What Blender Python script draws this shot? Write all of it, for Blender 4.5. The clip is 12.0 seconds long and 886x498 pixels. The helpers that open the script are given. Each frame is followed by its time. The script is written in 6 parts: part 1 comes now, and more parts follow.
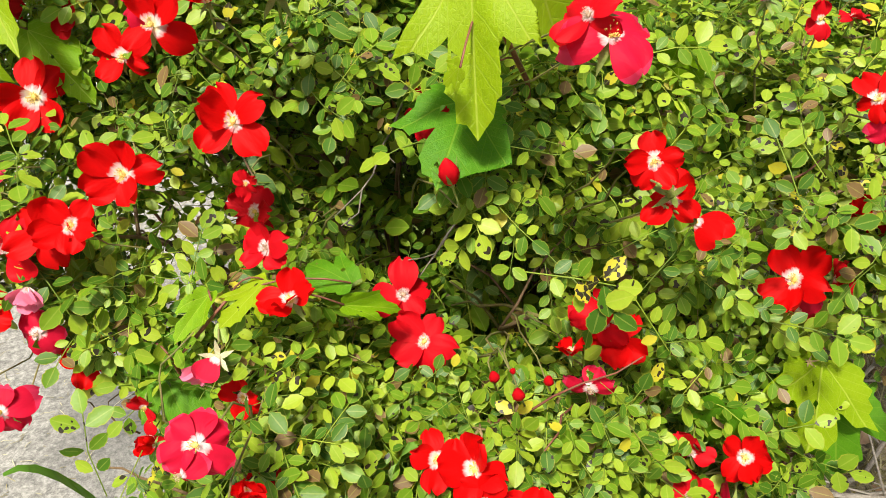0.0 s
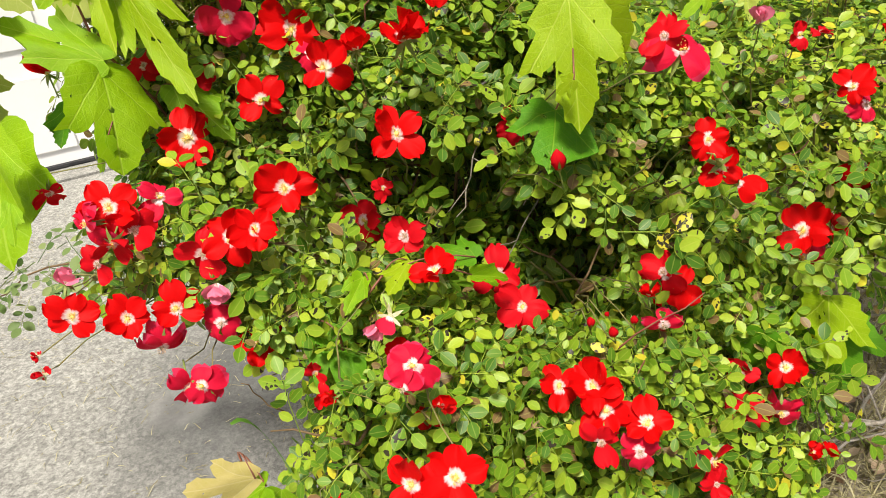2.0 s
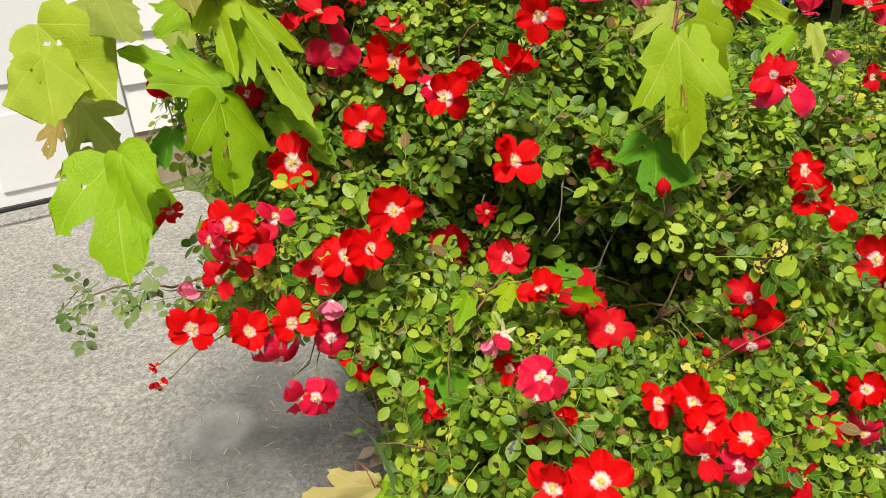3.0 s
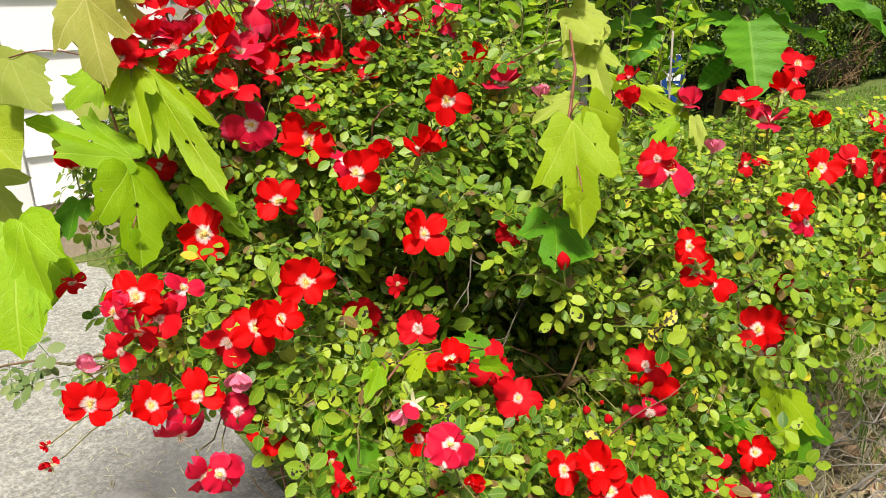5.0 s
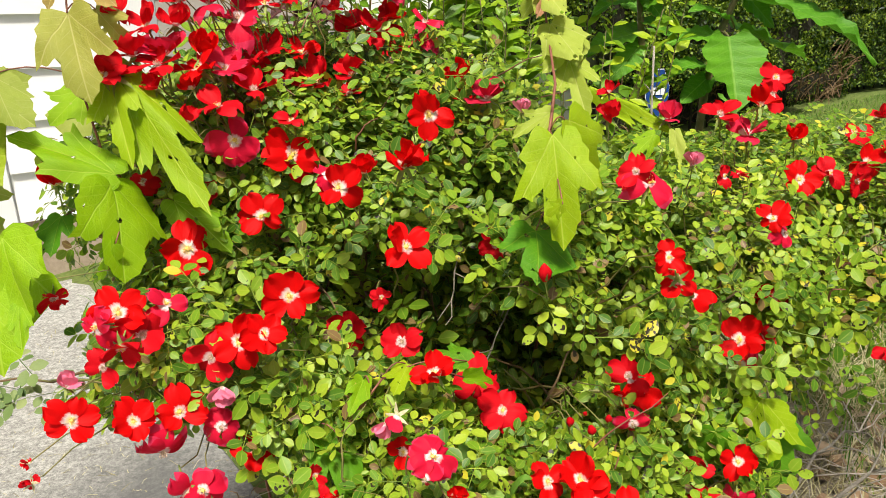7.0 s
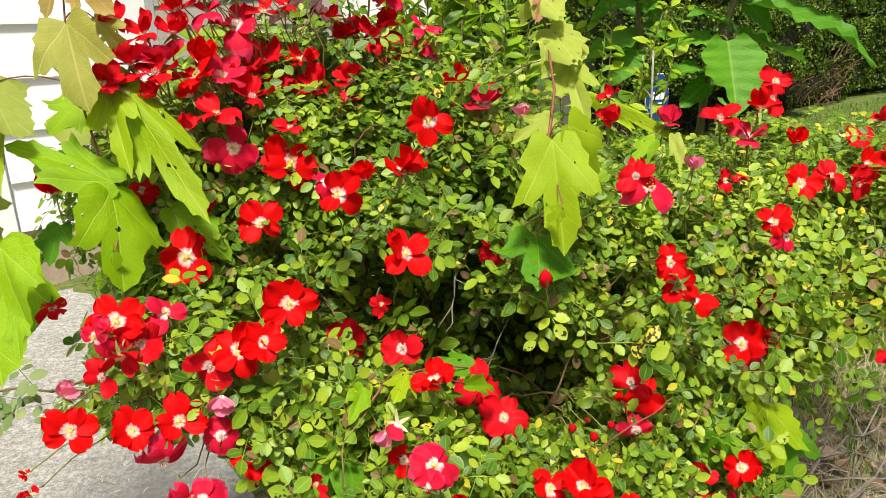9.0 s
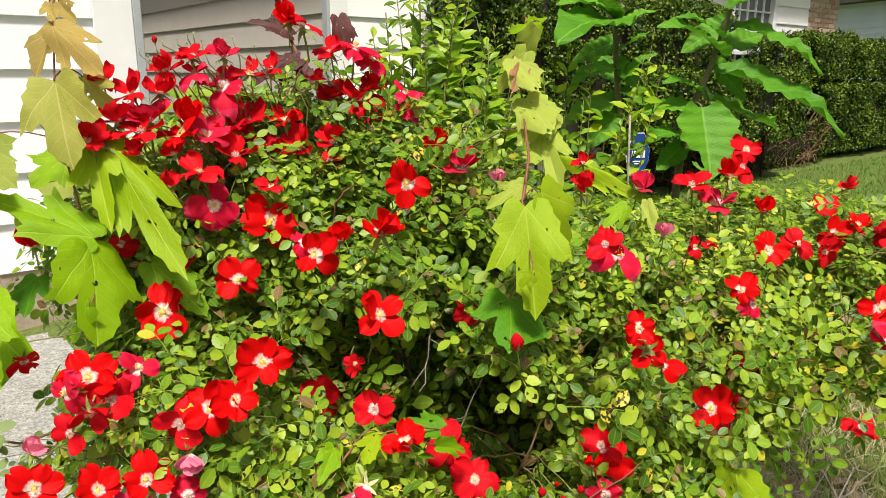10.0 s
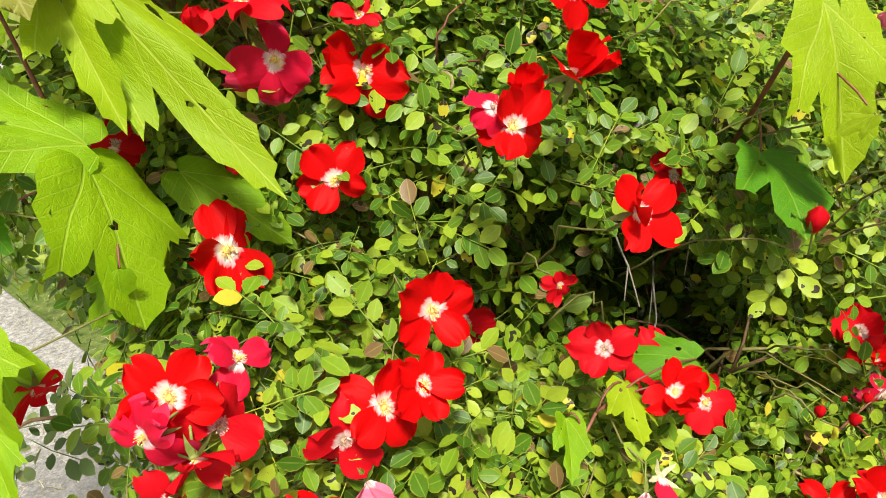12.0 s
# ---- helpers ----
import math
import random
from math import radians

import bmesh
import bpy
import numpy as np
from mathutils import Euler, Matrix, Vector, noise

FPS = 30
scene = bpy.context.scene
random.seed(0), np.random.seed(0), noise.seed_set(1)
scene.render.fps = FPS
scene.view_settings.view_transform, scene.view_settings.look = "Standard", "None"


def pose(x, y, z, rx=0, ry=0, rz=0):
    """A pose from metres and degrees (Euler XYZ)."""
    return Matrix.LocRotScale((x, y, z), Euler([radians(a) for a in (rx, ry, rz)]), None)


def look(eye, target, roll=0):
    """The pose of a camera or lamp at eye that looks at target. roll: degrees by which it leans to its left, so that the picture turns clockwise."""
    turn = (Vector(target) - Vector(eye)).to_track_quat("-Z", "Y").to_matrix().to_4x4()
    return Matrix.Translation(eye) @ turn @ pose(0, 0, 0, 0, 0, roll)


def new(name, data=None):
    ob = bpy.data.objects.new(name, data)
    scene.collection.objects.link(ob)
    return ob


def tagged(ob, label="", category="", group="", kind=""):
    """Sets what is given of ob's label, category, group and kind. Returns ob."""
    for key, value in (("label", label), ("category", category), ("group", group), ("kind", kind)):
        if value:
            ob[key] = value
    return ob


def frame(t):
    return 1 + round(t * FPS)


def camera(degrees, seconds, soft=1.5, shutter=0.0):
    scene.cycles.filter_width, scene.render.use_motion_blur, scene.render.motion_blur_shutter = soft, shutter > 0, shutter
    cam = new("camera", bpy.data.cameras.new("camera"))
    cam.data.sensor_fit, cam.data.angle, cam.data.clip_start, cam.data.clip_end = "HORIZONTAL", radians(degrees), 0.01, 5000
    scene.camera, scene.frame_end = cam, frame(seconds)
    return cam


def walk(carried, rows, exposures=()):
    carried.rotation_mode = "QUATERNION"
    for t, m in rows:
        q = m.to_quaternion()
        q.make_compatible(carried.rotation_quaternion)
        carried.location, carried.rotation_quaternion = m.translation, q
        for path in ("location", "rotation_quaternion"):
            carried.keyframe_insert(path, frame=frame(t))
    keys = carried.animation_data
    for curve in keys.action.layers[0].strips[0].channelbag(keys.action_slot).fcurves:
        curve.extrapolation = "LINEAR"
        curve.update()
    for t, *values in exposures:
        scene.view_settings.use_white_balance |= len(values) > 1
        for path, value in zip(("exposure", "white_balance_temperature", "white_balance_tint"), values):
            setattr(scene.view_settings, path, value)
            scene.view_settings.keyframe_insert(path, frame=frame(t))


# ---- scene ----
# ---- camera and its way: seconds, eye, target, roll ----
cam = camera(64.6, 12.0, 0.4)
PATH = [
    (0, (-0.01, 0.0059, 1.2814), (-0.0406, 1.6864, 0.1974), -2.89),
    (0.5, (-0.0499, -0.0498, 1.2947), (-0.0705, 1.635, 0.2172), -2.81),
    (1, (-0.0439, -0.1213, 1.302), (-0.1091, 1.6096, 0.3021), -3.11),
    (1.5, (-0.0589, -0.155, 1.2963), (-0.0513, 1.5507, 0.2521), -3.06),
    (2, (-0.1918, -0.1834, 1.3216), (-0.0778, 1.5627, 0.3528), -5.36),
    (2.5, (-0.2957, -0.2028, 1.3291), (-0.1165, 1.5772, 0.435), -4.97),
    (3, (-0.3347, -0.2142, 1.3367), (-0.1843, 1.5747, 0.455), -3.91),
    (3.5, (-0.3377, -0.2131, 1.3358), (-0.0092, 1.5746, 0.5015), -1.52),
    (3.7, (-0.3367, -0.2105, 1.3429), (0.0465, 1.615, 0.6212), -0.97),
    (5.3, (-0.3257, -0.2482, 1.3359), (0.0906, 1.5885, 0.6628), -0.61),
    (5.5, (-0.3207, -0.2514, 1.3397), (0.1207, 1.583, 0.6763), -0.35),
    (6, (-0.3207, -0.2563, 1.3375), (0.0869, 1.5883, 0.6805), -1.59),
    (6.5, (-0.3237, -0.2543, 1.3376), (0.11, 1.5888, 0.6934), -0.73),
    (8.3, (-0.3247, -0.2361, 1.3345), (0.1229, 1.6021, 0.686), -1.85),
    (8.5, (-0.3257, -0.2392, 1.3364), (0.1029, 1.6055, 0.6934), -2.02),
    (9, (-0.3217, -0.2452, 1.336), (0.115, 1.6028, 0.7082), -1.33),
    (9.5, (-0.3216, -0.245, 1.3521), (0.1185, 1.6164, 0.7677), -1.22),
    (10, (-0.3126, -0.2603, 1.3572), (0.1786, 1.6143, 0.8628), 0.33),
    (10.5, (-0.3136, -0.247, 1.3519), (0.2846, 1.5869, 0.8237), -0.95),
    (11, (-0.3337, -0.0968, 1.3317), (0.3987, 1.6562, 0.7068), -1.3),
    (11.5, (-0.3988, 0.0497, 1.3266), (0.2761, 1.7463, 0.5104), -2.42),
    (12, (-0.5019, 0.1762, 1.3016), (0.2062, 1.7838, 0.3455), -4.3),
]
EXPOSURES = [(0, 0.28), (1.5, 0.20), (2.5, 0.12), (3.0, -0.10), (3.5, -0.10), (5.5, 0.2), (9.0, 0.2), (10.0, 0.14), (10.5, 0.22), (12.0, 0.28)]
walk(cam, [(t, look(eye, target, roll)) for t, eye, target, roll in PATH], EXPOSURES)

# ---- light: hazy high sun from the street side, open sky ----
world = bpy.data.worlds.new("sky")
scene.world = world
world.use_nodes = True
wn = world.node_tree.nodes
sky = wn.new("ShaderNodeTexSky")
sky.sky_type = "NISHITA"
sky.sun_disc = False
SUN_EL, SUN_AZ = 62.0, 195.0      # degrees; azimuth clockwise from +y
sky.sun_elevation = radians(SUN_EL)
sky.sun_rotation = radians(SUN_AZ)
sky.air_density, sky.dust_density, sky.ozone_density = 0.7, 7.0, 0.4
world.node_tree.links.new(sky.outputs[0], wn["Background"].inputs[0])
wn["Background"].inputs[1].default_value = 0.088
sun = new("sun", bpy.data.lights.new("sun", "SUN"))
sun.data.energy, sun.data.angle, sun.data.color = 5.1, radians(8.0), (1.0, 0.95, 0.86)
sun_dir = Vector((math.sin(radians(SUN_AZ)) * math.cos(radians(SUN_EL)), math.cos(radians(SUN_AZ)) * math.cos(radians(SUN_EL)), math.sin(radians(SUN_EL))))
sun.matrix_world = look(sun_dir * 30, (0, 0, 0))


# ---- materials ----
def material(name, rough=0.6, metal=0.0, spec=0.5):
    m = bpy.data.materials.new(name)
    m.use_nodes = True
    nt = m.node_tree
    b = nt.nodes["Principled BSDF"]
    b.inputs["Roughness"].default_value = rough
    b.inputs["Metallic"].default_value = metal
    b.inputs["Specular IOR Level"].default_value = spec
    return m, nt, b


def node(nt, kind, **values):
    n = nt.nodes.new(kind)
    for key, value in values.items():
        if key in n.inputs:
            n.inputs[key].default_value = value
    return n


def noise_tex(nt, vector, scale, detail=4.0, rough=0.55):
    n = nt.nodes.new("ShaderNodeTexNoise")
    n.inputs["Scale"].default_value, n.inputs["Detail"].default_value, n.inputs["Roughness"].default_value = scale, detail, rough
    if vector is not None:
        nt.links.new(vector, n.inputs["Vector"])
    return n.outputs["Fac"]


def ramp(nt, fac, *stops):
    r = nt.nodes.new("ShaderNodeValToRGB")
    while len(r.color_ramp.elements) < len(stops):
        r.color_ramp.elements.new(0.5)
    for el, (at, c) in zip(r.color_ramp.elements, stops):
        el.position, el.color = at, (*c, 1.0)
    nt.links.new(fac, r.inputs[0])
    return r.outputs[0]


def mix(nt, fac, a, b, how="MIX"):
    n = nt.nodes.new("ShaderNodeMix")
    n.data_type, n.blend_type = "RGBA", how
    for socket, value in ((n.inputs[0], fac), (n.inputs[6], a), (n.inputs[7], b)):
        if isinstance(value, bpy.types.NodeSocket):
            nt.links.new(value, socket)
        else:
            socket.default_value = value if isinstance(value, float) else (*value, 1.0)
    return n.outputs[2]


def calc(nt, how, a, b=0.0, c=0.0):
    n = nt.nodes.new("ShaderNodeMath")
    n.operation = how
    for socket, value in zip(n.inputs, (a, b, c)):
        if isinstance(value, bpy.types.NodeSocket):
            nt.links.new(value, socket)
        else:
            socket.default_value = value
    return n.outputs[0]


def bump(nt, b, height, strength=0.3, distance=0.01):
    n = nt.nodes.new("ShaderNodeBump")
    n.inputs["Strength"].default_value, n.inputs["Distance"].default_value = strength, distance
    nt.links.new(height, n.inputs["Height"])
    nt.links.new(n.outputs[0], b.inputs["Normal"])


def place(nt):
    return nt.nodes.new("ShaderNodeNewGeometry").outputs["Position"]


def local(nt):
    return nt.nodes.new("ShaderNodeTexCoord").outputs["Object"]


def any_random(nt):
    """One number for each loose piece of a mesh, shifted from object to object."""
    island = nt.nodes.new("ShaderNodeNewGeometry").outputs["Random Per Island"]
    ob = nt.nodes.new("ShaderNodeObjectInfo").outputs["Random"]
    return calc(nt, "FRACT", calc(nt, "ADD", island, calc(nt, "MULTIPLY", ob, 7.31)))


def see_through(nt, b, colour, share):
    """Thin leaf: part of the light comes through."""
    t = nt.nodes.new("ShaderNodeBsdfTranslucent")
    nt.links.new(colour, t.inputs["Color"])
    s = nt.nodes.new("ShaderNodeMixShader")
    s.inputs[0].default_value = share
    nt.links.new(b.outputs[0], s.inputs[1])
    nt.links.new(t.outputs[0], s.inputs[2])
    nt.links.new(s.outputs[0], nt.nodes["Material Output"].inputs["Surface"])


def two_tone(name, c1, c2, scale, rough=0.8, bumpy=0.2, bump_scale=None, coords="world", spec=0.3, distance=0.004):
    m, nt, b = material(name, rough, spec=spec)
    v = place(nt) if coords == "world" else local(nt)
    big = noise_tex(nt, v, scale)
    fine = noise_tex(nt, v, scale * 9, 5.0)
    col = ramp(nt, calc(nt, "ADD", calc(nt, "MULTIPLY", big, 0.6), calc(nt, "MULTIPLY", fine, 0.4)), (0.36, c1), (0.64, c2))
    nt.links.new(col, b.inputs["Base Color"])
    if bumpy:
        bump(nt, b, noise_tex(nt, v, bump_scale or scale * 14, 6.0), bumpy, distance)
    return m


def leaf_material(name, dark, mid, light, share=0.3, rough=0.42, patch=4.0, spots=0.0, yellow=None, ribbed=False):
    m, nt, b = material(name, rough, spec=0.32)
    v, rnd = place(nt), any_random(nt)
    broad = noise_tex(nt, v, patch, 2.0)
    fac = calc(nt, "ADD", calc(nt, "MULTIPLY", rnd, 0.9), calc(nt, "MULTIPLY_ADD", broad, 0.8, -0.38))
    fac = calc(nt, "MULTIPLY", fac, 0.9)
    col = ramp(nt, fac, (0.12, dark), (0.45, mid), (0.88, light))
    if yellow:
        odd = calc(nt, "FRACT", calc(nt, "MULTIPLY", rnd, 37.7))
        col = mix(nt, calc(nt, "GREATER_THAN", odd, 0.972), col, yellow)
        brown = calc(nt, "GREATER_THAN", calc(nt, "FRACT", calc(nt, "MULTIPLY", rnd, 91.3)), 0.968)
        col = mix(nt, brown, col, (0.20, 0.125, 0.05))
        blotch = calc(nt, "GREATER_THAN", noise_tex(nt, v, 150.0, 1.0), 0.56)
        col = mix(nt, calc(nt, "MULTIPLY", blotch, calc(nt, "GREATER_THAN", odd, 0.984)), col, (0.035, 0.028, 0.014))
    fine = noise_tex(nt, v, 260.0, 3.0)
    col = mix(nt, 0.35, col, mix(nt, fine, (0.55, 0.6, 0.5), (1.25, 1.25, 1.1)), "MULTIPLY")
    if ribbed:      # paler midrib, yellowing rim
        at = nt.nodes.new("ShaderNodeAttribute")
        at.attribute_name = "edge"
        e = at.outputs["Fac"]
        col = mix(nt, calc(nt, "MULTIPLY", calc(nt, "LESS_THAN", e, 0.08), 0.28), col, (0.42, 0.46, 0.09))
        col = mix(nt, calc(nt, "MULTIPLY", calc(nt, "GREATER_THAN", e, 0.88), 0.45), col, (0.40, 0.36, 0.04))
    if spots:
        hole = noise_tex(nt, v, 120.0, 1.0)
        some = calc(nt, "GREATER_THAN", calc(nt, "FRACT", calc(nt, "MULTIPLY", rnd, 13.1)), 1.0 - spots)
        col = mix(nt, calc(nt, "MULTIPLY", some, calc(nt, "GREATER_THAN", hole, 0.63)), col, (0.03, 0.025, 0.012))
    nt.links.new(col, b.inputs["Base Color"])
    bump(nt, b, noise_tex(nt, v, 420.0, 2.0), 0.25, 0.001)
    see_through(nt, b, col, share)
    return m


ROSE_LEAF = leaf_material("rose_leaf", (0.058, 0.150, 0.008), (0.160, 0.298, 0.013), (0.370, 0.480, 0.032), 0.24, 0.45, 3.2, 0.22, (0.52, 0.47, 0.03), True)
PRIVET_LEAF = leaf_material("privet_leaf", (0.09, 0.20, 0.006), (0.20, 0.36, 0.010), (0.38, 0.50, 0.02), 0.34, 0.4)
BOX_LEAF = leaf_material("hedge_leaf", (0.012, 0.036, 0.003), (0.058, 0.120, 0.007), (0.235, 0.320, 0.018), 0.2, 0.5, 2.2)
WEED_LEAF = leaf_material("weed_leaf", (0.08, 0.14, 0.035), (0.16, 0.23, 0.07), (0.28, 0.33, 0.12), 0.2, 0.6)
GRASS = leaf_material("lawn_grass", (0.045, 0.13, 0.006), (0.10, 0.23, 0.012), (0.20, 0.32, 0.03), 0.25, 0.6, 1.2)
STRAW = leaf_material("dry_grass", (0.20, 0.17, 0.07), (0.36, 0.32, 0.17), (0.56, 0.52, 0.34), 0.15, 0.8, 5.0)


def line(nt, distance, core, rim):
    """1 within core of a line, fading to 0 at rim."""
    n = nt.nodes.new("ShaderNodeMapRange")
    n.inputs[1].default_value, n.inputs[2].default_value = core, rim
    n.inputs[3].default_value, n.inputs[4].default_value = 1.0, 0.0
    nt.links.new(distance, n.inputs[0])
    return n.outputs[0]


def veined(name, dark, light, vein, share=0.4, rough=0.5, palmate=True):
    """A broad thin leaf; its veins run out from the stalk along the local y."""
    m, nt, b = material(name, rough, spec=0.25)
    v = local(nt)
    sep = nt.nodes.new("ShaderNodeSeparateXYZ")
    nt.links.new(v, sep.inputs[0])
    x, y = calc(nt, "ABSOLUTE", sep.outputs[0]), sep.outputs[1]
    rnd = nt.nodes.new("ShaderNodeObjectInfo").outputs["Random"]
    broad = noise_tex(nt, v, 3.0, 3.0)
    col = ramp(nt, calc(nt, "ADD", calc(nt, "MULTIPLY", broad, 0.7), calc(nt, "MULTIPLY", rnd, 0.35)), (0.25, dark), (0.75, light))
    # main ribs: along y, and two more at about 45 degrees; side veins run off each rib
    wob = calc(nt, "MULTIPLY_ADD", noise_tex(nt, v, 5.0, 2.0), 0.05, -0.025)
    xw = calc(nt, "ADD", x, wob)
    r1 = line(nt, calc(nt, "ABSOLUTE", sep.outputs[0]), 0.006, 0.014)
    d2 = calc(nt, "ABSOLUTE", calc(nt, "SUBTRACT", xw, calc(nt, "MULTIPLY", y, 0.95)))
    r2 = calc(nt, "MULTIPLY", line(nt, d2, 0.006, 0.015), calc(nt, "GREATER_THAN", y, 0.0))
    off_mid = calc(nt, "SINE", calc(nt, "MULTIPLY", calc(nt, "SUBTRACT", y, calc(nt, "MULTIPLY", xw, 0.85)), 44.0))
    off_side = calc(nt, "SINE", calc(nt, "MULTIPLY", calc(nt, "SUBTRACT", calc(nt, "ADD", xw, y), calc(nt, "MULTIPLY", d2, 1.2)), 34.0))
    if palmate:
        in_side = calc(nt, "GREATER_THAN", xw, calc(nt, "MULTIPLY", y, 0.48))
        wave = calc(nt, "ADD", calc(nt, "MULTIPLY", off_side, in_side), calc(nt, "MULTIPLY", off_mid, calc(nt, "SUBTRACT", 1.0, in_side)))
    else:
        r2 = r1
        wave = off_mid
    r3 = calc(nt, "MULTIPLY", line(nt, calc(nt, "SUBTRACT", 1.0, wave), 0.012, 0.06), 0.45)
    net = nt.nodes.new("ShaderNodeTexVoronoi")
    net.feature = "DISTANCE_TO_EDGE"
    net.inputs["Scale"].default_value = 26.0
    nt.links.new(v, net.inputs["Vector"])
    r4 = calc(nt, "MULTIPLY", line(nt, net.outputs["Distance"], 0.02, 0.09), 0.16)
    ribs = calc(nt, "MAXIMUM", calc(nt, "MAXIMUM", r1, r2), calc(nt, "MAXIMUM", r3, r4))
    col = mix(nt, calc(nt, "MULTIPLY", ribs, 0.62), col, vein)
    fine = noise_tex(nt, v, 45.0, 4.0)
    col = mix(nt, 0.3, col, mix(nt, fine, (0.75, 0.78, 0.6), (1.15, 1.15, 1.1)), "MULTIPLY")
    nt.links.new(col, b.inputs["Base Color"])
    h = calc(nt, "SUBTRACT", calc(nt, "MULTIPLY", noise_tex(nt, v, 22.0, 3.0), 0.5), ribs)
    bump(nt, b, h, 0.30, 0.010)
    see_through(nt, b, col, share)
    return m


MAPLE = {
    "green": veined("maple_green", (0.18, 0.38, 0.003), (0.30, 0.50, 0.005), (0.42, 0.58, 0.06)),
    "yellow": veined("maple_yellow_green", (0.27, 0.43, 0.004), (0.38, 0.53, 0.010), (0.50, 0.60, 0.08)),
    # the green leaf again, darkened in colour for leaves that sit in shade
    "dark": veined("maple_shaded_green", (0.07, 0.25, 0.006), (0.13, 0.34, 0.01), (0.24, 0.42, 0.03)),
    "pale": veined("maple_pale_green", (0.28, 0.40, 0.14), (0.40, 0.50, 0.22), (0.5, 0.58, 0.3)),
    "oliveg": veined("maple_olive_green", (0.30, 0.43, 0.01), (0.42, 0.52, 0.03), (0.52, 0.57, 0.10)),
    "olive": veined("maple_olive", (0.36, 0.44, 0.07), (0.48, 0.54, 0.12), (0.56, 0.58, 0.2), 0.55),
    "oliveyellow": veined("maple_olive_yellow", (0.34, 0.36, 0.06), (0.50, 0.50, 0.10), (0.60, 0.56, 0.22)),
    "bronze": veined("maple_bronze", (0.34, 0.25, 0.06), (0.48, 0.36, 0.10), (0.6, 0.48, 0.2)),
    "paleyellow": veined("maple_pale_yellow", (0.33, 0.44, 0.04), (0.46, 0.54, 0.09), (0.56, 0.6, 0.2)),
    "tan": veined("maple_tan", (0.46, 0.40, 0.10), (0.58, 0.48, 0.20), (0.62, 0.54, 0.3)),
    "rust": veined("maple_rust", (0.38, 0.16, 0.08), (0.5, 0.28, 0.14), (0.56, 0.4, 0.25)),
}
BIG_LEAF = veined("broad_leaf", (0.06, 0.21, 0.008), (0.13, 0.34, 0.015), (0.22, 0.42, 0.06), 0.3, 0.5, False)
STRAP_LEAF = veined("strap_leaf", (0.10, 0.26, 0.03), (0.2, 0.40, 0.05), (0.3, 0.5, 0.12), 0.3, 0.4, False)
PURPLE_LEAF = veined("purple_leaf", (0.05, 0.018, 0.02), (0.13, 0.045, 0.04), (0.18, 0.07, 0.06), 0.2, 0.42)


def petal_material(name, red, deep, heart, white_to, edge=None):
    m, nt, b = material(name, 0.55, spec=0.25)
    b.inputs["Specular IOR Level"].default_value = 0.10
    v = local(nt)
    rnd = nt.nodes.new("ShaderNodeObjectInfo").outputs["Random"]
    length = nt.nodes.new("ShaderNodeVectorMath")
    length.operation = "LENGTH"
    nt.links.new(v, length.inputs[0])
    sep = nt.nodes.new("ShaderNodeSeparateXYZ")
    nt.links.new(v, sep.inputs[0])
    streak = nt.nodes.new("ShaderNodeTexNoise")
    scaled = nt.nodes.new("ShaderNodeVectorMath")
    scaled.operation = "MULTIPLY"
    scaled.inputs[1].default_value = (9.0, 2.0, 2.0)
    nt.links.new(v, scaled.inputs[0])
    nt.links.new(scaled.outputs[0], streak.inputs["Vector"])
    streak.inputs["Scale"].default_value = 1.6
    reach = calc(nt, "ADD", length.outputs["Value"], calc(nt, "MULTIPLY_ADD", streak.outputs["Fac"], 0.22, -0.11))
    reach = calc(nt, "ADD", reach, calc(nt, "MULTIPLY_ADD", rnd, 0.14, -0.08))
    base = mix(nt, noise_tex(nt, v, 2.2, 3.0), deep, red)
    if edge:
        base = mix(nt, calc(nt, "MULTIPLY", calc(nt, "GREATER_THAN", length.outputs["Value"], 0.9), 0.4), base, edge)
    col = ramp(nt, reach, (max(white_to - 0.14, 0.02), heart), (white_to, (0.86, 0.74, 0.72)), (white_to + 0.09, (1.0, 1.0, 1.0)))
    mask = ramp(nt, reach, (white_to - 0.02, (0, 0, 0)), (white_to + 0.10, (1, 1, 1)))
    col = mix(nt, mask, col, base)
    nt.links.new(col, b.inputs["Base Color"])
    bump(nt, b, streak.outputs["Fac"], 0.08, 0.03)
    see_through(nt, b, col, 0.3)
    return m


PETAL = {
    "open": petal_material("petal_scarlet", (0.76, 0.003, 0.003), (0.56, 0.002, 0.003), (0.90, 0.78, 0.45), 0.19),
    "crimson": petal_material("petal_crimson", (0.72, 0.006, 0.012), (0.50, 0.004, 0.012), (0.75, 0.55, 0.45), 0.15),
    "reflexed": petal_material("petal_faded", (0.74, 0.012, 0.055), (0.56, 0.007, 0.03), (0.88, 0.70, 0.70), 0.19, (0.62, 0.07, 0.17)),
    "blush": petal_material("petal_blush", (0.85, 0.30, 0.42), (0.76, 0.13, 0.24), (0.88, 0.7, 0.7), 0.22, (0.80, 0.22, 0.34)),
    "pink": petal_material("petal_pink", (0.72, 0.022, 0.07), (0.54, 0.009, 0.035), (0.86, 0.66, 0.66), 0.22, (0.60, 0.05, 0.11)),
}
STAMEN = two_tone("stamen", (0.66, 0.42, 0.05), (0.88, 0.74, 0.26), 300.0, 0.8, 0.0)
SPENT = two_tone("spent_stamen", (0.34, 0.22, 0.13), (0.66, 0.50, 0.36), 300.0, 0.8, 0.0)
CALYX = two_tone("calyx", (0.12, 0.20, 0.03), (0.26, 0.30, 0.08), 120.0, 0.6, 0.0)
DRY_CALYX = two_tone("dry_calyx", (0.36, 0.33, 0.17), (0.56, 0.53, 0.34), 90.0, 0.7, 0.0)
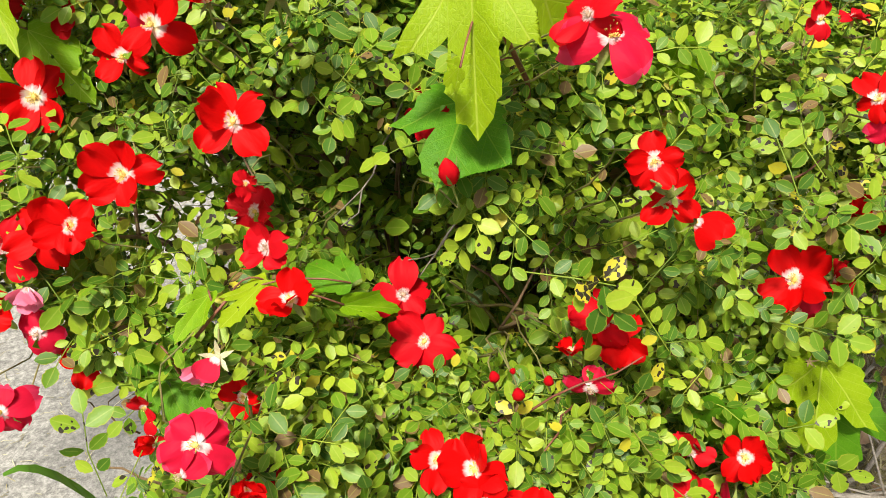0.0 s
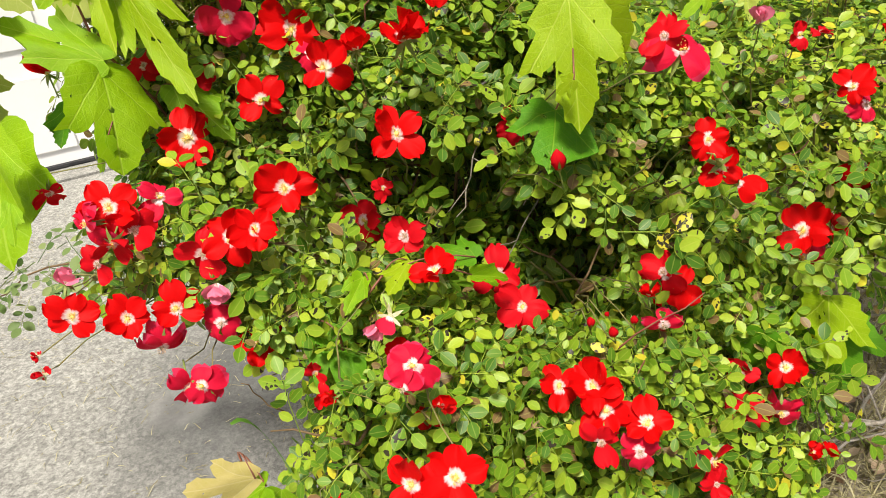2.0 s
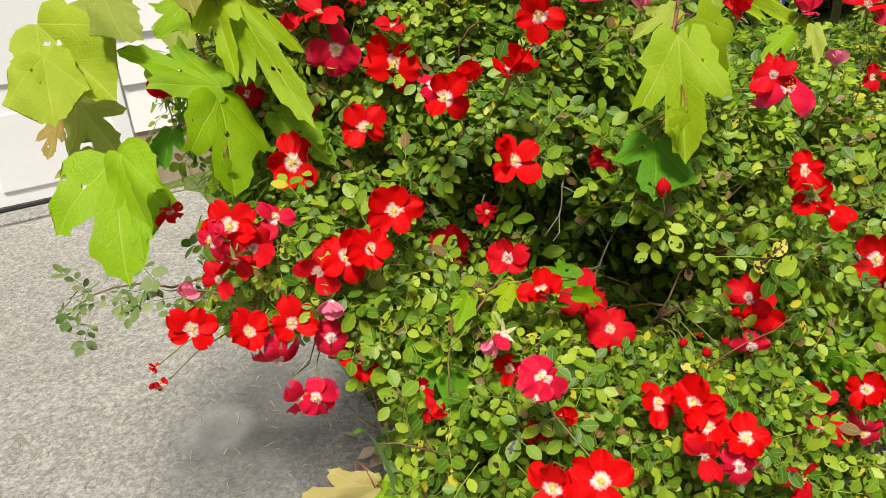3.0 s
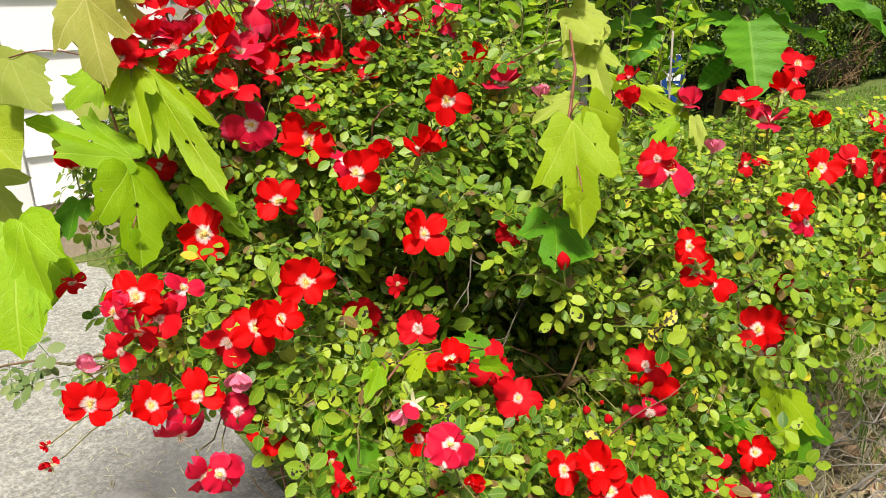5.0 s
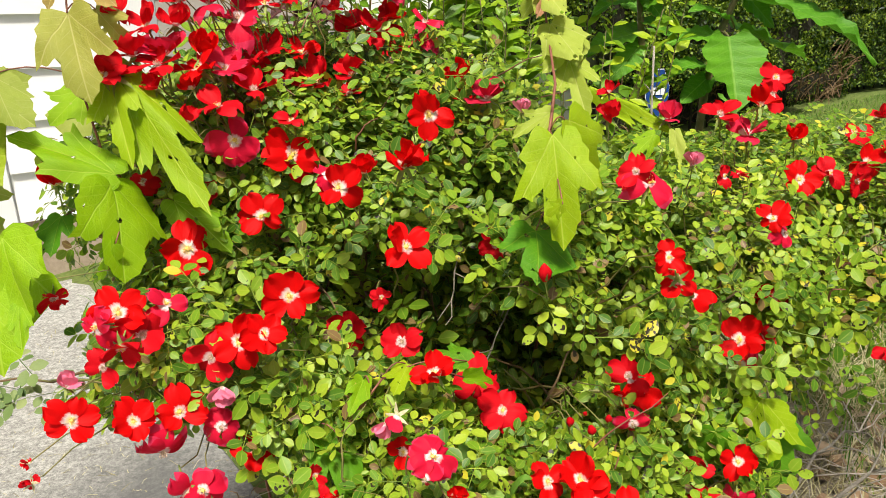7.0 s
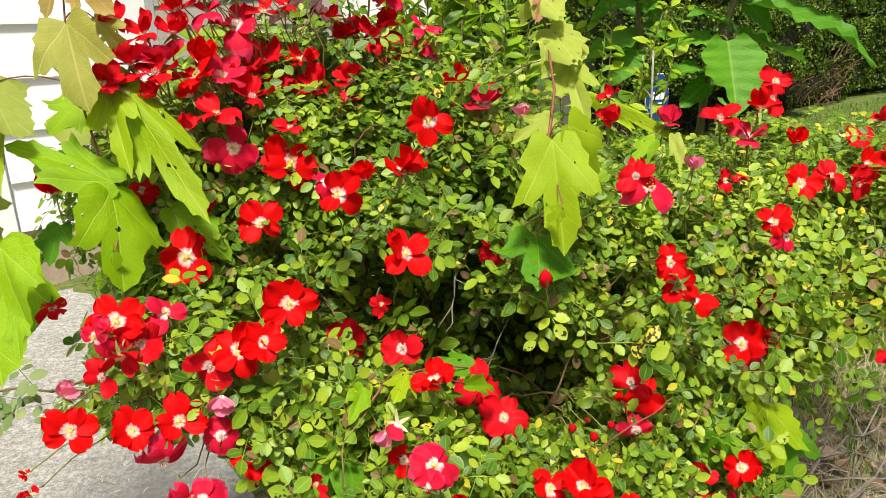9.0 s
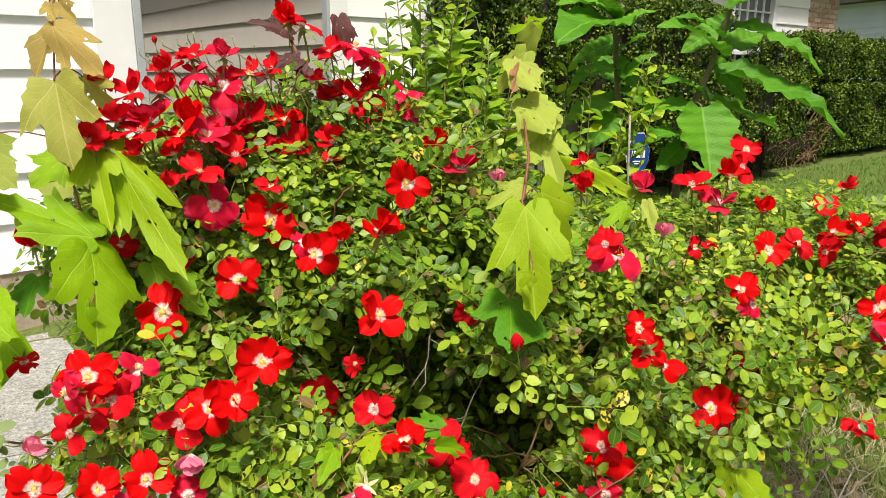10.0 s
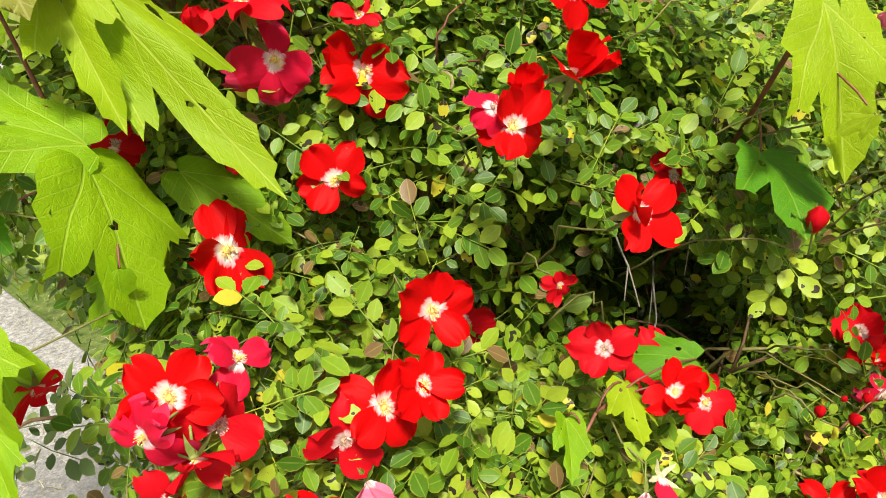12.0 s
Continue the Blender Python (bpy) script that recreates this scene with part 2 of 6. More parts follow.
BROWN_CALYX = two_tone("brown_calyx", (0.13, 0.10, 0.04), (0.30, 0.22, 0.10), 90.0, 0.8, 0.0)
CANE = two_tone("cane", (0.10, 0.055, 0.03), (0.22, 0.15, 0.07), 30.0, 0.7, 0.4)
GREEN_CANE = two_tone("green_cane", (0.12, 0.14, 0.035), (0.24, 0.2, 0.07), 40.0, 0.55, 0.2)
RED_STALK = two_tone("red_stalk", (0.13, 0.05, 0.035), (0.26, 0.10, 0.06), 60.0, 0.5, 0.1)
GREY_TWIG = two_tone("grey_twig", (0.13, 0.11, 0.085), (0.27, 0.24, 0.19), 60.0, 0.9, 0.3)
DEAD_WOOD = two_tone("dead_wood", (0.24, 0.21, 0.17), (0.50, 0.46, 0.40), 35.0, 0.9, 0.5)
PLANT_STEM = two_tone("plant_stem", (0.10, 0.11, 0.035), (0.20, 0.16, 0.07), 25.0, 0.6, 0.2)
WHITE_PAINT = two_tone("white_siding", (0.85, 0.845, 0.835), (0.89, 0.885, 0.88), 2.5, 0.55, 0.15, 60.0)
WHITE_TRIM = two_tone("white_trim", (0.80, 0.80, 0.80), (0.84, 0.84, 0.84), 3.0, 0.45, 0.05)
TAUPE_PAINT = two_tone("taupe_siding", (0.48, 0.44, 0.395), (0.52, 0.475, 0.425), 2.5, 0.6, 0.15, 60.0)
# grey for the corner boards' side faces, shade put into the colour; also the stake
GREY_TRIM = two_tone("grey_trim", (0.36, 0.38, 0.40), (0.42, 0.44, 0.46), 4.0, 0.5, 0.05)
BLUE_SIDING = two_tone("blue_grey_siding", (0.72, 0.79, 0.87), (0.77, 0.84, 0.91), 1.5, 0.6, 0.1, 50.0)
ROOF = two_tone("roof_shingle", (0.07, 0.065, 0.06), (0.13, 0.12, 0.11), 3.0, 0.9, 0.5, 40.0)
MORTAR = two_tone("mortar", (0.42, 0.39, 0.34), (0.55, 0.51, 0.45), 8.0, 0.95, 0.3)
FOUNDATION = two_tone("foundation_block", (0.30, 0.23, 0.17), (0.46, 0.37, 0.28), 6.0, 0.95, 0.5, 70.0)
RUBBER = two_tone("rubber_seal", (0.02, 0.02, 0.022), (0.05, 0.05, 0.05), 20.0, 0.7, 0.0)
SIGN_BLUE = two_tone("sign_blue", (0.01, 0.045, 0.20), (0.016, 0.06, 0.25), 20.0, 0.3, 0.0)
SIGN_WHITE = two_tone("sign_white", (0.78, 0.78, 0.8), (0.84, 0.84, 0.86), 20.0, 0.35, 0.0)
SOIL = two_tone("soil", (0.22, 0.185, 0.13), (0.40, 0.35, 0.26), 12.0, 1.0, 0.8, 90.0, distance=0.01)
DEAD_LEAF = leaf_material("dead_leaf", (0.17, 0.10, 0.055), (0.36, 0.24, 0.15), (0.58, 0.45, 0.33), 0.1, 0.8, 6.0)


def brick_material():
    m, nt, b = material("brick", 0.9, spec=0.2)
    v = local(nt)
    rnd = nt.nodes.new("ShaderNodeObjectInfo").outputs["Random"]
    col = ramp(nt, rnd, (0.0, (0.36, 0.24, 0.16)), (0.5, (0.48, 0.34, 0.24)), (1.0, (0.58, 0.46, 0.35)))
    col = mix(nt, 0.5, col, mix(nt, noise_tex(nt, v, 40.0, 5.0), (0.6, 0.6, 0.6), (1.2, 1.2, 1.2)), "MULTIPLY")
    nt.links.new(col, b.inputs["Base Color"])
    bump(nt, b, noise_tex(nt, v, 90.0, 5.0), 0.4, 0.004)
    return m


BRICK = brick_material()


def ground_material():
    """Soil and thatch of the lawn."""
    m, nt, b = material("ground_turf", 1.0, spec=0.1)
    v = place(nt)
    big, fine = noise_tex(nt, v, 0.7, 5.0), noise_tex(nt, v, 30.0, 6.0)
    col = ramp(nt, fine, (0.3, (0.035, 0.075, 0.012)), (0.5, (0.085, 0.155, 0.024)), (0.7, (0.16, 0.22, 0.05)))
    col = mix(nt, calc(nt, "MULTIPLY", big, 0.6), col, (0.17, 0.15, 0.07))
    nt.links.new(col, b.inputs["Base Color"])
    bump(nt, b, fine, 0.8, 0.03)
    return m


def concrete_material():
    m, nt, b = material("driveway_concrete", 0.92, spec=0.25)
    v = place(nt)
    big, mid = noise_tex(nt, v, 1.1, 4.0), noise_tex(nt, v, 6.0, 5.0)
    grain, grit = noise_tex(nt, v, 110.0, 6.0, 0.8), noise_tex(nt, v, 300.0, 2.0)
    col = ramp(nt, calc(nt, "ADD", calc(nt, "MULTIPLY", big, 0.5), calc(nt, "MULTIPLY", mid, 0.5)), (0.3, (0.235, 0.232, 0.212)), (0.7, (0.33, 0.325, 0.297)))
    col = mix(nt, 0.55, col, ramp(nt, grain, (0.40, (0.30, 0.30, 0.30)), (0.60, (1.65, 1.65, 1.62))), "MULTIPLY")
    col = mix(nt, 0.5, col, ramp(nt, noise_tex(nt, v, 42.0, 3.0, 0.6), (0.40, (0.62, 0.62, 0.62)), (0.60, (1.3, 1.3, 1.3))), "MULTIPLY")
    pit = calc(nt, "GREATER_THAN", grit, 0.66)
    col = mix(nt, calc(nt, "MULTIPLY", pit, 0.45), col, (0.10, 0.095, 0.085))
    # a blotchy soft-edged dark patch and a paler round one
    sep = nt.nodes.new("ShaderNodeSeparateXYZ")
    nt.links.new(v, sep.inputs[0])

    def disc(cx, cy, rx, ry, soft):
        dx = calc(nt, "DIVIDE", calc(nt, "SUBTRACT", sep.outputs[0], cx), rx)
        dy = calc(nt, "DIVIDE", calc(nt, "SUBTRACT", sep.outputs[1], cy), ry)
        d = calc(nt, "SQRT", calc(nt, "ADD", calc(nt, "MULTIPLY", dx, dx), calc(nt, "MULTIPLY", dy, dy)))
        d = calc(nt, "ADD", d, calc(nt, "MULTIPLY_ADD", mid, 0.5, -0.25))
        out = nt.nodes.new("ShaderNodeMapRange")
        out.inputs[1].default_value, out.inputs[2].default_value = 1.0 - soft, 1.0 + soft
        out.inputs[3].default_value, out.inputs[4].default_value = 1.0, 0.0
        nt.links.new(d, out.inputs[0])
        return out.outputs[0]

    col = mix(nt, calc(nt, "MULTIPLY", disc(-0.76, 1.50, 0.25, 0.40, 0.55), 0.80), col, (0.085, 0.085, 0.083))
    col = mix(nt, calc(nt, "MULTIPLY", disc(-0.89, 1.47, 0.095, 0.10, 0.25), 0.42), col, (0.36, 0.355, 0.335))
    nt.links.new(col, b.inputs["Base Color"])
    bump(nt, b, calc(nt, "ADD", grain, grit), 0.35, 0.003)
    return m


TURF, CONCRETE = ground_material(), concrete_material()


def glass_material():
    m, nt, b = material("window_glass", 0.04, spec=0.7)
    v = place(nt)
    nt.links.new(ramp(nt, noise_tex(nt, v, 1.5), (0.3, (0.10, 0.11, 0.12)), (0.7, (0.20, 0.21, 0.22))), b.inputs["Base Color"])
    return m


GLASS = glass_material()


# ---- building helpers ----
def part(name, data, mat, parent=None, label="", kind=""):
    """Links a bmesh or a mesh as one object under a thing or a part."""
    if isinstance(data, bmesh.types.BMesh):
        me = bpy.data.meshes.new(name)
        data.to_mesh(me)
        data.free()
    else:
        me = data
    if mat is not None and not me.materials:
        me.materials.append(mat)
    ob = new(name, me)
    if parent is not None:
        ob.parent = parent
    return tagged(ob, label=label, kind=kind)


def mesh(name, verts, faces, mat, smooth=False, edge=None):
    me = bpy.data.meshes.new(name)
    me.from_pydata(verts, [], faces)
    if smooth:
        me.polygons.foreach_set("use_smooth", [True] * len(me.polygons))
    if edge is not None:
        me.attributes.new("edge", "FLOAT", "POINT").data.foreach_set("value", edge)
    me.materials.append(mat)
    me.update()
    return me


def empty(name, at, label, category, group="", kind=""):
    ob = new(name)
    ob.location = at
    ob.empty_display_size = 0.05
    return tagged(ob, label, category, group, kind)


def box(bm, lo, hi, m=None, bevel=0.0):
    made = bmesh.ops.create_cube(bm, size=1.0)["verts"]
    size = [h - l for l, h in zip(lo, hi)]
    mid = [(h + l) / 2 for l, h in zip(lo, hi)]
    for v in made:
        v.co = Vector([c * s + o for c, s, o in zip(v.co, size, mid)])
    if bevel:
        edges = list({e for v in made for e in v.link_edges})
        made = [v for v in bmesh.ops.bevel(bm, geom=edges, offset=bevel, segments=1, affect="EDGES")["verts"]]
    if m is not None:
        for v in {w for w in made}:
            v.co = m @ v.co
    return bm


def tube(path, radii, sides=6, verts=None, faces=None):
    """A tapered tube along a line of points, as vertex and face lists."""
    verts = [] if verts is None else verts
    faces = [] if faces is None else faces
    first = len(verts)
    path = [Vector(p) for p in path]
    for i, p in enumerate(path):
        way = (path[min(i + 1, len(path) - 1)] - path[max(i - 1, 0)])
        way = way.normalized() if way.length > 1e-9 else Vector((0, 0, 1))
        side = way.cross(Vector((0.31, 0.17, 0.93))).normalized()
        up = side.cross(way)
        r = radii[i] if isinstance(radii, (list, tuple)) else radii
        for k in range(sides):
            a = 2 * math.pi * k / sides
            verts.append(tuple(p + r * (math.cos(a) * side + math.sin(a) * up)))
    for i in range(len(path) - 1):
        for k in range(sides):
            a, b = first + i * sides + k, first + i * sides + (k + 1) % sides
            faces.append((a, b, b + sides, a + sides))
    faces.append(tuple(first + k for k in reversed(range(sides))))
    faces.append(tuple(first + (len(path) - 1) * sides + k for k in range(sides)))
    return verts, faces


def bend(a, b, sag=(0, 0, 0), n=8, wobble=0.0, rng=random):
    """Points from a to b, bowed by sag in the middle."""
    a, b, sag = Vector(a), Vector(b), Vector(sag)
    pts = []
    for i in range(n + 1):
        f = i / n
        p = a.lerp(b, f) + sag * (4 * f * (1 - f))
        if wobble and 0 < i < n:
            p += Vector((rng.gauss(0, wobble), rng.gauss(0, wobble), rng.gauss(0, wobble)))
        pts.append(p)
    return pts


def frame_of(normal, ahead):
    """Turn whose z is the normal and whose y is as near to ahead as it can be."""
    z = Vector(normal).normalized()
    y = Vector(ahead) - z * Vector(ahead).dot(z)
    if y.length < 1e-6:
        y = z.orthogonal()
    y.normalize()
    x = y.cross(z)
    return Matrix((x, y, z)).transposed()


def blades(name, specs, mat, kind="stuff"):
    """Many narrow bent blades in one mesh: (base, tip, width)."""
    verts, faces = [], []
    for base, tip, width in specs:
        base, tip = Vector(base), Vector(tip)
        way = tip - base
        side = way.cross(Vector((0, 0, 1)))
        side = side.normalized() * width if side.length > 1e-6 else Vector((width, 0, 0))
        mid = base.lerp(tip, 0.55) + Vector((0, 0, way.length * 0.14))
        n = len(verts)
        verts += [tuple(base - side * 0.5), tuple(base + side * 0.5), tuple(mid - side * 0.4), tuple(mid + side * 0.4), tuple(tip)]
        faces += [(n, n + 1, n + 3, n + 2), (n + 2, n + 3, n + 4)]
    return part(name, mesh(name, verts, faces, mat), None, None, "", kind)


def spread(template_v, template_f, spots):
    """Copies of one small mesh at many poses (turn, place, size), as arrays for one mesh."""
    tv = np.array(template_v, dtype=float)
    nv = len(tv)
    allv = np.empty((len(spots) * nv, 3))
    faces = []
    for i, (turn, at, size) in enumerate(spots):
        allv[i * nv:(i + 1) * nv] = (tv * size) @ np.array(turn).T + np.array(at)
        o = i * nv
        faces.extend([tuple(o + k for k in f) for f in template_f])
    return allv.tolist(), faces


# ---- the setting ----
TURN = 23.96
U = Vector((math.cos(radians(TURN)), math.sin(radians(TURN)), 0))     # along the house front
V = Vector((-U.y, U.x, 0))                                            # into the house
GARAGE = pose(-2.03, 3.556, 0, 0, 0, TURN)      # local x along the front, y into the house
WING = pose(0.325, 6.10, 0, 0, 0, TURN)
rng = random.Random(11)


def rise(x, y):
    """Height of the ground: level, with a low bank of soil along the garage foot."""
    g = GARAGE.inverted() @ Vector((x, y, 0))
    bank = max(0.0, 1 - abs(g.x - 1.1) / 0.8) * max(0.0, 1 - abs(g.y + 0.15) / 0.9)
    return 0.05 * min(1.0, 1.6 * bank)


def make_ground():
    verts, faces = [], []
    xs = [-400, -120, -40, -15, -8] + [-5 + 0.25 * i for i in range(61)] + [14, 25, 60, 140, 400]
    ys = [-400, -120, -40, -15, -6] + [-3 + 0.25 * i for i in range(61)] + [16, 25, 60, 140, 400]
    for y in ys:
        for x in xs:
            near = -5 <= x <= 10 and -3 <= y <= 12
            z = (rise(x, y) + 0.012 * noise.noise(Vector((x * 2.1, y * 2.1, 0)))) if near else 0.0
            verts.append((x, y, z - 0.02))
    w = len(xs)
    for j in range(len(ys) - 1):
        for i in range(w - 1):
            a = j * w + i
            faces.append((a, a + 1, a + w + 1, a + w))
    tagged(part("ground", mesh("ground", verts, faces, TURF, True), None), "flat turf and bare soil round the houses", "ground", kind="structure")


make_ground()

# driveway slabs, with tooled joints, running up to the garage door
DRIVE_EDGE = 0.62     # right-hand edge, along the front from the door's corner
drive = empty("driveway", (0, 0, 0), "pale grey weathered concrete driveway slabs", "driveway", kind="structure")
for row in range(3):
    for col in range(2):
        x1 = DRIVE_EDGE - col * 2.6
        y1 = -0.16 - row * 2.9
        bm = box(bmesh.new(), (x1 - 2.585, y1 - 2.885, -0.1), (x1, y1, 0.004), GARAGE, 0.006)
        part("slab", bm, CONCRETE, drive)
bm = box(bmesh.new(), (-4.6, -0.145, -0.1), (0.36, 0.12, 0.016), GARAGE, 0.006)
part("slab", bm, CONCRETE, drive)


def lap_siding(parent, frame_m, x0, x1, z0, z1, step, mat, first=None):
    """Lapped boards on a wall whose outside is local -y."""
    z = z0 if first is None else first
    while z < z1:
        top = min(z + step, z1)
        verts = [(x0, -0.024, z), (x1, -0.024, z), (x1, -0.002, top), (x0, -0.002, top), (x0, 0.004, z), (x1, 0.004, z)]
        verts = [tuple(frame_m @ Vector(v)) for v in verts]
        faces = [(0, 1, 2, 3), (4, 5, 1, 0), (1, 5, 2), (0, 3, 4)]
        part("board", mesh("board", verts, faces, mat), None, parent)
        z += step


def wall_box(parent, frame_m, lo, hi, mat, name="wall"):
    return part(name, box(bmesh.new(), lo, hi, frame_m), mat, parent)


# garage: white lapped siding beside the door, corner board, white panelled door
garage = empty("garage", GARAGE.translation, "white garage with lapped siding and a white door", "garage", kind="structure")
G_END = 1.235
wall_box(garage, GARAGE, (0.39, 0.0, 0.0), (G_END - 0.02, 0.15, 2.75), WHITE_PAINT)
wall_box(garage, GARAGE, (-5.6, 0.0, 2.25), (0.39, 0.15, 2.75), WHITE_PAINT)
wall_box(garage, GARAGE, (-6.6, 0.0, 0.0), (-5.6, 0.15, 2.75), WHITE_PAINT)
wall_box(garage, GARAGE, (G_END - 0.15, 0.15, 0.0), (G_END - 0.02, 7.0, 2.75), WHITE_PAINT)
wall_box(garage, GARAGE, (-6.6, 0.15, 0.0), (-6.45, 7.0, 2.75), WHITE_PAINT)
lap_siding(garage, GARAGE, 0.40, 0.985, 0.315, 2.7, 0.259, WHITE_PAINT)
part("corner_board", box(bmesh.new(), (0.987, -0.028, 0.30), (1.19, -0.001, 2.7), GARAGE, 0.004), WHITE_TRIM, garage)
# the white board's return, coloured grey to hold its shade
part("corner_board", box(bmesh.new(), (1.192, -0.026, 0.30), (1.237, 0.09, 2.7), GARAGE, 0.004), GREY_TRIM, garage, "side face of the white corner board, shade coloured in grey")
part("door_casing", box(bmesh.new(), (0.30, -0.03, 0.0), (0.39, 0.10, 2.3), GARAGE, 0.004), WHITE_TRIM, garage)
part("foundation", box(bmesh.new(), (0.40, -0.012, -0.1), (1.2, 0.0, 0.313), GARAGE), FOUNDATION, garage, "tan block foundation strip")
door = part("garage_door", box(bmesh.new(), (-4.6, 0.03, 0.045), (0.30, 0.075, 2.25), GARAGE), WHITE_TRIM, garage, "closed white garage door")
for row in range(4):
    for colm in range(8):
        x = -4.5 + colm * 0.6
        z = 0.12 + row * 0.54
        part("door_panel", box(bmesh.new(), (x, 0.018, z), (x + 0.48, 0.029, z + 0.4), GARAGE, 0.005), WHITE_TRIM, door)
part("door_seal", box(bmesh.new(), (-4.6, 0.022, 0.017), (0.30, 0.08, 0.044), GARAGE, 0.006), RUBBER, garage, "black rubber bottom seal")

# main wing: taupe side wall, white front with a window, brick pier at the end
wing = empty("house", WING.translation, "white sided house with a taupe side wall and brick pier", "house", kind="structure")
wall_box(wing, WING, (0.02, 0.03, 0.0), (0.15, 6.5, 2.9), TAUPE_PAINT)
wall_box(wing, WING, (0.15, 0.03, 0.0), (6.45, 0.18, 2.9), WHITE_PAINT)
wall_box(wing, WING, (6.45, 0.03, 0.0), (7.7, 0.18, 0.75), WHITE_PAINT)
wall_box(wing, WING, (6.45, 0.03, 2.55), (7.7, 0.18, 2.9), WHITE_PAINT)
wall_box(wing, WING, (7.7, 0.03, 0.0), (8.75, 0.18, 2.9), WHITE_PAINT)
wall_box(wing, WING, (8.75, 0.03, 0.0), (9.80, 0.18, 2.9), MORTAR)
wall_box(wing, WING, (9.65, 0.18, 0.0), (9.80, 6.5, 2.9), WHITE_PAINT)
SIDE = WING @ pose(0.02, 6.5, 0, 0, 0, -90)      # outside of the side wall is -x of the wing
lap_siding(wing, SIDE, 0.0, 6.42, 0.30, 2.9, 0.262, TAUPE_PAINT, 0.262 * 1 + 0.0)
# same greyed return on the wing: shade in the colour of white trim
part("corner_board", box(bmesh.new(), (-0.012, 0.0, 0.2), (0.018, 0.09, 2.9), WING, 0.003), GREY_TRIM, wing, "side face of the white corner board, shade coloured in grey")
part("corner_board", box(bmesh.new(), (0.02, -0.006, 0.2), (0.19, 0.028, 2.9), WING, 0.003), WHITE_TRIM, wing)
FRONT = WING @ pose(0, 0.026, 0)
lap_siding(wing, FRONT, 0.195, 6.38, 0.25, 2.9, 0.262, WHITE_PAINT, 0.24)
lap_siding(wing, FRONT, 7.72, 8.74, 0.25, 2.9, 0.262, WHITE_PAINT, 0.24)
window = part("window", box(bmesh.new(), (6.47, 0.07, 0.77), (7.68, 0.09, 2.53), WING), GLASS, wing, "white framed window with small panes")
for lo, hi in (((6.40, -0.01, 0.70), (6.50, 0.09, 2.6)), ((7.60, -0.01, 0.70), (7.70, 0.09, 2.6)), ((6.50, -0.01, 2.5), (7.60, 0.09, 2.6)), ((6.50, -0.03, 0.70), (7.60, 0.09, 0.79)), ((6.50, 0.0, 1.60), (7.60, 0.06, 1.66))):
    part("window_frame", box(bmesh.new(), lo, hi, WING, 0.004), WHITE_TRIM, window)
for i in range(1, 5):
    x = 6.50 + 0.22 * i
    for z0, z1 in ((0.79, 1.60), (1.66, 2.5)):
        part("muntin", box(bmesh.new(), (x - 0.011, 0.04, z0), (x + 0.011, 0.068, z1), WING), WHITE_TRIM, window)
for z in (1.06, 1.33, 1.94, 2.22):
    part("muntin", box(bmesh.new(), (6.50, 0.042, z - 0.011), (7.60, 0.069, z + 0.011), WING), WHITE_TRIM, window)

brick_mesh = None
for course in range(38):
    for i in range(5):
        x = 8.77 + i * 0.215 + (0.1075 if course % 2 else 0.0)
        x1 = min(x + 0.203, 9.795)
        if x1 - x < 0.05:
            continue
        if x1 - x > 0.2:
            if brick_mesh is None:
                bm = box(bmesh.new(), (0, -0.012, 0), (0.203, 0.02, 0.065), None, 0.004)
                brick_mesh = bpy.data.meshes.new("brick")
                bm.to_mesh(brick_mesh)
                bm.free()
                brick_mesh.materials.append(BRICK)
            ob = part("brick", brick_mesh, None, wing)
            ob.matrix_basis = Matrix.Translation(-wing.location) @ WING @ pose(x, 0.03, 0.02 + course * 0.076)
        else:
            part("brick", box(bmesh.new(), (x, 0.018, 0.02 + course * 0.076), (x1, 0.05, 0.085 + course * 0.076), Matrix.Translation(-wing.location) @ WING, 0.004), BRICK, wing)
for thing in (garage, wing):
    for ob in thing.children_recursive:
        if ob.name.split(".")[0] != "brick" and ob.parent is thing:
            ob.matrix_parent_inverse = Matrix.Translation(-thing.location)


def roof(name, m, x0, x1, y0, y1, z, peak, label):
    """A plain hipped roof on the walls."""
    o = 0.35
    ym = (y0 + y1) / 2
    inset = (y1 - y0) / 2 if x1 - x0 > y1 - y0 else (x1 - x0) / 2 - 0.1
    verts = [(x0 - o, y0 - o, z), (x1 + o, y0 - o, z), (x1 + o, y1 + o, z), (x0 - o, y1 + o, z), (x0 + inset, ym, z + peak), (x1 - inset, ym, z + peak),
             (x0 - o, y0 - o, z - 0.16), (x1 + o, y0 - o, z - 0.16), (x1 + o, y1 + o, z - 0.16), (x0 - o, y1 + o, z - 0.16)]
    faces = [(0, 1, 5, 4), (1, 2, 5), (2, 3, 4, 5), (3, 0, 4), (6, 7, 1, 0), (7, 8, 2, 1), (8, 9, 3, 2), (9, 6, 0, 3), (9, 8, 7, 6)]
    return mesh(name, [tuple(m @ Vector(v)) for v in verts], faces, ROOF)


ob = part("roof", roof("roof", GARAGE, -6.6, 1.2, 0, 7.0, 2.92, 1.9, ""), None, garage, "dark shingle roof")
ob.matrix_parent_inverse = Matrix.Translation(-garage.location)
ob = part("roof", roof("roof", WING, 0.02, 9.80, 0.03, 6.5, 3.07, 1.9, ""), None, wing, "dark shingle roof")
ob.matrix_parent_inverse = Matrix.Translation(-wing.location)

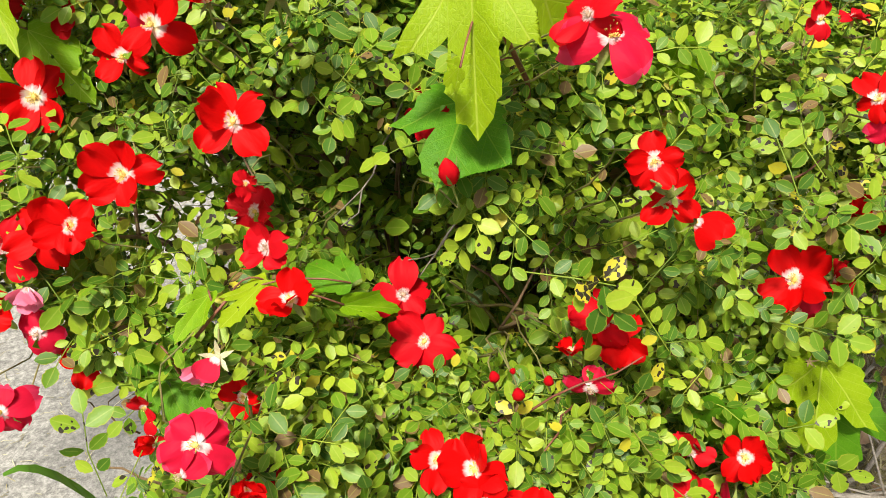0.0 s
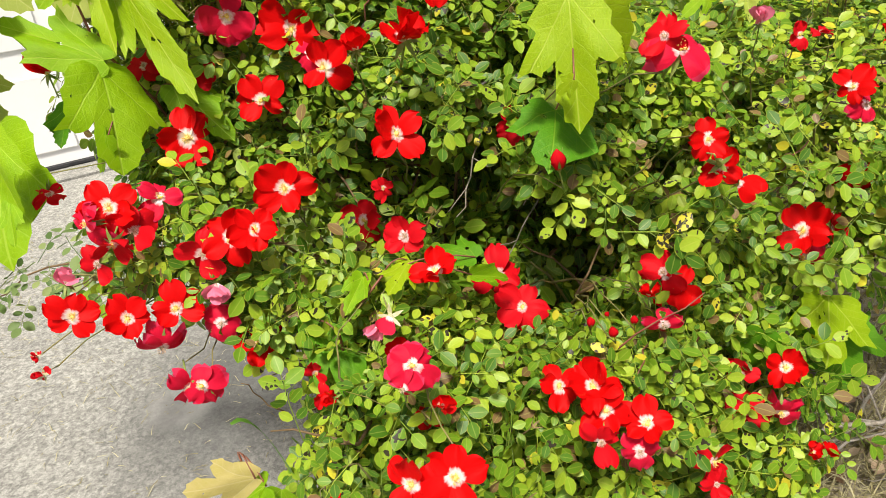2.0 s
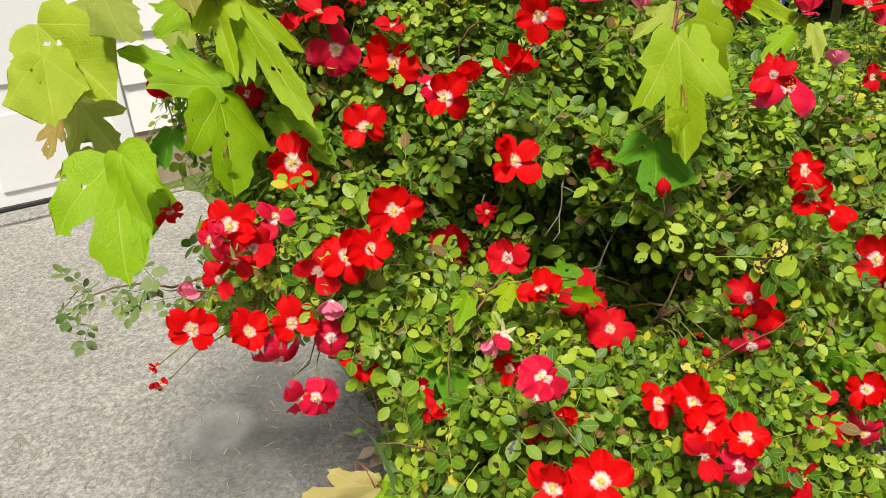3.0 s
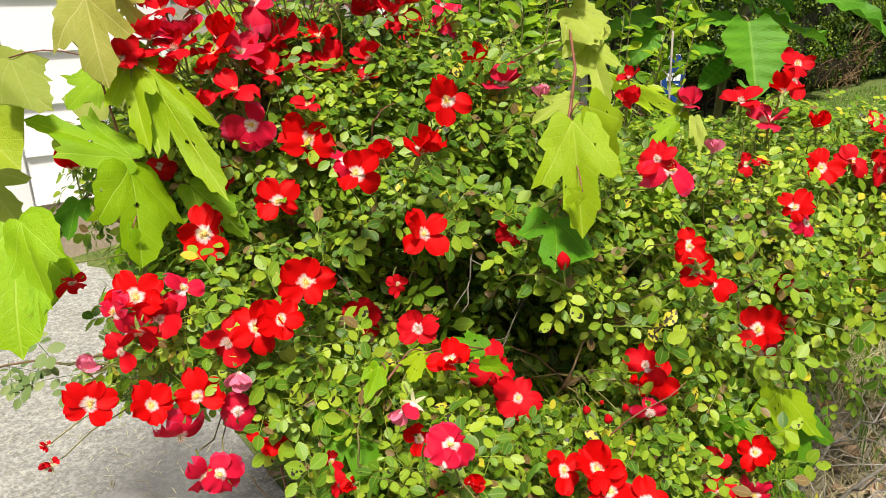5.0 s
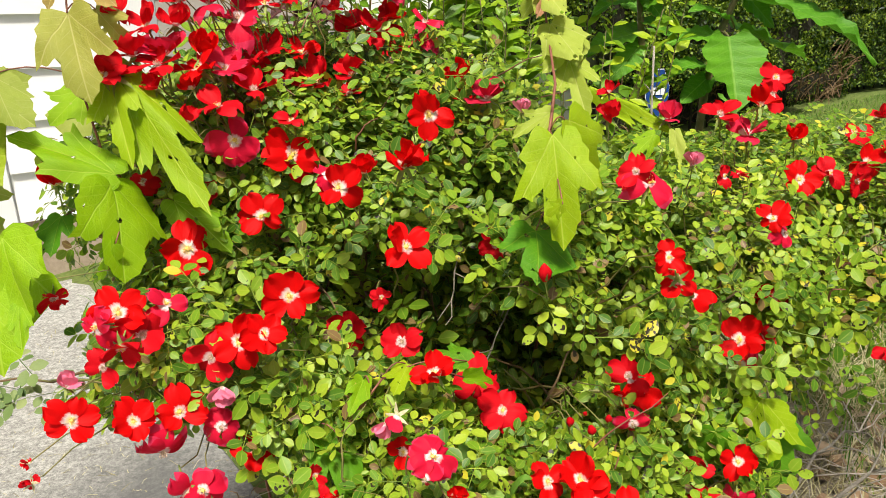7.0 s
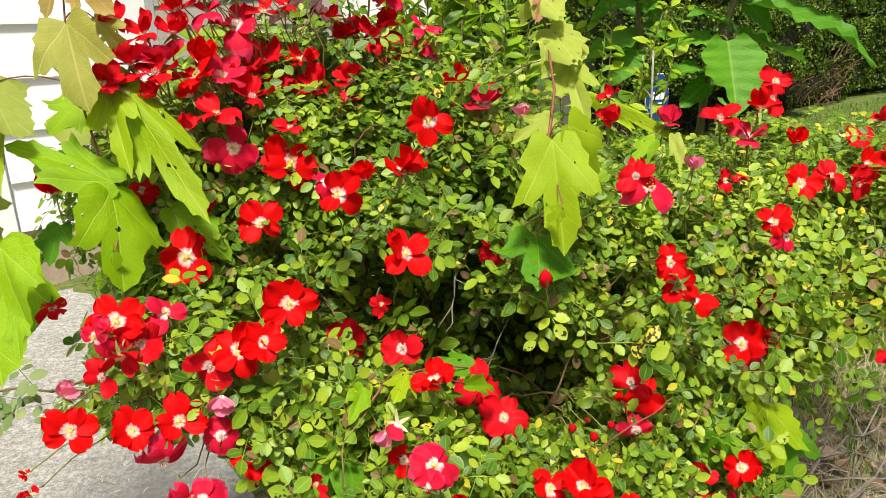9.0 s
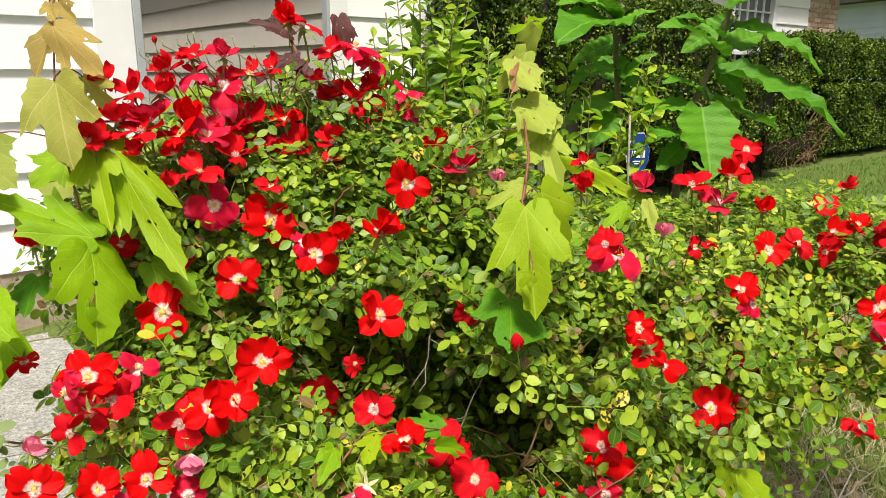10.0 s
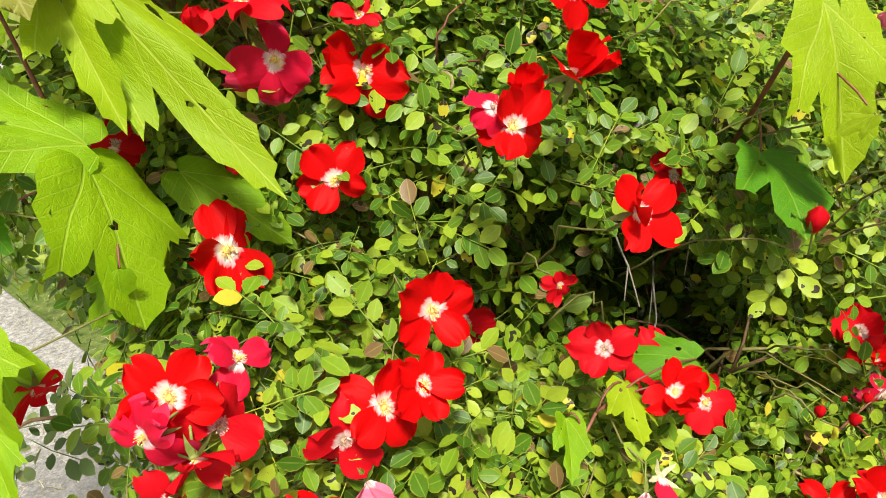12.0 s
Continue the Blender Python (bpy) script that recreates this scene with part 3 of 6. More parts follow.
# the neighbour's house beyond the lawn, blue-grey lapped siding
nb_m = pose(13.9, 20.0, 0, 0, 0, -88.0)      # local x runs towards the street, outside is -y
neighbour = empty("neighbouring_house", nb_m.translation, "blue-grey sided house beyond the lawn", "house", kind="structure")
wall_box(neighbour, nb_m, (0, 0.0, 0.0), (11.0, 0.2, 3.0), BLUE_SIDING)
wall_box(neighbour, nb_m, (0, 0.2, 0.0), (0.2, 8.0, 3.0), BLUE_SIDING)
wall_box(neighbour, nb_m, (10.8, 0.2, 0.0), (11.0, 8.0, 3.0), BLUE_SIDING)
lap_siding(neighbour, nb_m, 0.0, 11.0, 0.06, 3.0, 0.157, BLUE_SIDING)
part("foundation", box(bmesh.new(), (0.0, -0.02, -0.1), (11.0, 0.0, 0.055), nb_m), FOUNDATION, neighbour, "grey block foundation strip")
part("corner_trim", box(bmesh.new(), (9.59, -0.05, 0.02), (9.81, 0.0, 3.0), nb_m, 0.005), WHITE_TRIM, neighbour, "white corner board")
part("roof", roof("roof", nb_m, 0, 11.0, 0, 8.0, 3.17, 2.2, ""), None, neighbour, "dark shingle roof")
for ob in neighbour.children:
    ob.matrix_parent_inverse = Matrix.Translation(-neighbour.location)


bin_box = empty("storage_box", (13.5, 11.03, 0.0), "low dark grey storage box against the blue-grey house", "storage box")
part("body", box(bmesh.new(), (-0.22, -0.47, 0.0), (0.2, 0.47, 0.16), None, 0.02), RUBBER, bin_box)
part("lid", box(bmesh.new(), (-0.25, -0.50, 0.16), (0.22, 0.50, 0.22), None, 0.02), RUBBER, bin_box)


# ---- clipped hedges before the house ----
def hedge(name, x0, x1, y0, y1, z0, z1, label, dense=1.0, round_top=0.12):
    """A clipped evergreen: twiggy core with inner shade in its dark colour, and a skin of many small leaves, in the
    wing's frame.
    """
    thing = empty(name, WING @ Vector(((x0 + x1) / 2, (y0 + y1) / 2, z0)), label, "hedge", "clipped hedges")
    off = Matrix.Translation(-thing.location) @ WING
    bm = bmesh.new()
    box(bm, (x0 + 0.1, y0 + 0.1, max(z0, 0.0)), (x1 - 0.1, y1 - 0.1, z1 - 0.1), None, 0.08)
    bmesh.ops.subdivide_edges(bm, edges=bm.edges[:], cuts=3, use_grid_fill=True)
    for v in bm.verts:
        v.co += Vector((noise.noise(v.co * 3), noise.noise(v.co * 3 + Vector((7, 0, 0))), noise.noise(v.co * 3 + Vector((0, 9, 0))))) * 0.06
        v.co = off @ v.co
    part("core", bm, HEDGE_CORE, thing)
    if z0 > 0.4:      # an upper tier stands on bare stems
        for k in range(int((x1 - x0) / 0.35)):
            x = x0 + 0.2 + k * 0.35
            v, f = tube([off @ Vector((x + 0.05, (y0 + y1) / 2, -0.02)), off @ Vector((x, (y0 + y1) / 2, z0 + 0.15))], 0.018, 6)
            part("stem", mesh("stem", v, f, HEDGE_CORE), None, thing)
    r = random.Random(name + str(x0))
    if z0 < 0.05:      # bare twigs before the core
        v, f = [], []
        for _ in range(420):
            a = Vector((r.uniform(x0, x1), y0 + r.uniform(-0.02, 0.12), r.uniform(0.0, z1)))
            b = a + Vector((r.gauss(0, 0.18), r.gauss(-0.10, 0.06), r.gauss(0.12, 0.15)))
            tube([off @ q for q in bend(a, b, (0, 0, 0.03), 4)], 0.006, 4, v, f)
        part("twigs", mesh("twigs", v, f, CANE), None, thing, "", "stuff")
    lx, ly, lz = x1 - x0, y1 - y0, z1 - z0
    spots = []
    tv, tf = BOX_SPRAY
    areas = [(lx * lz, "front"), (lx * ly, "top"), (ly * lz, "left"), (ly * lz, "right")]
    for area, face in areas:
        for _ in range(int(area * 620 * dense)):
            a, b, d = r.random(), r.random(), -0.09 + 0.11 * r.random()
            if face == "front":
                p, n = Vector((x0 + a * lx, y0 - d, z0 + b * lz)), Vector((0, -1, 0.3))
            elif face == "top":
                p, n = Vector((x0 + a * lx, y0 + b * ly, z1 + d)), Vector((0, -0.1, 1))
            elif face == "left":
                p, n = Vector((x0 - d, y0 + a * ly, z0 + b * lz)), Vector((-1, 0, 0.3))
            else:
                p, n = Vector((x1 + d, y0 + a * ly, z0 + b * lz)), Vector((1, 0, 0.3))
            # rounded shoulders and a lumpy skin
            lump = noise.noise(p * 1.5) * 0.13 + noise.noise(p * 6.0) * 0.05
            ex = min(p.x - x0, x1 - p.x) / round_top
            ez = (z1 - p.z) / round_top
            if face == "top" and ex < 1:
                p.z -= round_top * 0.6 * (1 - max(ex, 0)) ** 2
            if face == "top" and (p.y - y0) < round_top:
                p.z -= round_top * 0.6 * (1 - (p.y - y0) / round_top) ** 2
            if face != "top" and ez < 1:
                p -= n * round_top * 0.4 * (1 - max(ez, 0)) ** 2
            p += n.normalized() * lump
            if noise.noise(p * 4.5 + Vector((3, 1, 5))) < -0.24:
                continue
            turn = frame_of(n + Vector((r.gauss(0, 0.7), r.gauss(0, 0.7), r.gauss(0, 0.7))), (r.gauss(0, 1), r.gauss(0, 1), r.gauss(0.6, 1)))
            spots.append((WING.to_3x3() @ turn, off @ p, 0.75 + 0.6 * r.random()))
    v, f = spread(tv, tf, spots)
    part("leaves", mesh("leaves", v, f, BOX_LEAF), None, thing, "", "stuff")
    return thing


# twigs taken near black: the hedge's inner shade is put into the colour
HEDGE_CORE = two_tone("shaded_hedge_twigs", (0.012, 0.012, 0.006), (0.045, 0.04, 0.025), 25.0, 1.0, 0.6)


def spray_template(leaves, length, r):
    """A little spray of small leaves."""
    tv, tf = [], []
    for i in range(leaves):
        a = 2 * math.pi * i / leaves + r.random()
        out = 0.2 + 0.8 * r.random()
        base = Vector((math.cos(a), math.sin(a), 0)) * length * 0.5 * out
        base.z = r.gauss(0, length * 0.25)
        turn = frame_of((math.cos(a) * 0.5 + r.gauss(0, 0.3), math.sin(a) * 0.5 + r.gauss(0, 0.3), 1), (math.cos(a), math.sin(a), 0.2))
        n = len(tv)
        for x, y in ((0, 0), (0.36, 0.5), (0, 1), (-0.36, 0.5)):
            tv.append(tuple(base + turn @ Vector((x * length * 0.7, y * length * 0.7, 0.1 * length * abs(x)))))
        tf.append((n, n + 1, n + 2, n + 3))
    return tv, tf


BOX_SPRAY = spray_template(9, 0.05, random.Random(2))
hedge("hedge", 8.2, 14.0, -0.65, 0.3, 0.14, 1.20, "clipped evergreen hedge in low blocks before the house")
hedge("hedge", 6.8, 9.7, -0.62, -0.06, 1.30, 1.93, "taller clipped evergreen tier with a rounded top", 1.0, 0.25)
hedge("hedge", 9.5, 11.5, -0.60, -0.06, 1.29, 1.86, "taller clipped evergreen tier with a rounded top", 1.0, 0.25)
hedge("hedge", 11.3, 13.0, -0.55, 0.0, 1.26, 1.82, "small rounded clipped evergreen tier", 0.9, 0.2)
hedge("hedge", 3.1, 6.3, -1.3, -0.35, 0.55, 1.34, "clipped evergreen hedge block near the entry")
# few leaves on these two, so the shade-coloured core shows
hedge("hedge", 6.2, 8.3, -0.42, -0.05, 0.60, 1.26, "thin dark evergreen growth between clipped blocks", 0.14)
hedge("hedge", 2.9, 8.3, -0.70, -0.05, 0.0, 0.66, "bare dark twiggy undergrowth below clipped evergreens", 0.15)
hedge("hedge", 1.0, 5.6, -0.6, -0.05, 0.9, 2.2, "taller clipped evergreen tier before the white wall", 0.8, 0.25)


# ---- the rose bush ----
ROSE_BASE = Vector((-0.05, 0.95, 0.0))
rose = empty("rose_bush", ROSE_BASE, "sprawling shrub rose covered in red single blooms with white hearts", "rose bush")
MOUNDS = [((-0.15, 1.05, 0.70), (0.47, 0.50, 0.54)), ((-0.37, 0.82, 0.66), (0.24, 0.28, 0.36)), ((0.05, 0.82, 0.70), (0.30, 0.32, 0.36)),
          ((0.42, 0.86, 0.70), (0.38, 0.34, 0.37)), ((0.55, 1.05, 0.76), (0.48, 0.40, 0.29)), ((1.05, 1.22, 0.78), (0.55, 0.45, 0.22)),
          ((-0.02, 0.62, 0.48), (0.30, 0.25, 0.31)), ((-0.19, 0.47, 0.68), (0.15, 0.16, 0.17)), ((0.20, 0.60, 0.45), (0.24, 0.19, 0.29)), ((-0.32, 1.0, 1.04), (0.28, 0.24, 0.23)), ((-0.1, 1.08, 1.10), (0.3, 0.25, 0.19)), ((-0.47, 0.67, 0.91), (0.10, 0.09, 0.08)),
          ((0.86, 0.92, 0.90), (0.30, 0.20, 0.12)), ((-0.36, 1.06, 1.18), (0.15, 0.17, 0.15)), ((-0.19, 1.08, 1.17), (0.19, 0.17, 0.16)), ((-0.47, 1.04, 1.06), (0.13, 0.14, 0.13)), ((0.62, 0.64, 0.885), (0.22, 0.20, 0.075))]
GAPS = [((-0.19, 0.70, 0.95), (0.12, 0.20, 0.085)), ((-0.06, 0.66, 0.885), (0.13, 0.20, 0.07)), ((0.055, 0.63, 0.825), (0.105, 0.19, 0.06)), ((-0.075, 0.66, 0.935), (0.08, 0.16, 0.06))]


def depth_in(p):
    """How deep a point lies in the bush: over 0 inside, about metres."""
    best = -9.0
    for c, r in MOUNDS:
        q = math.sqrt(sum(((p[i] - c[i]) / r[i]) ** 2 for i in range(3)))
        best = max(best, (1 - q) * min(r))
    return best


def in_gap(p):
    return any(sum(((p[i] - c[i]) / r[i]) ** 2 for i in range(3)) < 1.0 for c, r in GAPS)


def underside(p):
    """The arching sides are open below, over the drive and over the grass."""
    if p.x < -0.33 + 0.04 * noise.noise(p * 9) and p.z < 0.84 + 0.06 * noise.noise(p * 7 + Vector((1, 2, 3))):
        return True
    return p.x > 0.34 and p.z < min(0.60 + 0.9 * (p.x - 0.34), 0.84) + 0.05 * noise.noise(p * 8)


def leaflet_template(rows=None):
    rows = rows or [(0.0, 0.0), (0.10, 0.17), (0.26, 0.315), (0.34, 0.305), (0.48, 0.37), (0.56, 0.34), (0.70, 0.30), (0.77, 0.245), (0.90, 0.115), (1.0, 0.0)]
    tv = [(0.0, y, -0.05 * y * y) for y, w in rows]
    n = len(rows)
    for s in (-1, 1):
        w_all = 0.90
        tv += [(s * w * w_all, y + 0.03, 0.16 * w - 0.05 * y * y + (0.015 if i % 2 else 0.0)) for i, (y, w) in enumerate(rows[1:-1])]
    tf = []
    for s in (0, 1):
        e = n + s * (n - 2)
        def f(*ids):
            return ids if s else tuple(reversed(ids))
        tf.append(f(0, e, 1))
        for i in range(1, n - 2):
            tf.append(f(i, e + i - 1, e + i, i + 1))
        tf.append(f(n - 2, e + n - 3, n - 1))
    return tv, tf


LEAFLET = leaflet_template()
PLAIN_LEAFLET = leaflet_template([(0.0, 0.0), (0.15, 0.23), (0.40, 0.355), (0.66, 0.31), (0.87, 0.15), (1.0, 0.0)])


def compound_leaf(pairs, r, size=1.0, leaflet=LEAFLET):
    """A rose leaf: leaflets in pairs along a thin stalk, one at the tip; stalk along y."""
    tv, tf, ta = [], [], []
    long = 0.012 + 0.017 * pairs
    def put(at, angle, length, tilt, roll):
        turn = Matrix.Rotation(angle, 3, "Z") @ Matrix.Rotation(tilt, 3, "X") @ Matrix.Rotation(roll, 3, "Y")
        n = len(tv)
        for v in leaflet[0]:
            tv.append(tuple((Vector(at) + turn @ (Vector(v) * length)) * size))
        tf.extend([tuple(n + k for k in f) for f in leaflet[1]])
        ta.extend([0.0 if v[0] == 0 else 1.0 for v in leaflet[0]])
    def z(y):
        return -1.2 * y * y + 0.012 * math.sin(y * 40)
    put((0, long, z(long)), r.gauss(0, 0.15), 0.0245 * (0.9 + 0.25 * r.random()), r.gauss(-0.15, 0.2), r.gauss(0, 0.2))
    for k in range(pairs):
        y = long * (k + 0.7) / (pairs + 0.2)
        for s in (-1, 1):
            put((s * 0.002, y, z(y)), -s * (1.05 + r.gauss(0, 0.18)), (0.0175 + 0.003 * k) * (0.85 + 0.3 * r.random()), r.gauss(0.05, 0.25), r.gauss(0, 0.3))
    n = len(tv)
    for y in (-0.012, long * 0.5, long):
        for x, dz in ((-0.0006, 0), (0.0006, 0), (0, -0.001)):
            tv.append(tuple(Vector((x, y, (z(y) if y > 0 else 0) + dz - 0.0004)) * size))
            ta.append(0.05)
    for a in (0, 3):
        for i in range(3):
            tf.append((n + a + i, n + a + (i + 1) % 3, n + a + 3 + (i + 1) % 3, n + a + 3 + i))
    return tv, tf, ta


r = random.Random(21)
LEAVES = [compound_leaf(2 + (i % 3 > 0), r, 0.92 + 0.05 * i) for i in range(5)]
r = random.Random(22)
PLAIN = [compound_leaf(2 + (i % 3 > 0), r, 0.92 + 0.05 * i, PLAIN_LEAFLET) for i in range(5)]
LEAF_MESH = [mesh("compound_leaf", v, f, ROSE_LEAF, True, e) for v, f, e in LEAVES]


def rose_leaf_spots(count, seed):
    r = random.Random(seed)
    out = []
    weights = [rr[0] * rr[1] + rr[0] * rr[2] + rr[1] * rr[2] for _, rr in MOUNDS]
    while len(out) < count:
        c, rad = r.choices(MOUNDS, weights)[0]
        d = Vector((r.gauss(0, 1), r.gauss(0, 1), r.gauss(0, 1))).normalized()
        if d.y > 0.75 or d.z < -0.8:
            continue
        deep = abs(r.gauss(0, 0.055)) - 0.02
        p = Vector([c[i] + d[i] * rad[i] * (1 - deep / min(rad)) for i in range(3)])
        p += Vector((noise.noise(p * 5), noise.noise(p * 5 + Vector((5, 0, 0))), noise.noise(p * 5 + Vector((0, 5, 0))))) * 0.05 + d * 0.09 * noise.noise(p * 2.6 + Vector((8, 3, 1)))
        inside = depth_in(p)
        if inside > 0.17 or in_gap(p) or underside(p) or p.z < 0.06:
            continue
        clump = noise.noise(p * 9.0 + Vector((2, 7, 4)))
        if clump < -0.05 and r.random() < 0.88:
            continue
        if any((p - h).length_squared < q for h, q in FACES):
            continue
        n = Vector([d[i] / rad[i] for i in range(3)]).normalized()
        up = n * 0.7 + Vector((-0.06, -0.34, 0.55)) + Vector((r.gauss(0, 0.38), r.gauss(0, 0.38), r.gauss(0, 0.38)))
        ahead = n * 0.5 + Vector((r.gauss(0, 0.8), r.gauss(0, 0.8), r.gauss(-0.1, 0.5)))
        out.append((frame_of(up, ahead), p, 0.56 + 0.42 * r.random()))
    return out


# canes and twigs
r = random.Random(8)
for i in range(46):
    c, rad = MOUNDS[i % len(MOUNDS)]
    d = Vector((r.gauss(0, 1), r.gauss(-0.5, 1), abs(r.gauss(0.4, 0.7)))).normalized()
    tip = Vector([c[k] + d[k] * rad[k] * 0.86 for k in range(3)])
    root = ROSE_BASE + Vector((r.gauss(0, 0.07), r.gauss(0, 0.07), 0.0))
    if underside(tip) or tip.x < -0.45:
        continue
    pts = bend(root, tip, (0, 0, 0.10 + 0.12 * r.random()), 9, 0.012, r)
    v, f = tube([p - ROSE_BASE for p in pts], [0.0055 - 0.0004 * k for k in range(10)], 5)
    for k in range(3, 9):
        side = Vector((r.gauss(0, 1), r.gauss(0, 1), r.gauss(0.3, 0.7))).normalized() * (0.06 + 0.09 * r.random())
        tube([p - ROSE_BASE for p in bend(pts[k], pts[k] + side, (0, 0, 0.01), 4, 0.004, r)], [0.0022, 0.002, 0.0018, 0.0015, 0.001], 4, v, f)
    part("cane", mesh("cane", v, f, CANE if i % 3 else GREEN_CANE, True), None, rose)
# bare grey twigs in the open gap
for root, tip in (((-0.06, 0.74, 1.00), (-0.12, 0.60, 0.93)), ((0.02, 0.74, 0.88), (-0.06, 0.64, 0.86)), ((0.06, 0.76, 0.98), (-0.02, 0.62, 0.96))):
    pts = bend(root, tip, (0, 0, -0.012), 6, 0.003, r)
    v, f = tube([p - ROSE_BASE for p in pts], [0.0014, 0.0013, 0.0012, 0.0011, 0.0010, 0.0008, 0.0006], 5)
    for k in (2, 4):
        tube([p - ROSE_BASE for p in bend(pts[k], pts[k] + Vector((r.gauss(0, 0.03), -0.03, r.gauss(-0.02, 0.02))), (0, 0, 0), 3)], [0.0010, 0.0009, 0.0007, 0.0005], 4, v, f)
    part("dead_twig", mesh("dead_twig", v, f, GREY_TWIG, True), None, rose, "bare grey dead twig")


# blooms
def petal_mesh(name, mat, curl, ruffle, seed, width=0.43):
    """One petal, base at the origin, along y, a unit long."""
    r = random.Random(seed)
    nx, ny = 8, 8
    ph = r.random() * 6
    lean = r.gauss(0, 0.07)
    verts, faces = [], []
    for j in range(ny + 1):
        y = j / ny
        if y < 0.64:      # narrow claw widening to a round blade
            w = width * (0.20 + 0.80 * math.sin(y / 0.64 * math.pi / 2) ** 1.15)
        else:
            w = width * math.sqrt(max(0.0, 1 - 0.80 * ((y - 0.64) / 0.36) ** 2))
        for i in range(nx + 1):
            s = 2 * i / nx - 1
            tip = 1 - 0.05 * s * s * y ** 2 - 0.09 * math.exp(-(s / 0.24) ** 2) * y ** 5
            x = s * w + lean * y * y
            z = 0.16 * y + curl * y * y + 0.16 * (s * s) * y * (1 if curl > -0.2 else -0.8)
            z += ruffle * y ** 2 * math.sin(3.2 * s * 1.6 + ph) * (0.4 + 0.6 * abs(s)) + ruffle * 0.5 * y ** 3 * math.sin(7 * s + 2 * ph)
            verts.append((x, y * tip, z))
    for j in range(ny):
        for i in range(nx):
            a = j * (nx + 1) + i
            faces.append((a, a + 1, a + nx + 2, a + nx + 1))
    return mesh("petal", verts, faces, mat, True)


PETALS = {
    "open": [petal_mesh("p", PETAL["open"], c, 0.11, i, 0.41) for i, c in enumerate((-0.12, -0.24, 0.04, -0.38, 0.12, -0.18))],
    "crimson": [petal_mesh("p", PETAL["crimson"], c, 0.13, 10 + i, 0.46) for i, c in enumerate((-0.35, -0.15, 0.10, -0.5, 0.2))],
    "cupped": [petal_mesh("p", PETAL["open"], c, 0.06, 20 + i, 0.5) for i, c in enumerate((0.1, 0.0, -0.1))],
    "reflexed": [petal_mesh("p", PETAL["reflexed"], c, 0.14, 30 + i, 0.47) for i, c in enumerate((-0.55, -0.35, -0.2, -0.7))],
    "goblet": [petal_mesh("p", PETAL["blush"], c, 0.05, 60 + i, 0.5) for i, c in enumerate((-0.12, -0.2, -0.05))],
    "pink_cup": [petal_mesh("p", PETAL["pink"], c, 0.06, 40 + i, 0.5) for i, c in enumerate((0.05, -0.1, -0.22))],
}
TILT = {"goblet": 66, "open": 6, "crimson": 4, "cupped": 48, "reflexed": -8, "pink_cup": 40}


def stamen_mesh(mat, seed):
    r = random.Random(seed)
    v, f = [], []
    for i in range(26):
        a, out = r.random() * 6.28, 0.04 + 0.13 * r.random()
        base = (0.05 * math.cos(a), 0.05 * math.sin(a), 0.03)
        tip = (out * math.cos(a), out * math.sin(a), 0.10 + 0.14 * r.random())
        tube([base, tip], [0.006, 0.006], 3, v, f)
        tube([tip, (tip[0] * 1.12, tip[1] * 1.12, tip[2] + 0.03)], [0.016, 0.012], 4, v, f)
    tube([(0, 0, 0.0), (0, 0, 0.09), (0, 0, 0.12)], [0.09, 0.075, 0.03], 8, v, f)
    return mesh("flower_centre", v, f, mat)


STAMENS = [stamen_mesh(STAMEN, 1), stamen_mesh(STAMEN, 2), stamen_mesh(SPENT, 3)]


def calyx_mesh(name, mat, seed, spread_out):
    """Hip, five pointed sepals and a length of stalk; a unit is the bloom's radius."""
    r = random.Random(seed)
    v, f = tube([(0.1, 0, -1.5), (0.06, 0.02, -0.9), (0, 0, -0.32), (0, 0, -0.22), (0, 0, -0.06), (0, 0, 0.0)], [0.045, 0.045, 0.05, 0.12, 0.15, 0.08], 7)
    for i in range(5):
        a = i * 2 * math.pi / 5 + 0.3
        c, s = math.cos(a), math.sin(a)
        lift = -0.12 * spread_out
        n = len(v)
        for d, w, z in ((0.08, 0.09, -0.05), (0.30, 0.10, lift - 0.09), (0.48, 0.06, lift * 2.6), (0.66, 0.004, lift * 4.4)):
            v.append((d * c - w * s, d * s + w * c, z))
            v.append((d * c + w * s, d * s - w * c, z))
        for k in range(3):
            f.append((n + 2 * k, n + 2 * k + 1, n + 2 * k + 3, n + 2 * k + 2))
    return mesh(name, v, f, mat, True)


CALYX_MESH = calyx_mesh("rose_bloom", CALYX, 1, 1.0)
DRY_MESH = calyx_mesh("spent_bloom", DRY_CALYX, 2, -0.3)
BUD_CALYX = calyx_mesh("rose_bud", CALYX, 4, -1.7)
BROWN_MESH = calyx_mesh("spent_bloom", BROWN_CALYX, 3, -1.2)


def bud_mesh():
    v, f = [], []
    n = 10
    for j in range(9):
        t = j / 8
        rad = 0.42 * math.sin(math.pi * min(1, t * 0.62 + 0.18)) * (1 - t ** 4) + 0.02
        for k in range(n):
            a = 2 * math.pi * k / n + 1.1 * t
            q = rad * (1 + 0.12 * math.sin(3 * a + 2 * t))
            v.append((q * math.cos(a), q * math.sin(a), 1.25 * t))
    for j in range(8):
        for k in range(n):
            f.append((j * n + k, j * n + (k + 1) % n, (j + 1) * n + (k + 1) % n, (j + 1) * n + k))
    f.append(tuple(8 * n + k for k in range(n)))
    return mesh("furled_petals", v, f, PETAL["crimson"], True)


BUD = bud_mesh()
bloom_rng = random.Random(77)
FACES = []
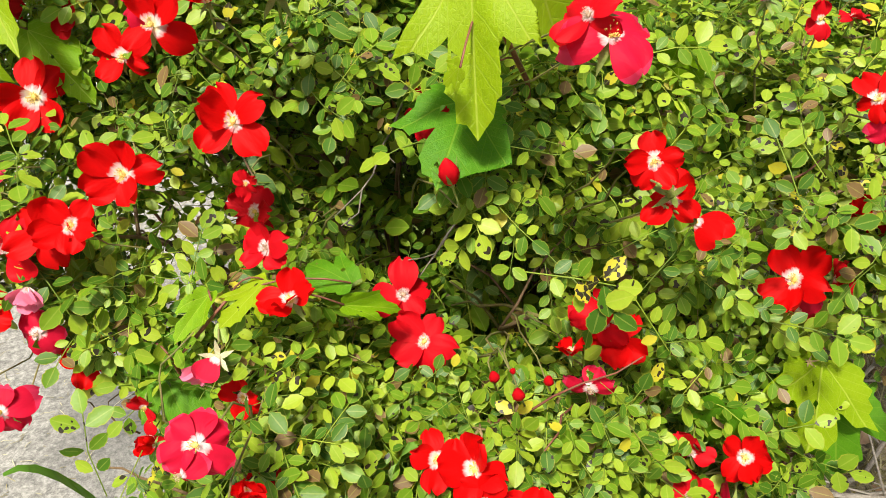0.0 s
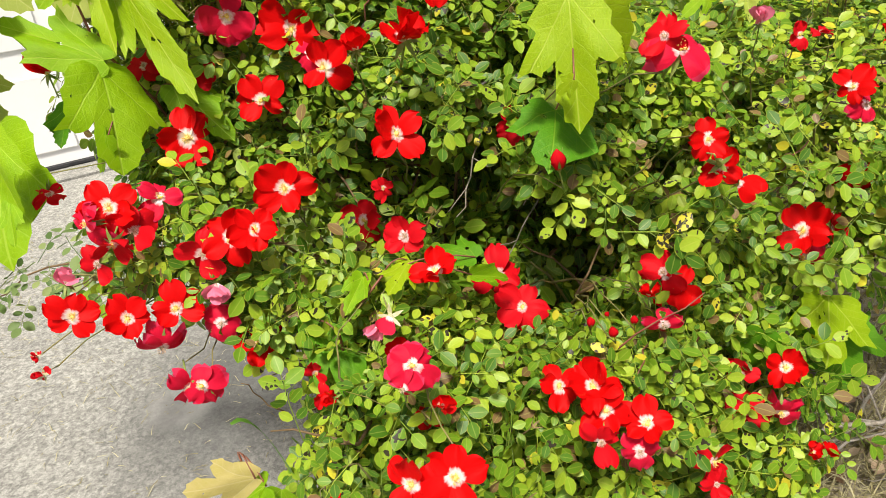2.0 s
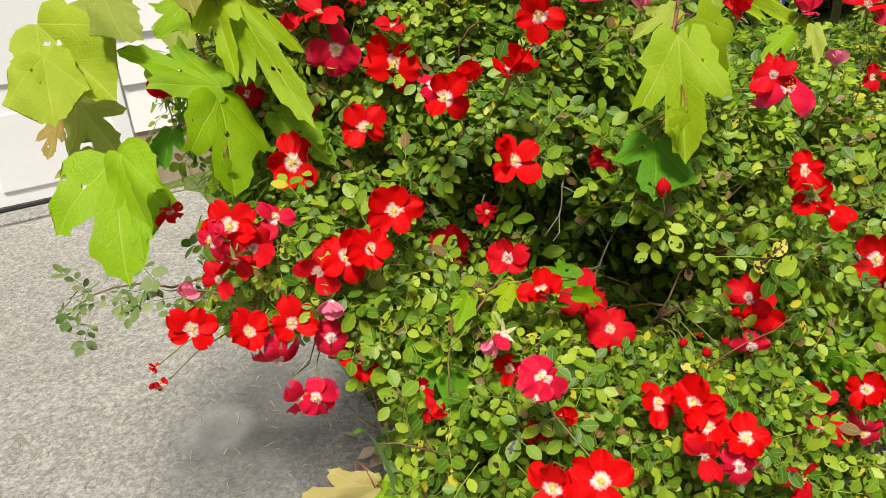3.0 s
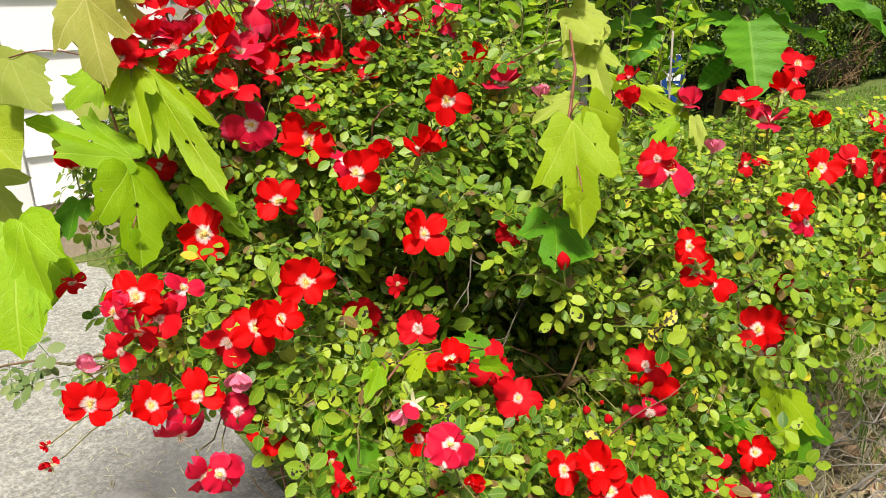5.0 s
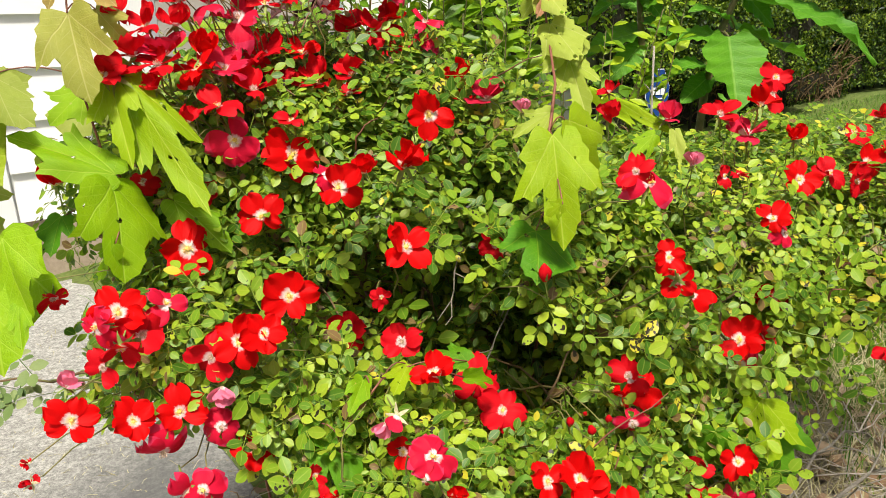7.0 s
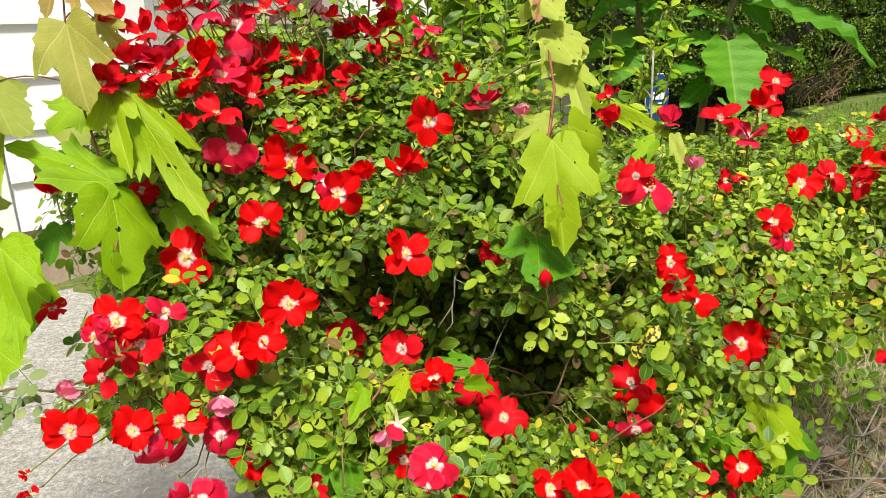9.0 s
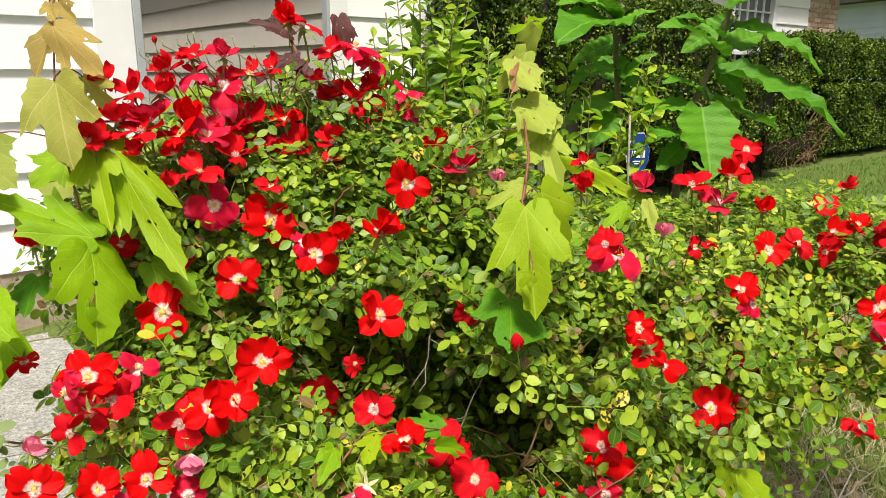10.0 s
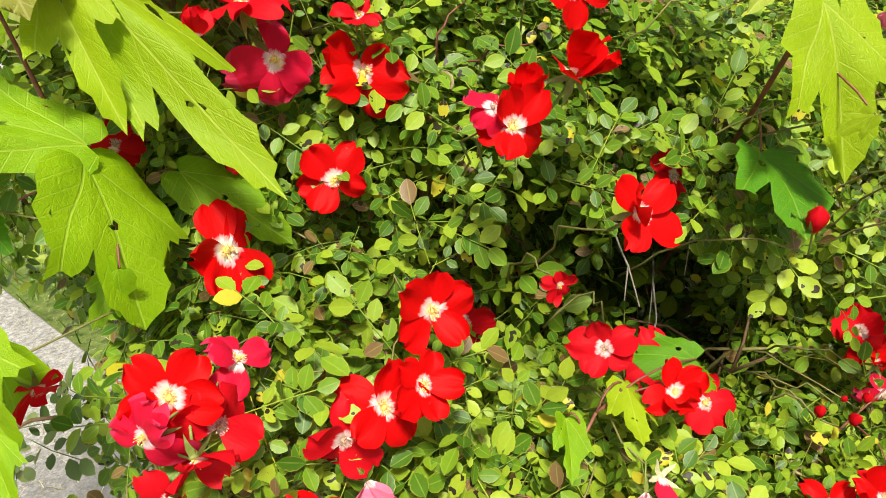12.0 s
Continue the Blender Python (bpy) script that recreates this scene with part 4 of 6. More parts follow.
BLOOM_LABEL = {"open": "open scarlet bloom with a white heart", "crimson": "older deep crimson bloom", "cupped": "scarlet bloom seen half open",
               "reflexed": "fading crimson-pink bloom with bent-back petals", "pink_cup": "pink-red cupped bloom", "goblet": "pale pink half-closed bloom", "bud": "unopened crimson bud", "hip": "small green bud on a thin stalk", "dry": "withered dark red bloom"}


def bloom(kind, x, y, z, size, nx, ny, nz):
    """One bloom of the bush: its heart, its diameter, and the way that it faces."""
    r = bloom_rng
    face = Vector((nx, ny, nz))
    turn = frame_of(face, (r.gauss(0, 1), r.gauss(0, 1), r.gauss(0, 1)))
    radius = size / 2 * (0.78 if kind == "bud" else 1.0)
    head = part("rose_bud" if kind in ("bud", "hip") else "rose_bloom", DRY_MESH if kind == "dry" else BUD_CALYX if kind == "bud" else CALYX_MESH, None, rose, BLOOM_LABEL[kind])
    back = 0.35 if TILT.get(kind, 0) > 30 else 0.06
    at = Vector((x, y, z)) - face.normalized() * radius * back - ROSE_BASE
    head.matrix_basis = Matrix.LocRotScale(at, turn.to_quaternion(), (radius, radius, radius))
    for k in (0.5, 1.3, 2.3, 3.5) if ny < 0 else (0.5, -0.6, -1.4, -2.4, -3.4):
        FACES.append((Vector((x, y, z)) + face.normalized() * radius * k, (radius * 0.95) ** 2))
    if depth_in(at + ROSE_BASE) < 0.0:      # a thin shoot back into the bush
        p = at + ROSE_BASE - face.normalized() * radius * 1.4
        c, rad = min(MOUNDS, key=lambda m: sum(((p[i] - m[0][i]) / m[1][i]) ** 2 for i in range(3)))
        to = p.lerp(Vector(c), 0.1)
        while depth_in(to) < 0.06 and (to - Vector(c)).length > 0.03:
            to = to.lerp(Vector(c), 0.15)
        sv, sf = tube([q - ROSE_BASE for q in bend(to, p, (r.gauss(0, 0.02), r.gauss(0, 0.02), 0.03), 6, 0.005, r)], [0.0014, 0.0013, 0.0012, 0.0011, 0.0010, 0.0009, 0.0009], 5)
        part("cane", mesh("cane", sv, sf, GREEN_CANE, True), None, rose)
    if kind == "hip":
        return head
    if kind == "bud":
        part("furled_petals", BUD, None, head)
        return head
    shape = "crimson" if kind == "dry" else kind
    count = 5 if r.random() < 0.9 else 6
    if kind in ("crimson", "reflexed") and r.random() < 0.3:
        count = 4
    for i in range(count):
        p = part("petal", r.choice(PETALS[shape]), None, head)
        a = 360 / max(count, 5) * i + r.gauss(0, 9)
        tilt = (-55 if kind == "dry" and i % 2 else 50 if kind == "dry" else TILT[shape] + (24 if face.z > 0.8 and TILT[shape] < 30 else 0)) + r.gauss(0, 20 if shape != "open" else 15)
        s = (1.03 + r.gauss(0, 0.10)) * (0.7 if kind == "dry" else 1.0) * (1.12 if TILT[shape] > 30 else 1.0)
        p.matrix_basis = pose(0, 0, 0.012 * (i % 3), 0, 0, a) @ pose(0, 0, 0, tilt, r.gauss(0, 8), 0) @ Matrix.Diagonal((s * (1.0 + r.gauss(0, 0.06)), s, s, 1))
    if kind == "dry":
        return head
    part("flower_centre", STAMENS[0 if r.random() < 0.5 else 1] if kind in ("open", "cupped") else STAMENS[2 if r.random() < 0.6 else 0], None, head)
    return head


bloom("open", -0.456, 0.735, 1.028, 0.083, 0.17, -0.94, 0.29)
bloom("open", -0.301, 0.782, 1.142, 0.083, 0.03, -0.97, 0.23)
bloom("open", -0.353, 0.743, 1.064, 0.063, 0.03, -0.96, 0.26)
bloom("open", -0.254, 0.598, 1.133, 0.062, -0.23, -0.80, 0.56)
bloom("reflexed", -0.265, 0.606, 1.148, 0.041, 0.00, -0.65, 0.76)
bloom("cupped", -0.217, 0.639, 1.146, 0.040, -0.01, -0.30, 0.96)
bloom("open", -0.183, 0.536, 1.070, 0.067, -0.11, -0.75, 0.65)
bloom("open", -0.324, 0.611, 0.991, 0.074, 0.08, -0.97, 0.22)
bloom("open", -0.527, 0.600, 0.997, 0.069, 0.23, -0.86, 0.47)
bloom("open", -0.389, 0.561, 0.958, 0.072, 0.09, -0.83, 0.55)
bloom("open", -0.358, 0.558, 0.968, 0.059, 0.30, -0.88, 0.37)
bloom("crimson", -0.423, 0.558, 0.943, 0.057, -0.06, -0.96, 0.26)
bloom("open", -0.582, 0.538, 0.894, 0.056, 0.28, -0.81, 0.51)
bloom("open", -0.464, 0.535, 0.889, 0.062, 0.16, -0.83, 0.53)
bloom("open", -0.510, 0.511, 0.898, 0.060, 0.21, -0.80, 0.57)
bloom("open", -0.385, 0.549, 0.815, 0.058, 0.12, -0.81, 0.57)
bloom("open", -0.157, 0.508, 0.910, 0.057, -0.10, -0.54, 0.84)
bloom("crimson", -0.067, 0.621, 0.828, 0.065, -0.17, -0.60, 0.78)
bloom("crimson", -0.045, 0.575, 0.800, 0.064, -0.23, -0.68, 0.70)
bloom("open", 0.151, 0.544, 0.817, 0.068, -0.44, -0.75, 0.49)
bloom("crimson", 0.129, 0.542, 0.846, 0.056, -0.70, -0.36, 0.62)
bloom("open", 0.329, 0.575, 0.861, 0.070, -0.61, -0.63, 0.48)
bloom("crimson", 0.374, 0.580, 0.857, 0.047, 0.29, -0.88, 0.37)
bloom("reflexed", 0.340, 0.582, 0.816, 0.057, -0.69, -0.72, -0.10)
bloom("open", -0.000, 0.409, 0.794, 0.066, -0.34, -0.48, 0.81)
bloom("open", 0.007, 0.384, 0.780, 0.057, -0.29, -0.54, 0.79)
bloom("open", 0.052, 0.376, 0.760, 0.063, -0.33, -0.51, 0.79)
bloom("crimson", -0.005, 0.361, 0.758, 0.051, 0.03, -0.97, -0.25)
bloom("open", -0.172, 0.232, 0.875, 0.057, -0.26, -0.84, 0.48)
bloom("open", -0.188, 0.420, 0.780, 0.049, 0.24, -0.97, 0.09)
bloom("open", -0.207, 0.470, 0.830, 0.041, -0.16, -0.90, 0.41)
bloom("reflexed", -0.197, 0.346, 0.907, 0.054, 0.03, -0.83, 0.56)
bloom("reflexed", -0.208, 0.333, 0.891, 0.038, -0.47, -0.82, 0.32)
bloom("reflexed", -0.379, 0.776, 1.169, 0.074, 0.04, -1.00, 0.07)
bloom("crimson", -0.396, 0.782, 1.215, 0.064, -0.29, -0.31, 0.90)
bloom("crimson", -0.299, 0.779, 1.193, 0.041, -0.19, -0.34, 0.92)
bloom("open", -0.109, 0.730, 1.198, 0.072, -0.21, -0.97, 0.14)
bloom("cupped", -0.158, 0.649, 1.151, 0.070, 0.08, -0.65, 0.76)
bloom("crimson", -0.242, 0.724, 0.881, 0.064, -0.08, -0.94, 0.33)
bloom("crimson", -0.187, 0.564, 0.931, 0.053, -0.56, -0.67, 0.49)
bloom("reflexed", -0.476, 0.626, 0.993, 0.058, 0.33, -0.66, 0.67)
bloom("crimson", -0.501, 0.585, 0.972, 0.061, 0.26, -0.95, 0.19)
bloom("reflexed", -0.547, 0.574, 0.992, 0.054, -0.64, -0.74, 0.20)
bloom("crimson", -0.522, 0.563, 0.967, 0.050, -0.06, -0.88, -0.47)
bloom("crimson", -0.545, 0.562, 0.945, 0.047, 0.10, -0.99, 0.05)
bloom("goblet", -0.586, 0.561, 0.931, 0.036, 0.25, -0.14, 0.96)
bloom("reflexed", -0.484, 0.510, 0.852, 0.060, 0.08, -0.83, -0.56)
bloom("reflexed", -0.461, 0.491, 0.805, 0.057, 0.22, -0.95, -0.24)
bloom("reflexed", -0.420, 0.538, 0.858, 0.052, 0.16, -0.80, 0.58)
bloom("goblet", -0.413, 0.540, 0.905, 0.039, 0.10, -0.84, -0.53)
bloom("cupped", -0.611, 0.752, 1.133, 0.045, -0.03, -0.26, 0.96)
bloom("crimson", -0.606, 0.638, 1.009, 0.038, 0.02, -0.76, -0.65)
bloom("crimson", -0.519, 0.840, 1.105, 0.045, 0.00, -0.76, 0.65)
bloom("crimson", -0.422, 0.794, 1.093, 0.040, -0.13, -0.96, 0.26)
bloom("reflexed", 0.103, 0.484, 1.142, 0.073, -0.04, -0.75, 0.66)
bloom("crimson", 0.087, 0.488, 1.154, 0.049, -0.59, -0.58, 0.56)
bloom("goblet", 0.299, 0.698, 1.110, 0.040, -0.22, -0.32, 0.92)
bloom("open", 0.149, 0.500, 1.036, 0.048, -0.13, -0.97, 0.22)
bloom("cupped", 0.197, 0.502, 0.974, 0.046, 0.80, 0.05, -0.45)
bloom("open", 0.170, 0.508, 1.000, 0.053, 0.55, 0.55, -0.62)
bloom("bud", -0.010, 0.520, 1.016, 0.052, -0.16, -0.20, 0.95)
bloom("crimson", -0.028, 0.668, 1.015, 0.057, -0.54, -0.84, -0.05)
bloom("open", 0.442, 0.646, 0.892, 0.059, -0.74, -0.66, 0.15)
bloom("open", 0.360, 0.577, 1.048, 0.046, -0.69, -0.39, 0.62)
bloom("reflexed", 0.374, 0.567, 1.028, 0.042, 0.07, -0.94, 0.33)
bloom("crimson", 0.501, 0.469, 0.864, 0.051, -0.26, -0.62, 0.74)
bloom("open", 0.669, 0.620, 0.978, 0.075, -0.38, -0.90, 0.21)
bloom("open", 0.676, 0.587, 0.977, 0.070, 0.18, -0.93, 0.33)
bloom("reflexed", 0.599, 0.538, 0.959, 0.055, -0.30, -0.91, -0.28)
bloom("open", -0.032, 0.434, 0.781, 0.056, 0.09, -0.79, 0.61)
bloom("reflexed", 0.040, 0.362, 0.734, 0.047, -0.09, -0.97, 0.23)
bloom("open", -0.210, 0.253, 0.852, 0.058, -0.37, -0.70, 0.61)
bloom("open", -0.307, 0.357, 0.702, 0.060, 0.32, -0.79, 0.52)
bloom("crimson", 0.226, 0.497, 0.703, 0.052, -0.63, -0.45, 0.63)
bloom("open", 0.261, 0.459, 0.737, 0.058, -0.50, -0.60, 0.62)
bloom("crimson", 0.223, 0.470, 0.666, 0.057, -0.48, -0.64, 0.59)
bloom("reflexed", 0.249, 0.434, 0.688, 0.058, -0.39, -0.90, -0.17)
bloom("crimson", 0.154, 0.405, 0.651, 0.056, 0.51, -0.84, 0.18)
bloom("crimson", 0.146, 0.381, 0.641, 0.039, 0.16, -0.99, 0.07)
bloom("cupped", 0.316, 0.420, 0.621, 0.031, 0.01, -0.09, 1.00)
bloom("cupped", 0.093, 0.496, 0.851, 0.035, -0.13, -0.36, 0.92)
bloom("reflexed", 0.114, 0.494, 0.800, 0.049, -0.09, -0.99, 0.10)
bloom("bud", 0.046, 0.478, 0.809, 0.036, -0.27, -0.33, 0.90)
bloom("bud", 0.024, 0.499, 0.812, 0.032, -0.13, -0.23, 0.97)
bloom("bud", 0.074, 0.488, 0.816, 0.029, -0.14, -0.34, 0.93)
bloom("goblet", -0.232, 0.452, 0.881, 0.032, -0.55, -0.74, -0.39)
bloom("cupped", -0.173, 0.350, 0.850, 0.032, 0.25, -0.81, 0.53)
bloom("cupped", -0.293, 0.448, 0.797, 0.030, -0.25, -0.59, 0.77)
bloom("reflexed", -0.442, 0.478, 0.815, 0.057, -0.05, -0.87, 0.49)
bloom("crimson", -0.236, 0.913, 1.424, 0.075, -0.14, -0.35, 0.93)
bloom("cupped", -0.260, 0.905, 1.436, 0.052, -0.13, -0.31, 0.94)
bloom("reflexed", -0.148, 0.947, 1.396, 0.075, 0.15, -0.22, 0.96)
bloom("crimson", -0.189, 0.946, 1.385, 0.060, -0.07, -0.38, 0.92)
bloom("reflexed", -0.120, 0.958, 1.376, 0.057, 0.12, -0.26, 0.96)
bloom("pink_cup", -0.357, 0.888, 1.383, 0.052, 0.02, -0.26, 0.96)
bloom("crimson", -0.402, 0.870, 1.374, 0.051, -0.20, -0.38, 0.91)
bloom("crimson", -0.435, 0.851, 1.354, 0.056, -0.25, -0.21, 0.94)
bloom("bud", -0.449, 0.860, 1.394, 0.022, -0.04, -0.40, 0.92)
bloom("reflexed", -0.362, 0.891, 1.331, 0.075, -0.02, -0.35, 0.94)
bloom("pink_cup", -0.463, 0.813, 1.296, 0.074, -0.07, -0.21, 0.98)
bloom("crimson", -0.520, 0.769, 1.264, 0.071, -0.31, -0.35, 0.88)
bloom("crimson", -0.499, 0.793, 1.286, 0.061, -0.10, -0.30, 0.95)
bloom("crimson", -0.481, 0.822, 1.323, 0.059, -0.33, -0.22, 0.92)
bloom("crimson", -0.445, 0.836, 1.324, 0.056, 0.11, -0.39, 0.92)
bloom("crimson", -0.516, 0.825, 1.340, 0.048, 0.03, -0.25, 0.97)
bloom("open", -0.418, 0.816, 1.264, 0.071, -0.25, -0.27, 0.93)
bloom("pink_cup", -0.388, 0.843, 1.270, 0.075, 0.08, -0.38, 0.92)
bloom("crimson", -0.356, 0.878, 1.258, 0.069, -0.06, -0.21, 0.98)
bloom("crimson", -0.329, 0.921, 1.275, 0.075, -0.02, -0.33, 0.94)
bloom("crimson", -0.348, 0.832, 1.232, 0.071, -0.15, -0.34, 0.93)
bloom("crimson", -0.304, 0.895, 1.237, 0.054, 0.10, -0.21, 0.97)
bloom("open", -0.270, 0.913, 1.277, 0.062, -0.06, -0.37, 0.93)
bloom("crimson", -0.249, 0.893, 1.234, 0.071, -0.20, -0.28, 0.94)
bloom("crimson", -0.321, 0.906, 1.351, 0.053, -0.13, -0.24, 0.96)
bloom("crimson", -0.288, 0.911, 1.358, 0.049, -0.03, -0.39, 0.92)
bloom("crimson", -0.215, 0.943, 1.340, 0.042, -0.03, -0.24, 0.97)
bloom("crimson", -0.178, 0.976, 1.310, 0.073, -0.43, -0.27, 0.86)
bloom("crimson", -0.138, 0.956, 1.309, 0.075, -0.16, -0.37, 0.92)
bloom("cupped", -0.120, 0.971, 1.333, 0.063, 0.05, -0.21, 0.98)
bloom("crimson", -0.195, 0.906, 1.242, 0.056, -0.21, -0.34, 0.92)
bloom("crimson", -0.097, 1.079, 1.255, 0.067, -0.19, -0.32, 0.93)
bloom("reflexed", -0.066, 0.935, 1.319, 0.058, 0.16, -0.21, 0.96)
bloom("crimson", -0.041, 1.064, 1.269, 0.059, -0.19, -0.37, 0.91)
bloom("reflexed", -0.067, 0.935, 1.296, 0.053, -0.18, -0.27, 0.95)
bloom("crimson", -0.205, 0.872, 1.217, 0.036, -0.33, -0.36, 0.87)
bloom("open", -0.019, 0.902, 1.228, 0.075, -0.27, -0.22, 0.94)
bloom("open", -0.017, 0.894, 1.201, 0.058, -0.18, -0.30, 0.93)
bloom("pink_cup", 0.007, 0.821, 1.214, 0.063, -0.07, -0.36, 0.93)
bloom("goblet", 0.022, 0.707, 1.203, 0.036, -0.10, -0.25, 0.96)
bloom("cupped", -0.430, 0.799, 1.245, 0.040, -0.25, -0.35, 0.90)
bloom("crimson", -0.473, 0.776, 1.243, 0.042, -0.43, -0.28, 0.86)
bloom("crimson", 0.503, 0.933, 1.143, 0.075, -0.36, -0.37, 0.86)
bloom("open", 0.573, 0.914, 1.158, 0.075, 0.07, -0.17, 0.98)
bloom("pink_cup", 0.548, 0.910, 1.115, 0.074, -0.32, -0.30, 0.90)
bloom("crimson", 0.760, 1.116, 1.187, 0.075, -0.30, -0.71, 0.64)
bloom("crimson", 0.649, 0.979, 1.169, 0.066, -0.14, -0.80, 0.58)
bloom("cupped", 0.550, 0.783, 1.124, 0.050, -0.27, -0.34, 0.90)
bloom("crimson", 0.210, 0.812, 1.168, 0.060, -0.21, -0.55, 0.81)
bloom("pink_cup", 0.377, 0.908, 1.152, 0.060, 0.02, -0.28, 0.96)
bloom("crimson", 0.213, 0.821, 1.206, 0.039, -0.26, -0.23, 0.94)
bloom("crimson", 0.350, 0.686, 1.087, 0.038, 0.10, -0.88, 0.46)
bloom("crimson", 1.060, 1.123, 1.083, 0.075, -0.03, -0.29, 0.96)
bloom("crimson", 0.852, 0.971, 1.085, 0.066, -0.28, -0.66, 0.70)
bloom("open", 0.538, 0.744, 1.056, 0.068, -0.35, -0.73, 0.59)
bloom("crimson", 0.637, 0.786, 1.050, 0.053, -0.47, -0.51, 0.72)
bloom("open", 0.776, 0.848, 1.048, 0.075, -0.11, -0.93, 0.36)
bloom("open", 0.822, 0.844, 1.064, 0.063, 0.09, -0.52, 0.85)
bloom("crimson", 0.877, 0.812, 1.043, 0.062, -0.59, -0.59, 0.55)
bloom("crimson", 0.914, 0.785, 1.076, 0.069, 0.07, -0.67, 0.74)
bloom("open", 0.842, 0.709, 1.030, 0.063, 0.04, -1.00, 0.05)
bloom("crimson", 0.883, 0.833, 1.052, 0.046, -0.40, -0.63, 0.67)
bloom("crimson", 0.871, 0.717, 1.053, 0.058, 0.04, -0.99, 0.16)
bloom("crimson", 0.738, 0.827, 1.019, 0.062, -0.21, -0.97, 0.09)
bloom("cupped", 0.293, 0.419, 0.626, 0.031, -0.13, -0.73, 0.67)
bloom("crimson", -0.206, 0.605, 0.979, 0.030, -0.19, -0.98, 0.04)
bloom("crimson", -0.312, 0.490, 0.802, 0.034, -0.13, -0.99, -0.03)
bloom("crimson", -0.306, 0.470, 0.781, 0.030, -0.09, -0.99, 0.10)
bloom("bud", 0.040, 0.490, 0.830, 0.018, -0.02, -0.50, 0.86)
bloom("dry", -0.632, 0.520, 0.830, 0.035, -0.22, -0.93, 0.31)
bloom("dry", -0.635, 0.529, 0.851, 0.023, 0.04, -0.91, 0.41)
bloom("crimson", 0.401, 0.721, 1.078, 0.034, 0.01, -0.39, 0.92)
bloom("crimson", -0.469, 0.790, 1.274, 0.060, -0.10, -0.31, 0.94)
bloom("cupped", -0.412, 0.831, 1.291, 0.063, 0.06, -0.21, 0.98)
bloom("crimson", -0.535, 0.763, 1.264, 0.058, -0.24, -0.38, 0.90)
bloom("reflexed", -0.398, 0.860, 1.351, 0.050, -0.15, -0.21, 0.97)
bloom("crimson", -0.437, 0.772, 1.198, 0.049, 0.09, -0.33, 0.94)
bloom("hip", -0.462, 0.874, 1.378, 0.013, -0.15, -0.23, 0.96)
bloom("hip", -0.443, 0.885, 1.399, 0.013, -0.06, -0.42, 0.91)
bloom("hip", -0.422, 0.891, 1.401, 0.013, -0.08, -0.32, 0.94)
bloom("hip", -0.408, 0.896, 1.410, 0.014, -0.09, -0.32, 0.94)
bloom("hip", -0.398, 0.899, 1.412, 0.014, 0.07, -0.30, 0.95)
bloom("hip", -0.388, 0.902, 1.400, 0.014, -0.02, -0.20, 0.98)
bloom("hip", -0.344, 0.916, 1.408, 0.014, -0.15, -0.23, 0.96)
bloom("hip", -0.354, 0.913, 1.400, 0.014, -0.25, -0.46, 0.85)
bloom("hip", -0.458, 0.871, 1.366, 0.013, -0.10, -0.28, 0.96)
bloom("hip", -0.409, 0.894, 1.396, 0.014, -0.15, -0.04, 0.99)
bloom("hip", -0.311, 0.927, 1.394, 0.014, 0.05, -0.30, 0.95)
bloom("hip", -0.474, 0.874, 1.386, 0.013, -0.05, -0.30, 0.95)

# thin shoots over the surface
r = random.Random(83)
for i in range(170):
    c, rad = MOUNDS[r.randrange(len(MOUNDS))]
    d = Vector((r.gauss(0, 1), -abs(r.gauss(0.5, 0.8)), r.gauss(0.5, 0.8))).normalized()
    p0 = Vector([c[k] + d[k] * rad[k] * 0.86 for k in range(3)])
    p1 = Vector([c[k] + d[k] * rad[k] * 1.03 for k in range(3)]) + Vector((r.gauss(0, 0.05), r.gauss(0, 0.03), r.gauss(0.01, 0.04)))
    if depth_in(p0) > 0.12 or underside(p1) or in_gap(p1) or any((q - h).length_squared < d for q in (p0, p1, (p0 + p1) / 2) for h, d in FACES):
        continue
    v, f = tube([p - ROSE_BASE for p in bend(p0, p1, (r.gauss(0, 0.015), -0.01, 0.012), 6, 0.002, r)], [0.0016, 0.0015, 0.0014, 0.0012, 0.0011, 0.0009, 0.0007], 4)
    part("shoot", mesh("shoot", v, f, RED_STALK if i % 2 else GREEN_CANE, True), None, rose)

# dried calyces left from older blooms
r = random.Random(91)
made = 0
while made < 46:
    c, rad = MOUNDS[r.randrange(len(MOUNDS))]
    d = Vector((r.gauss(0, 1), -abs(r.gauss(0.6, 0.8)), r.gauss(0.4, 0.8))).normalized()
    p = Vector([c[k] + d[k] * rad[k] * 1.02 for k in range(3)])
    if depth_in(p) > 0.03 or underside(p) or in_gap(p) or any((p - h).length_squared < q for h, q in FACES):
        continue
    made += 1
    ob = part("spent_bloom", BROWN_MESH, None, rose, "dried brown calyx")
    s = 0.008 + 0.006 * r.random()
    ob.matrix_basis = Matrix.LocRotScale(p - ROSE_BASE, frame_of(d + Vector((0, 0, 0.6)), (r.gauss(0, 1), r.gauss(0, 1), 0)).to_quaternion(), (s, s, s))

# bare twigs low on the open side
r = random.Random(95)
for i in range(14):
    p0 = Vector((-0.33, 0.56, 0.76)) + Vector((r.gauss(0, 0.05), r.gauss(0.04, 0.03), r.gauss(-0.03, 0.05)))
    p1 = p0 + Vector((r.gauss(-0.02, 0.035), r.gauss(-0.03, 0.02), r.gauss(0.02, 0.035)))
    v, f = tube([p - ROSE_BASE for p in bend(p0, p1, (r.gauss(0, 0.01), 0, 0.01), 6, 0.004, r)], [0.0012, 0.0011, 0.0010, 0.0009, 0.0008, 0.0007, 0.0005], 5)
    part("dead_twig", mesh("dead_twig", v, f, CANE if i % 2 else DEAD_WOOD, True), None, rose, "bare dead twig")

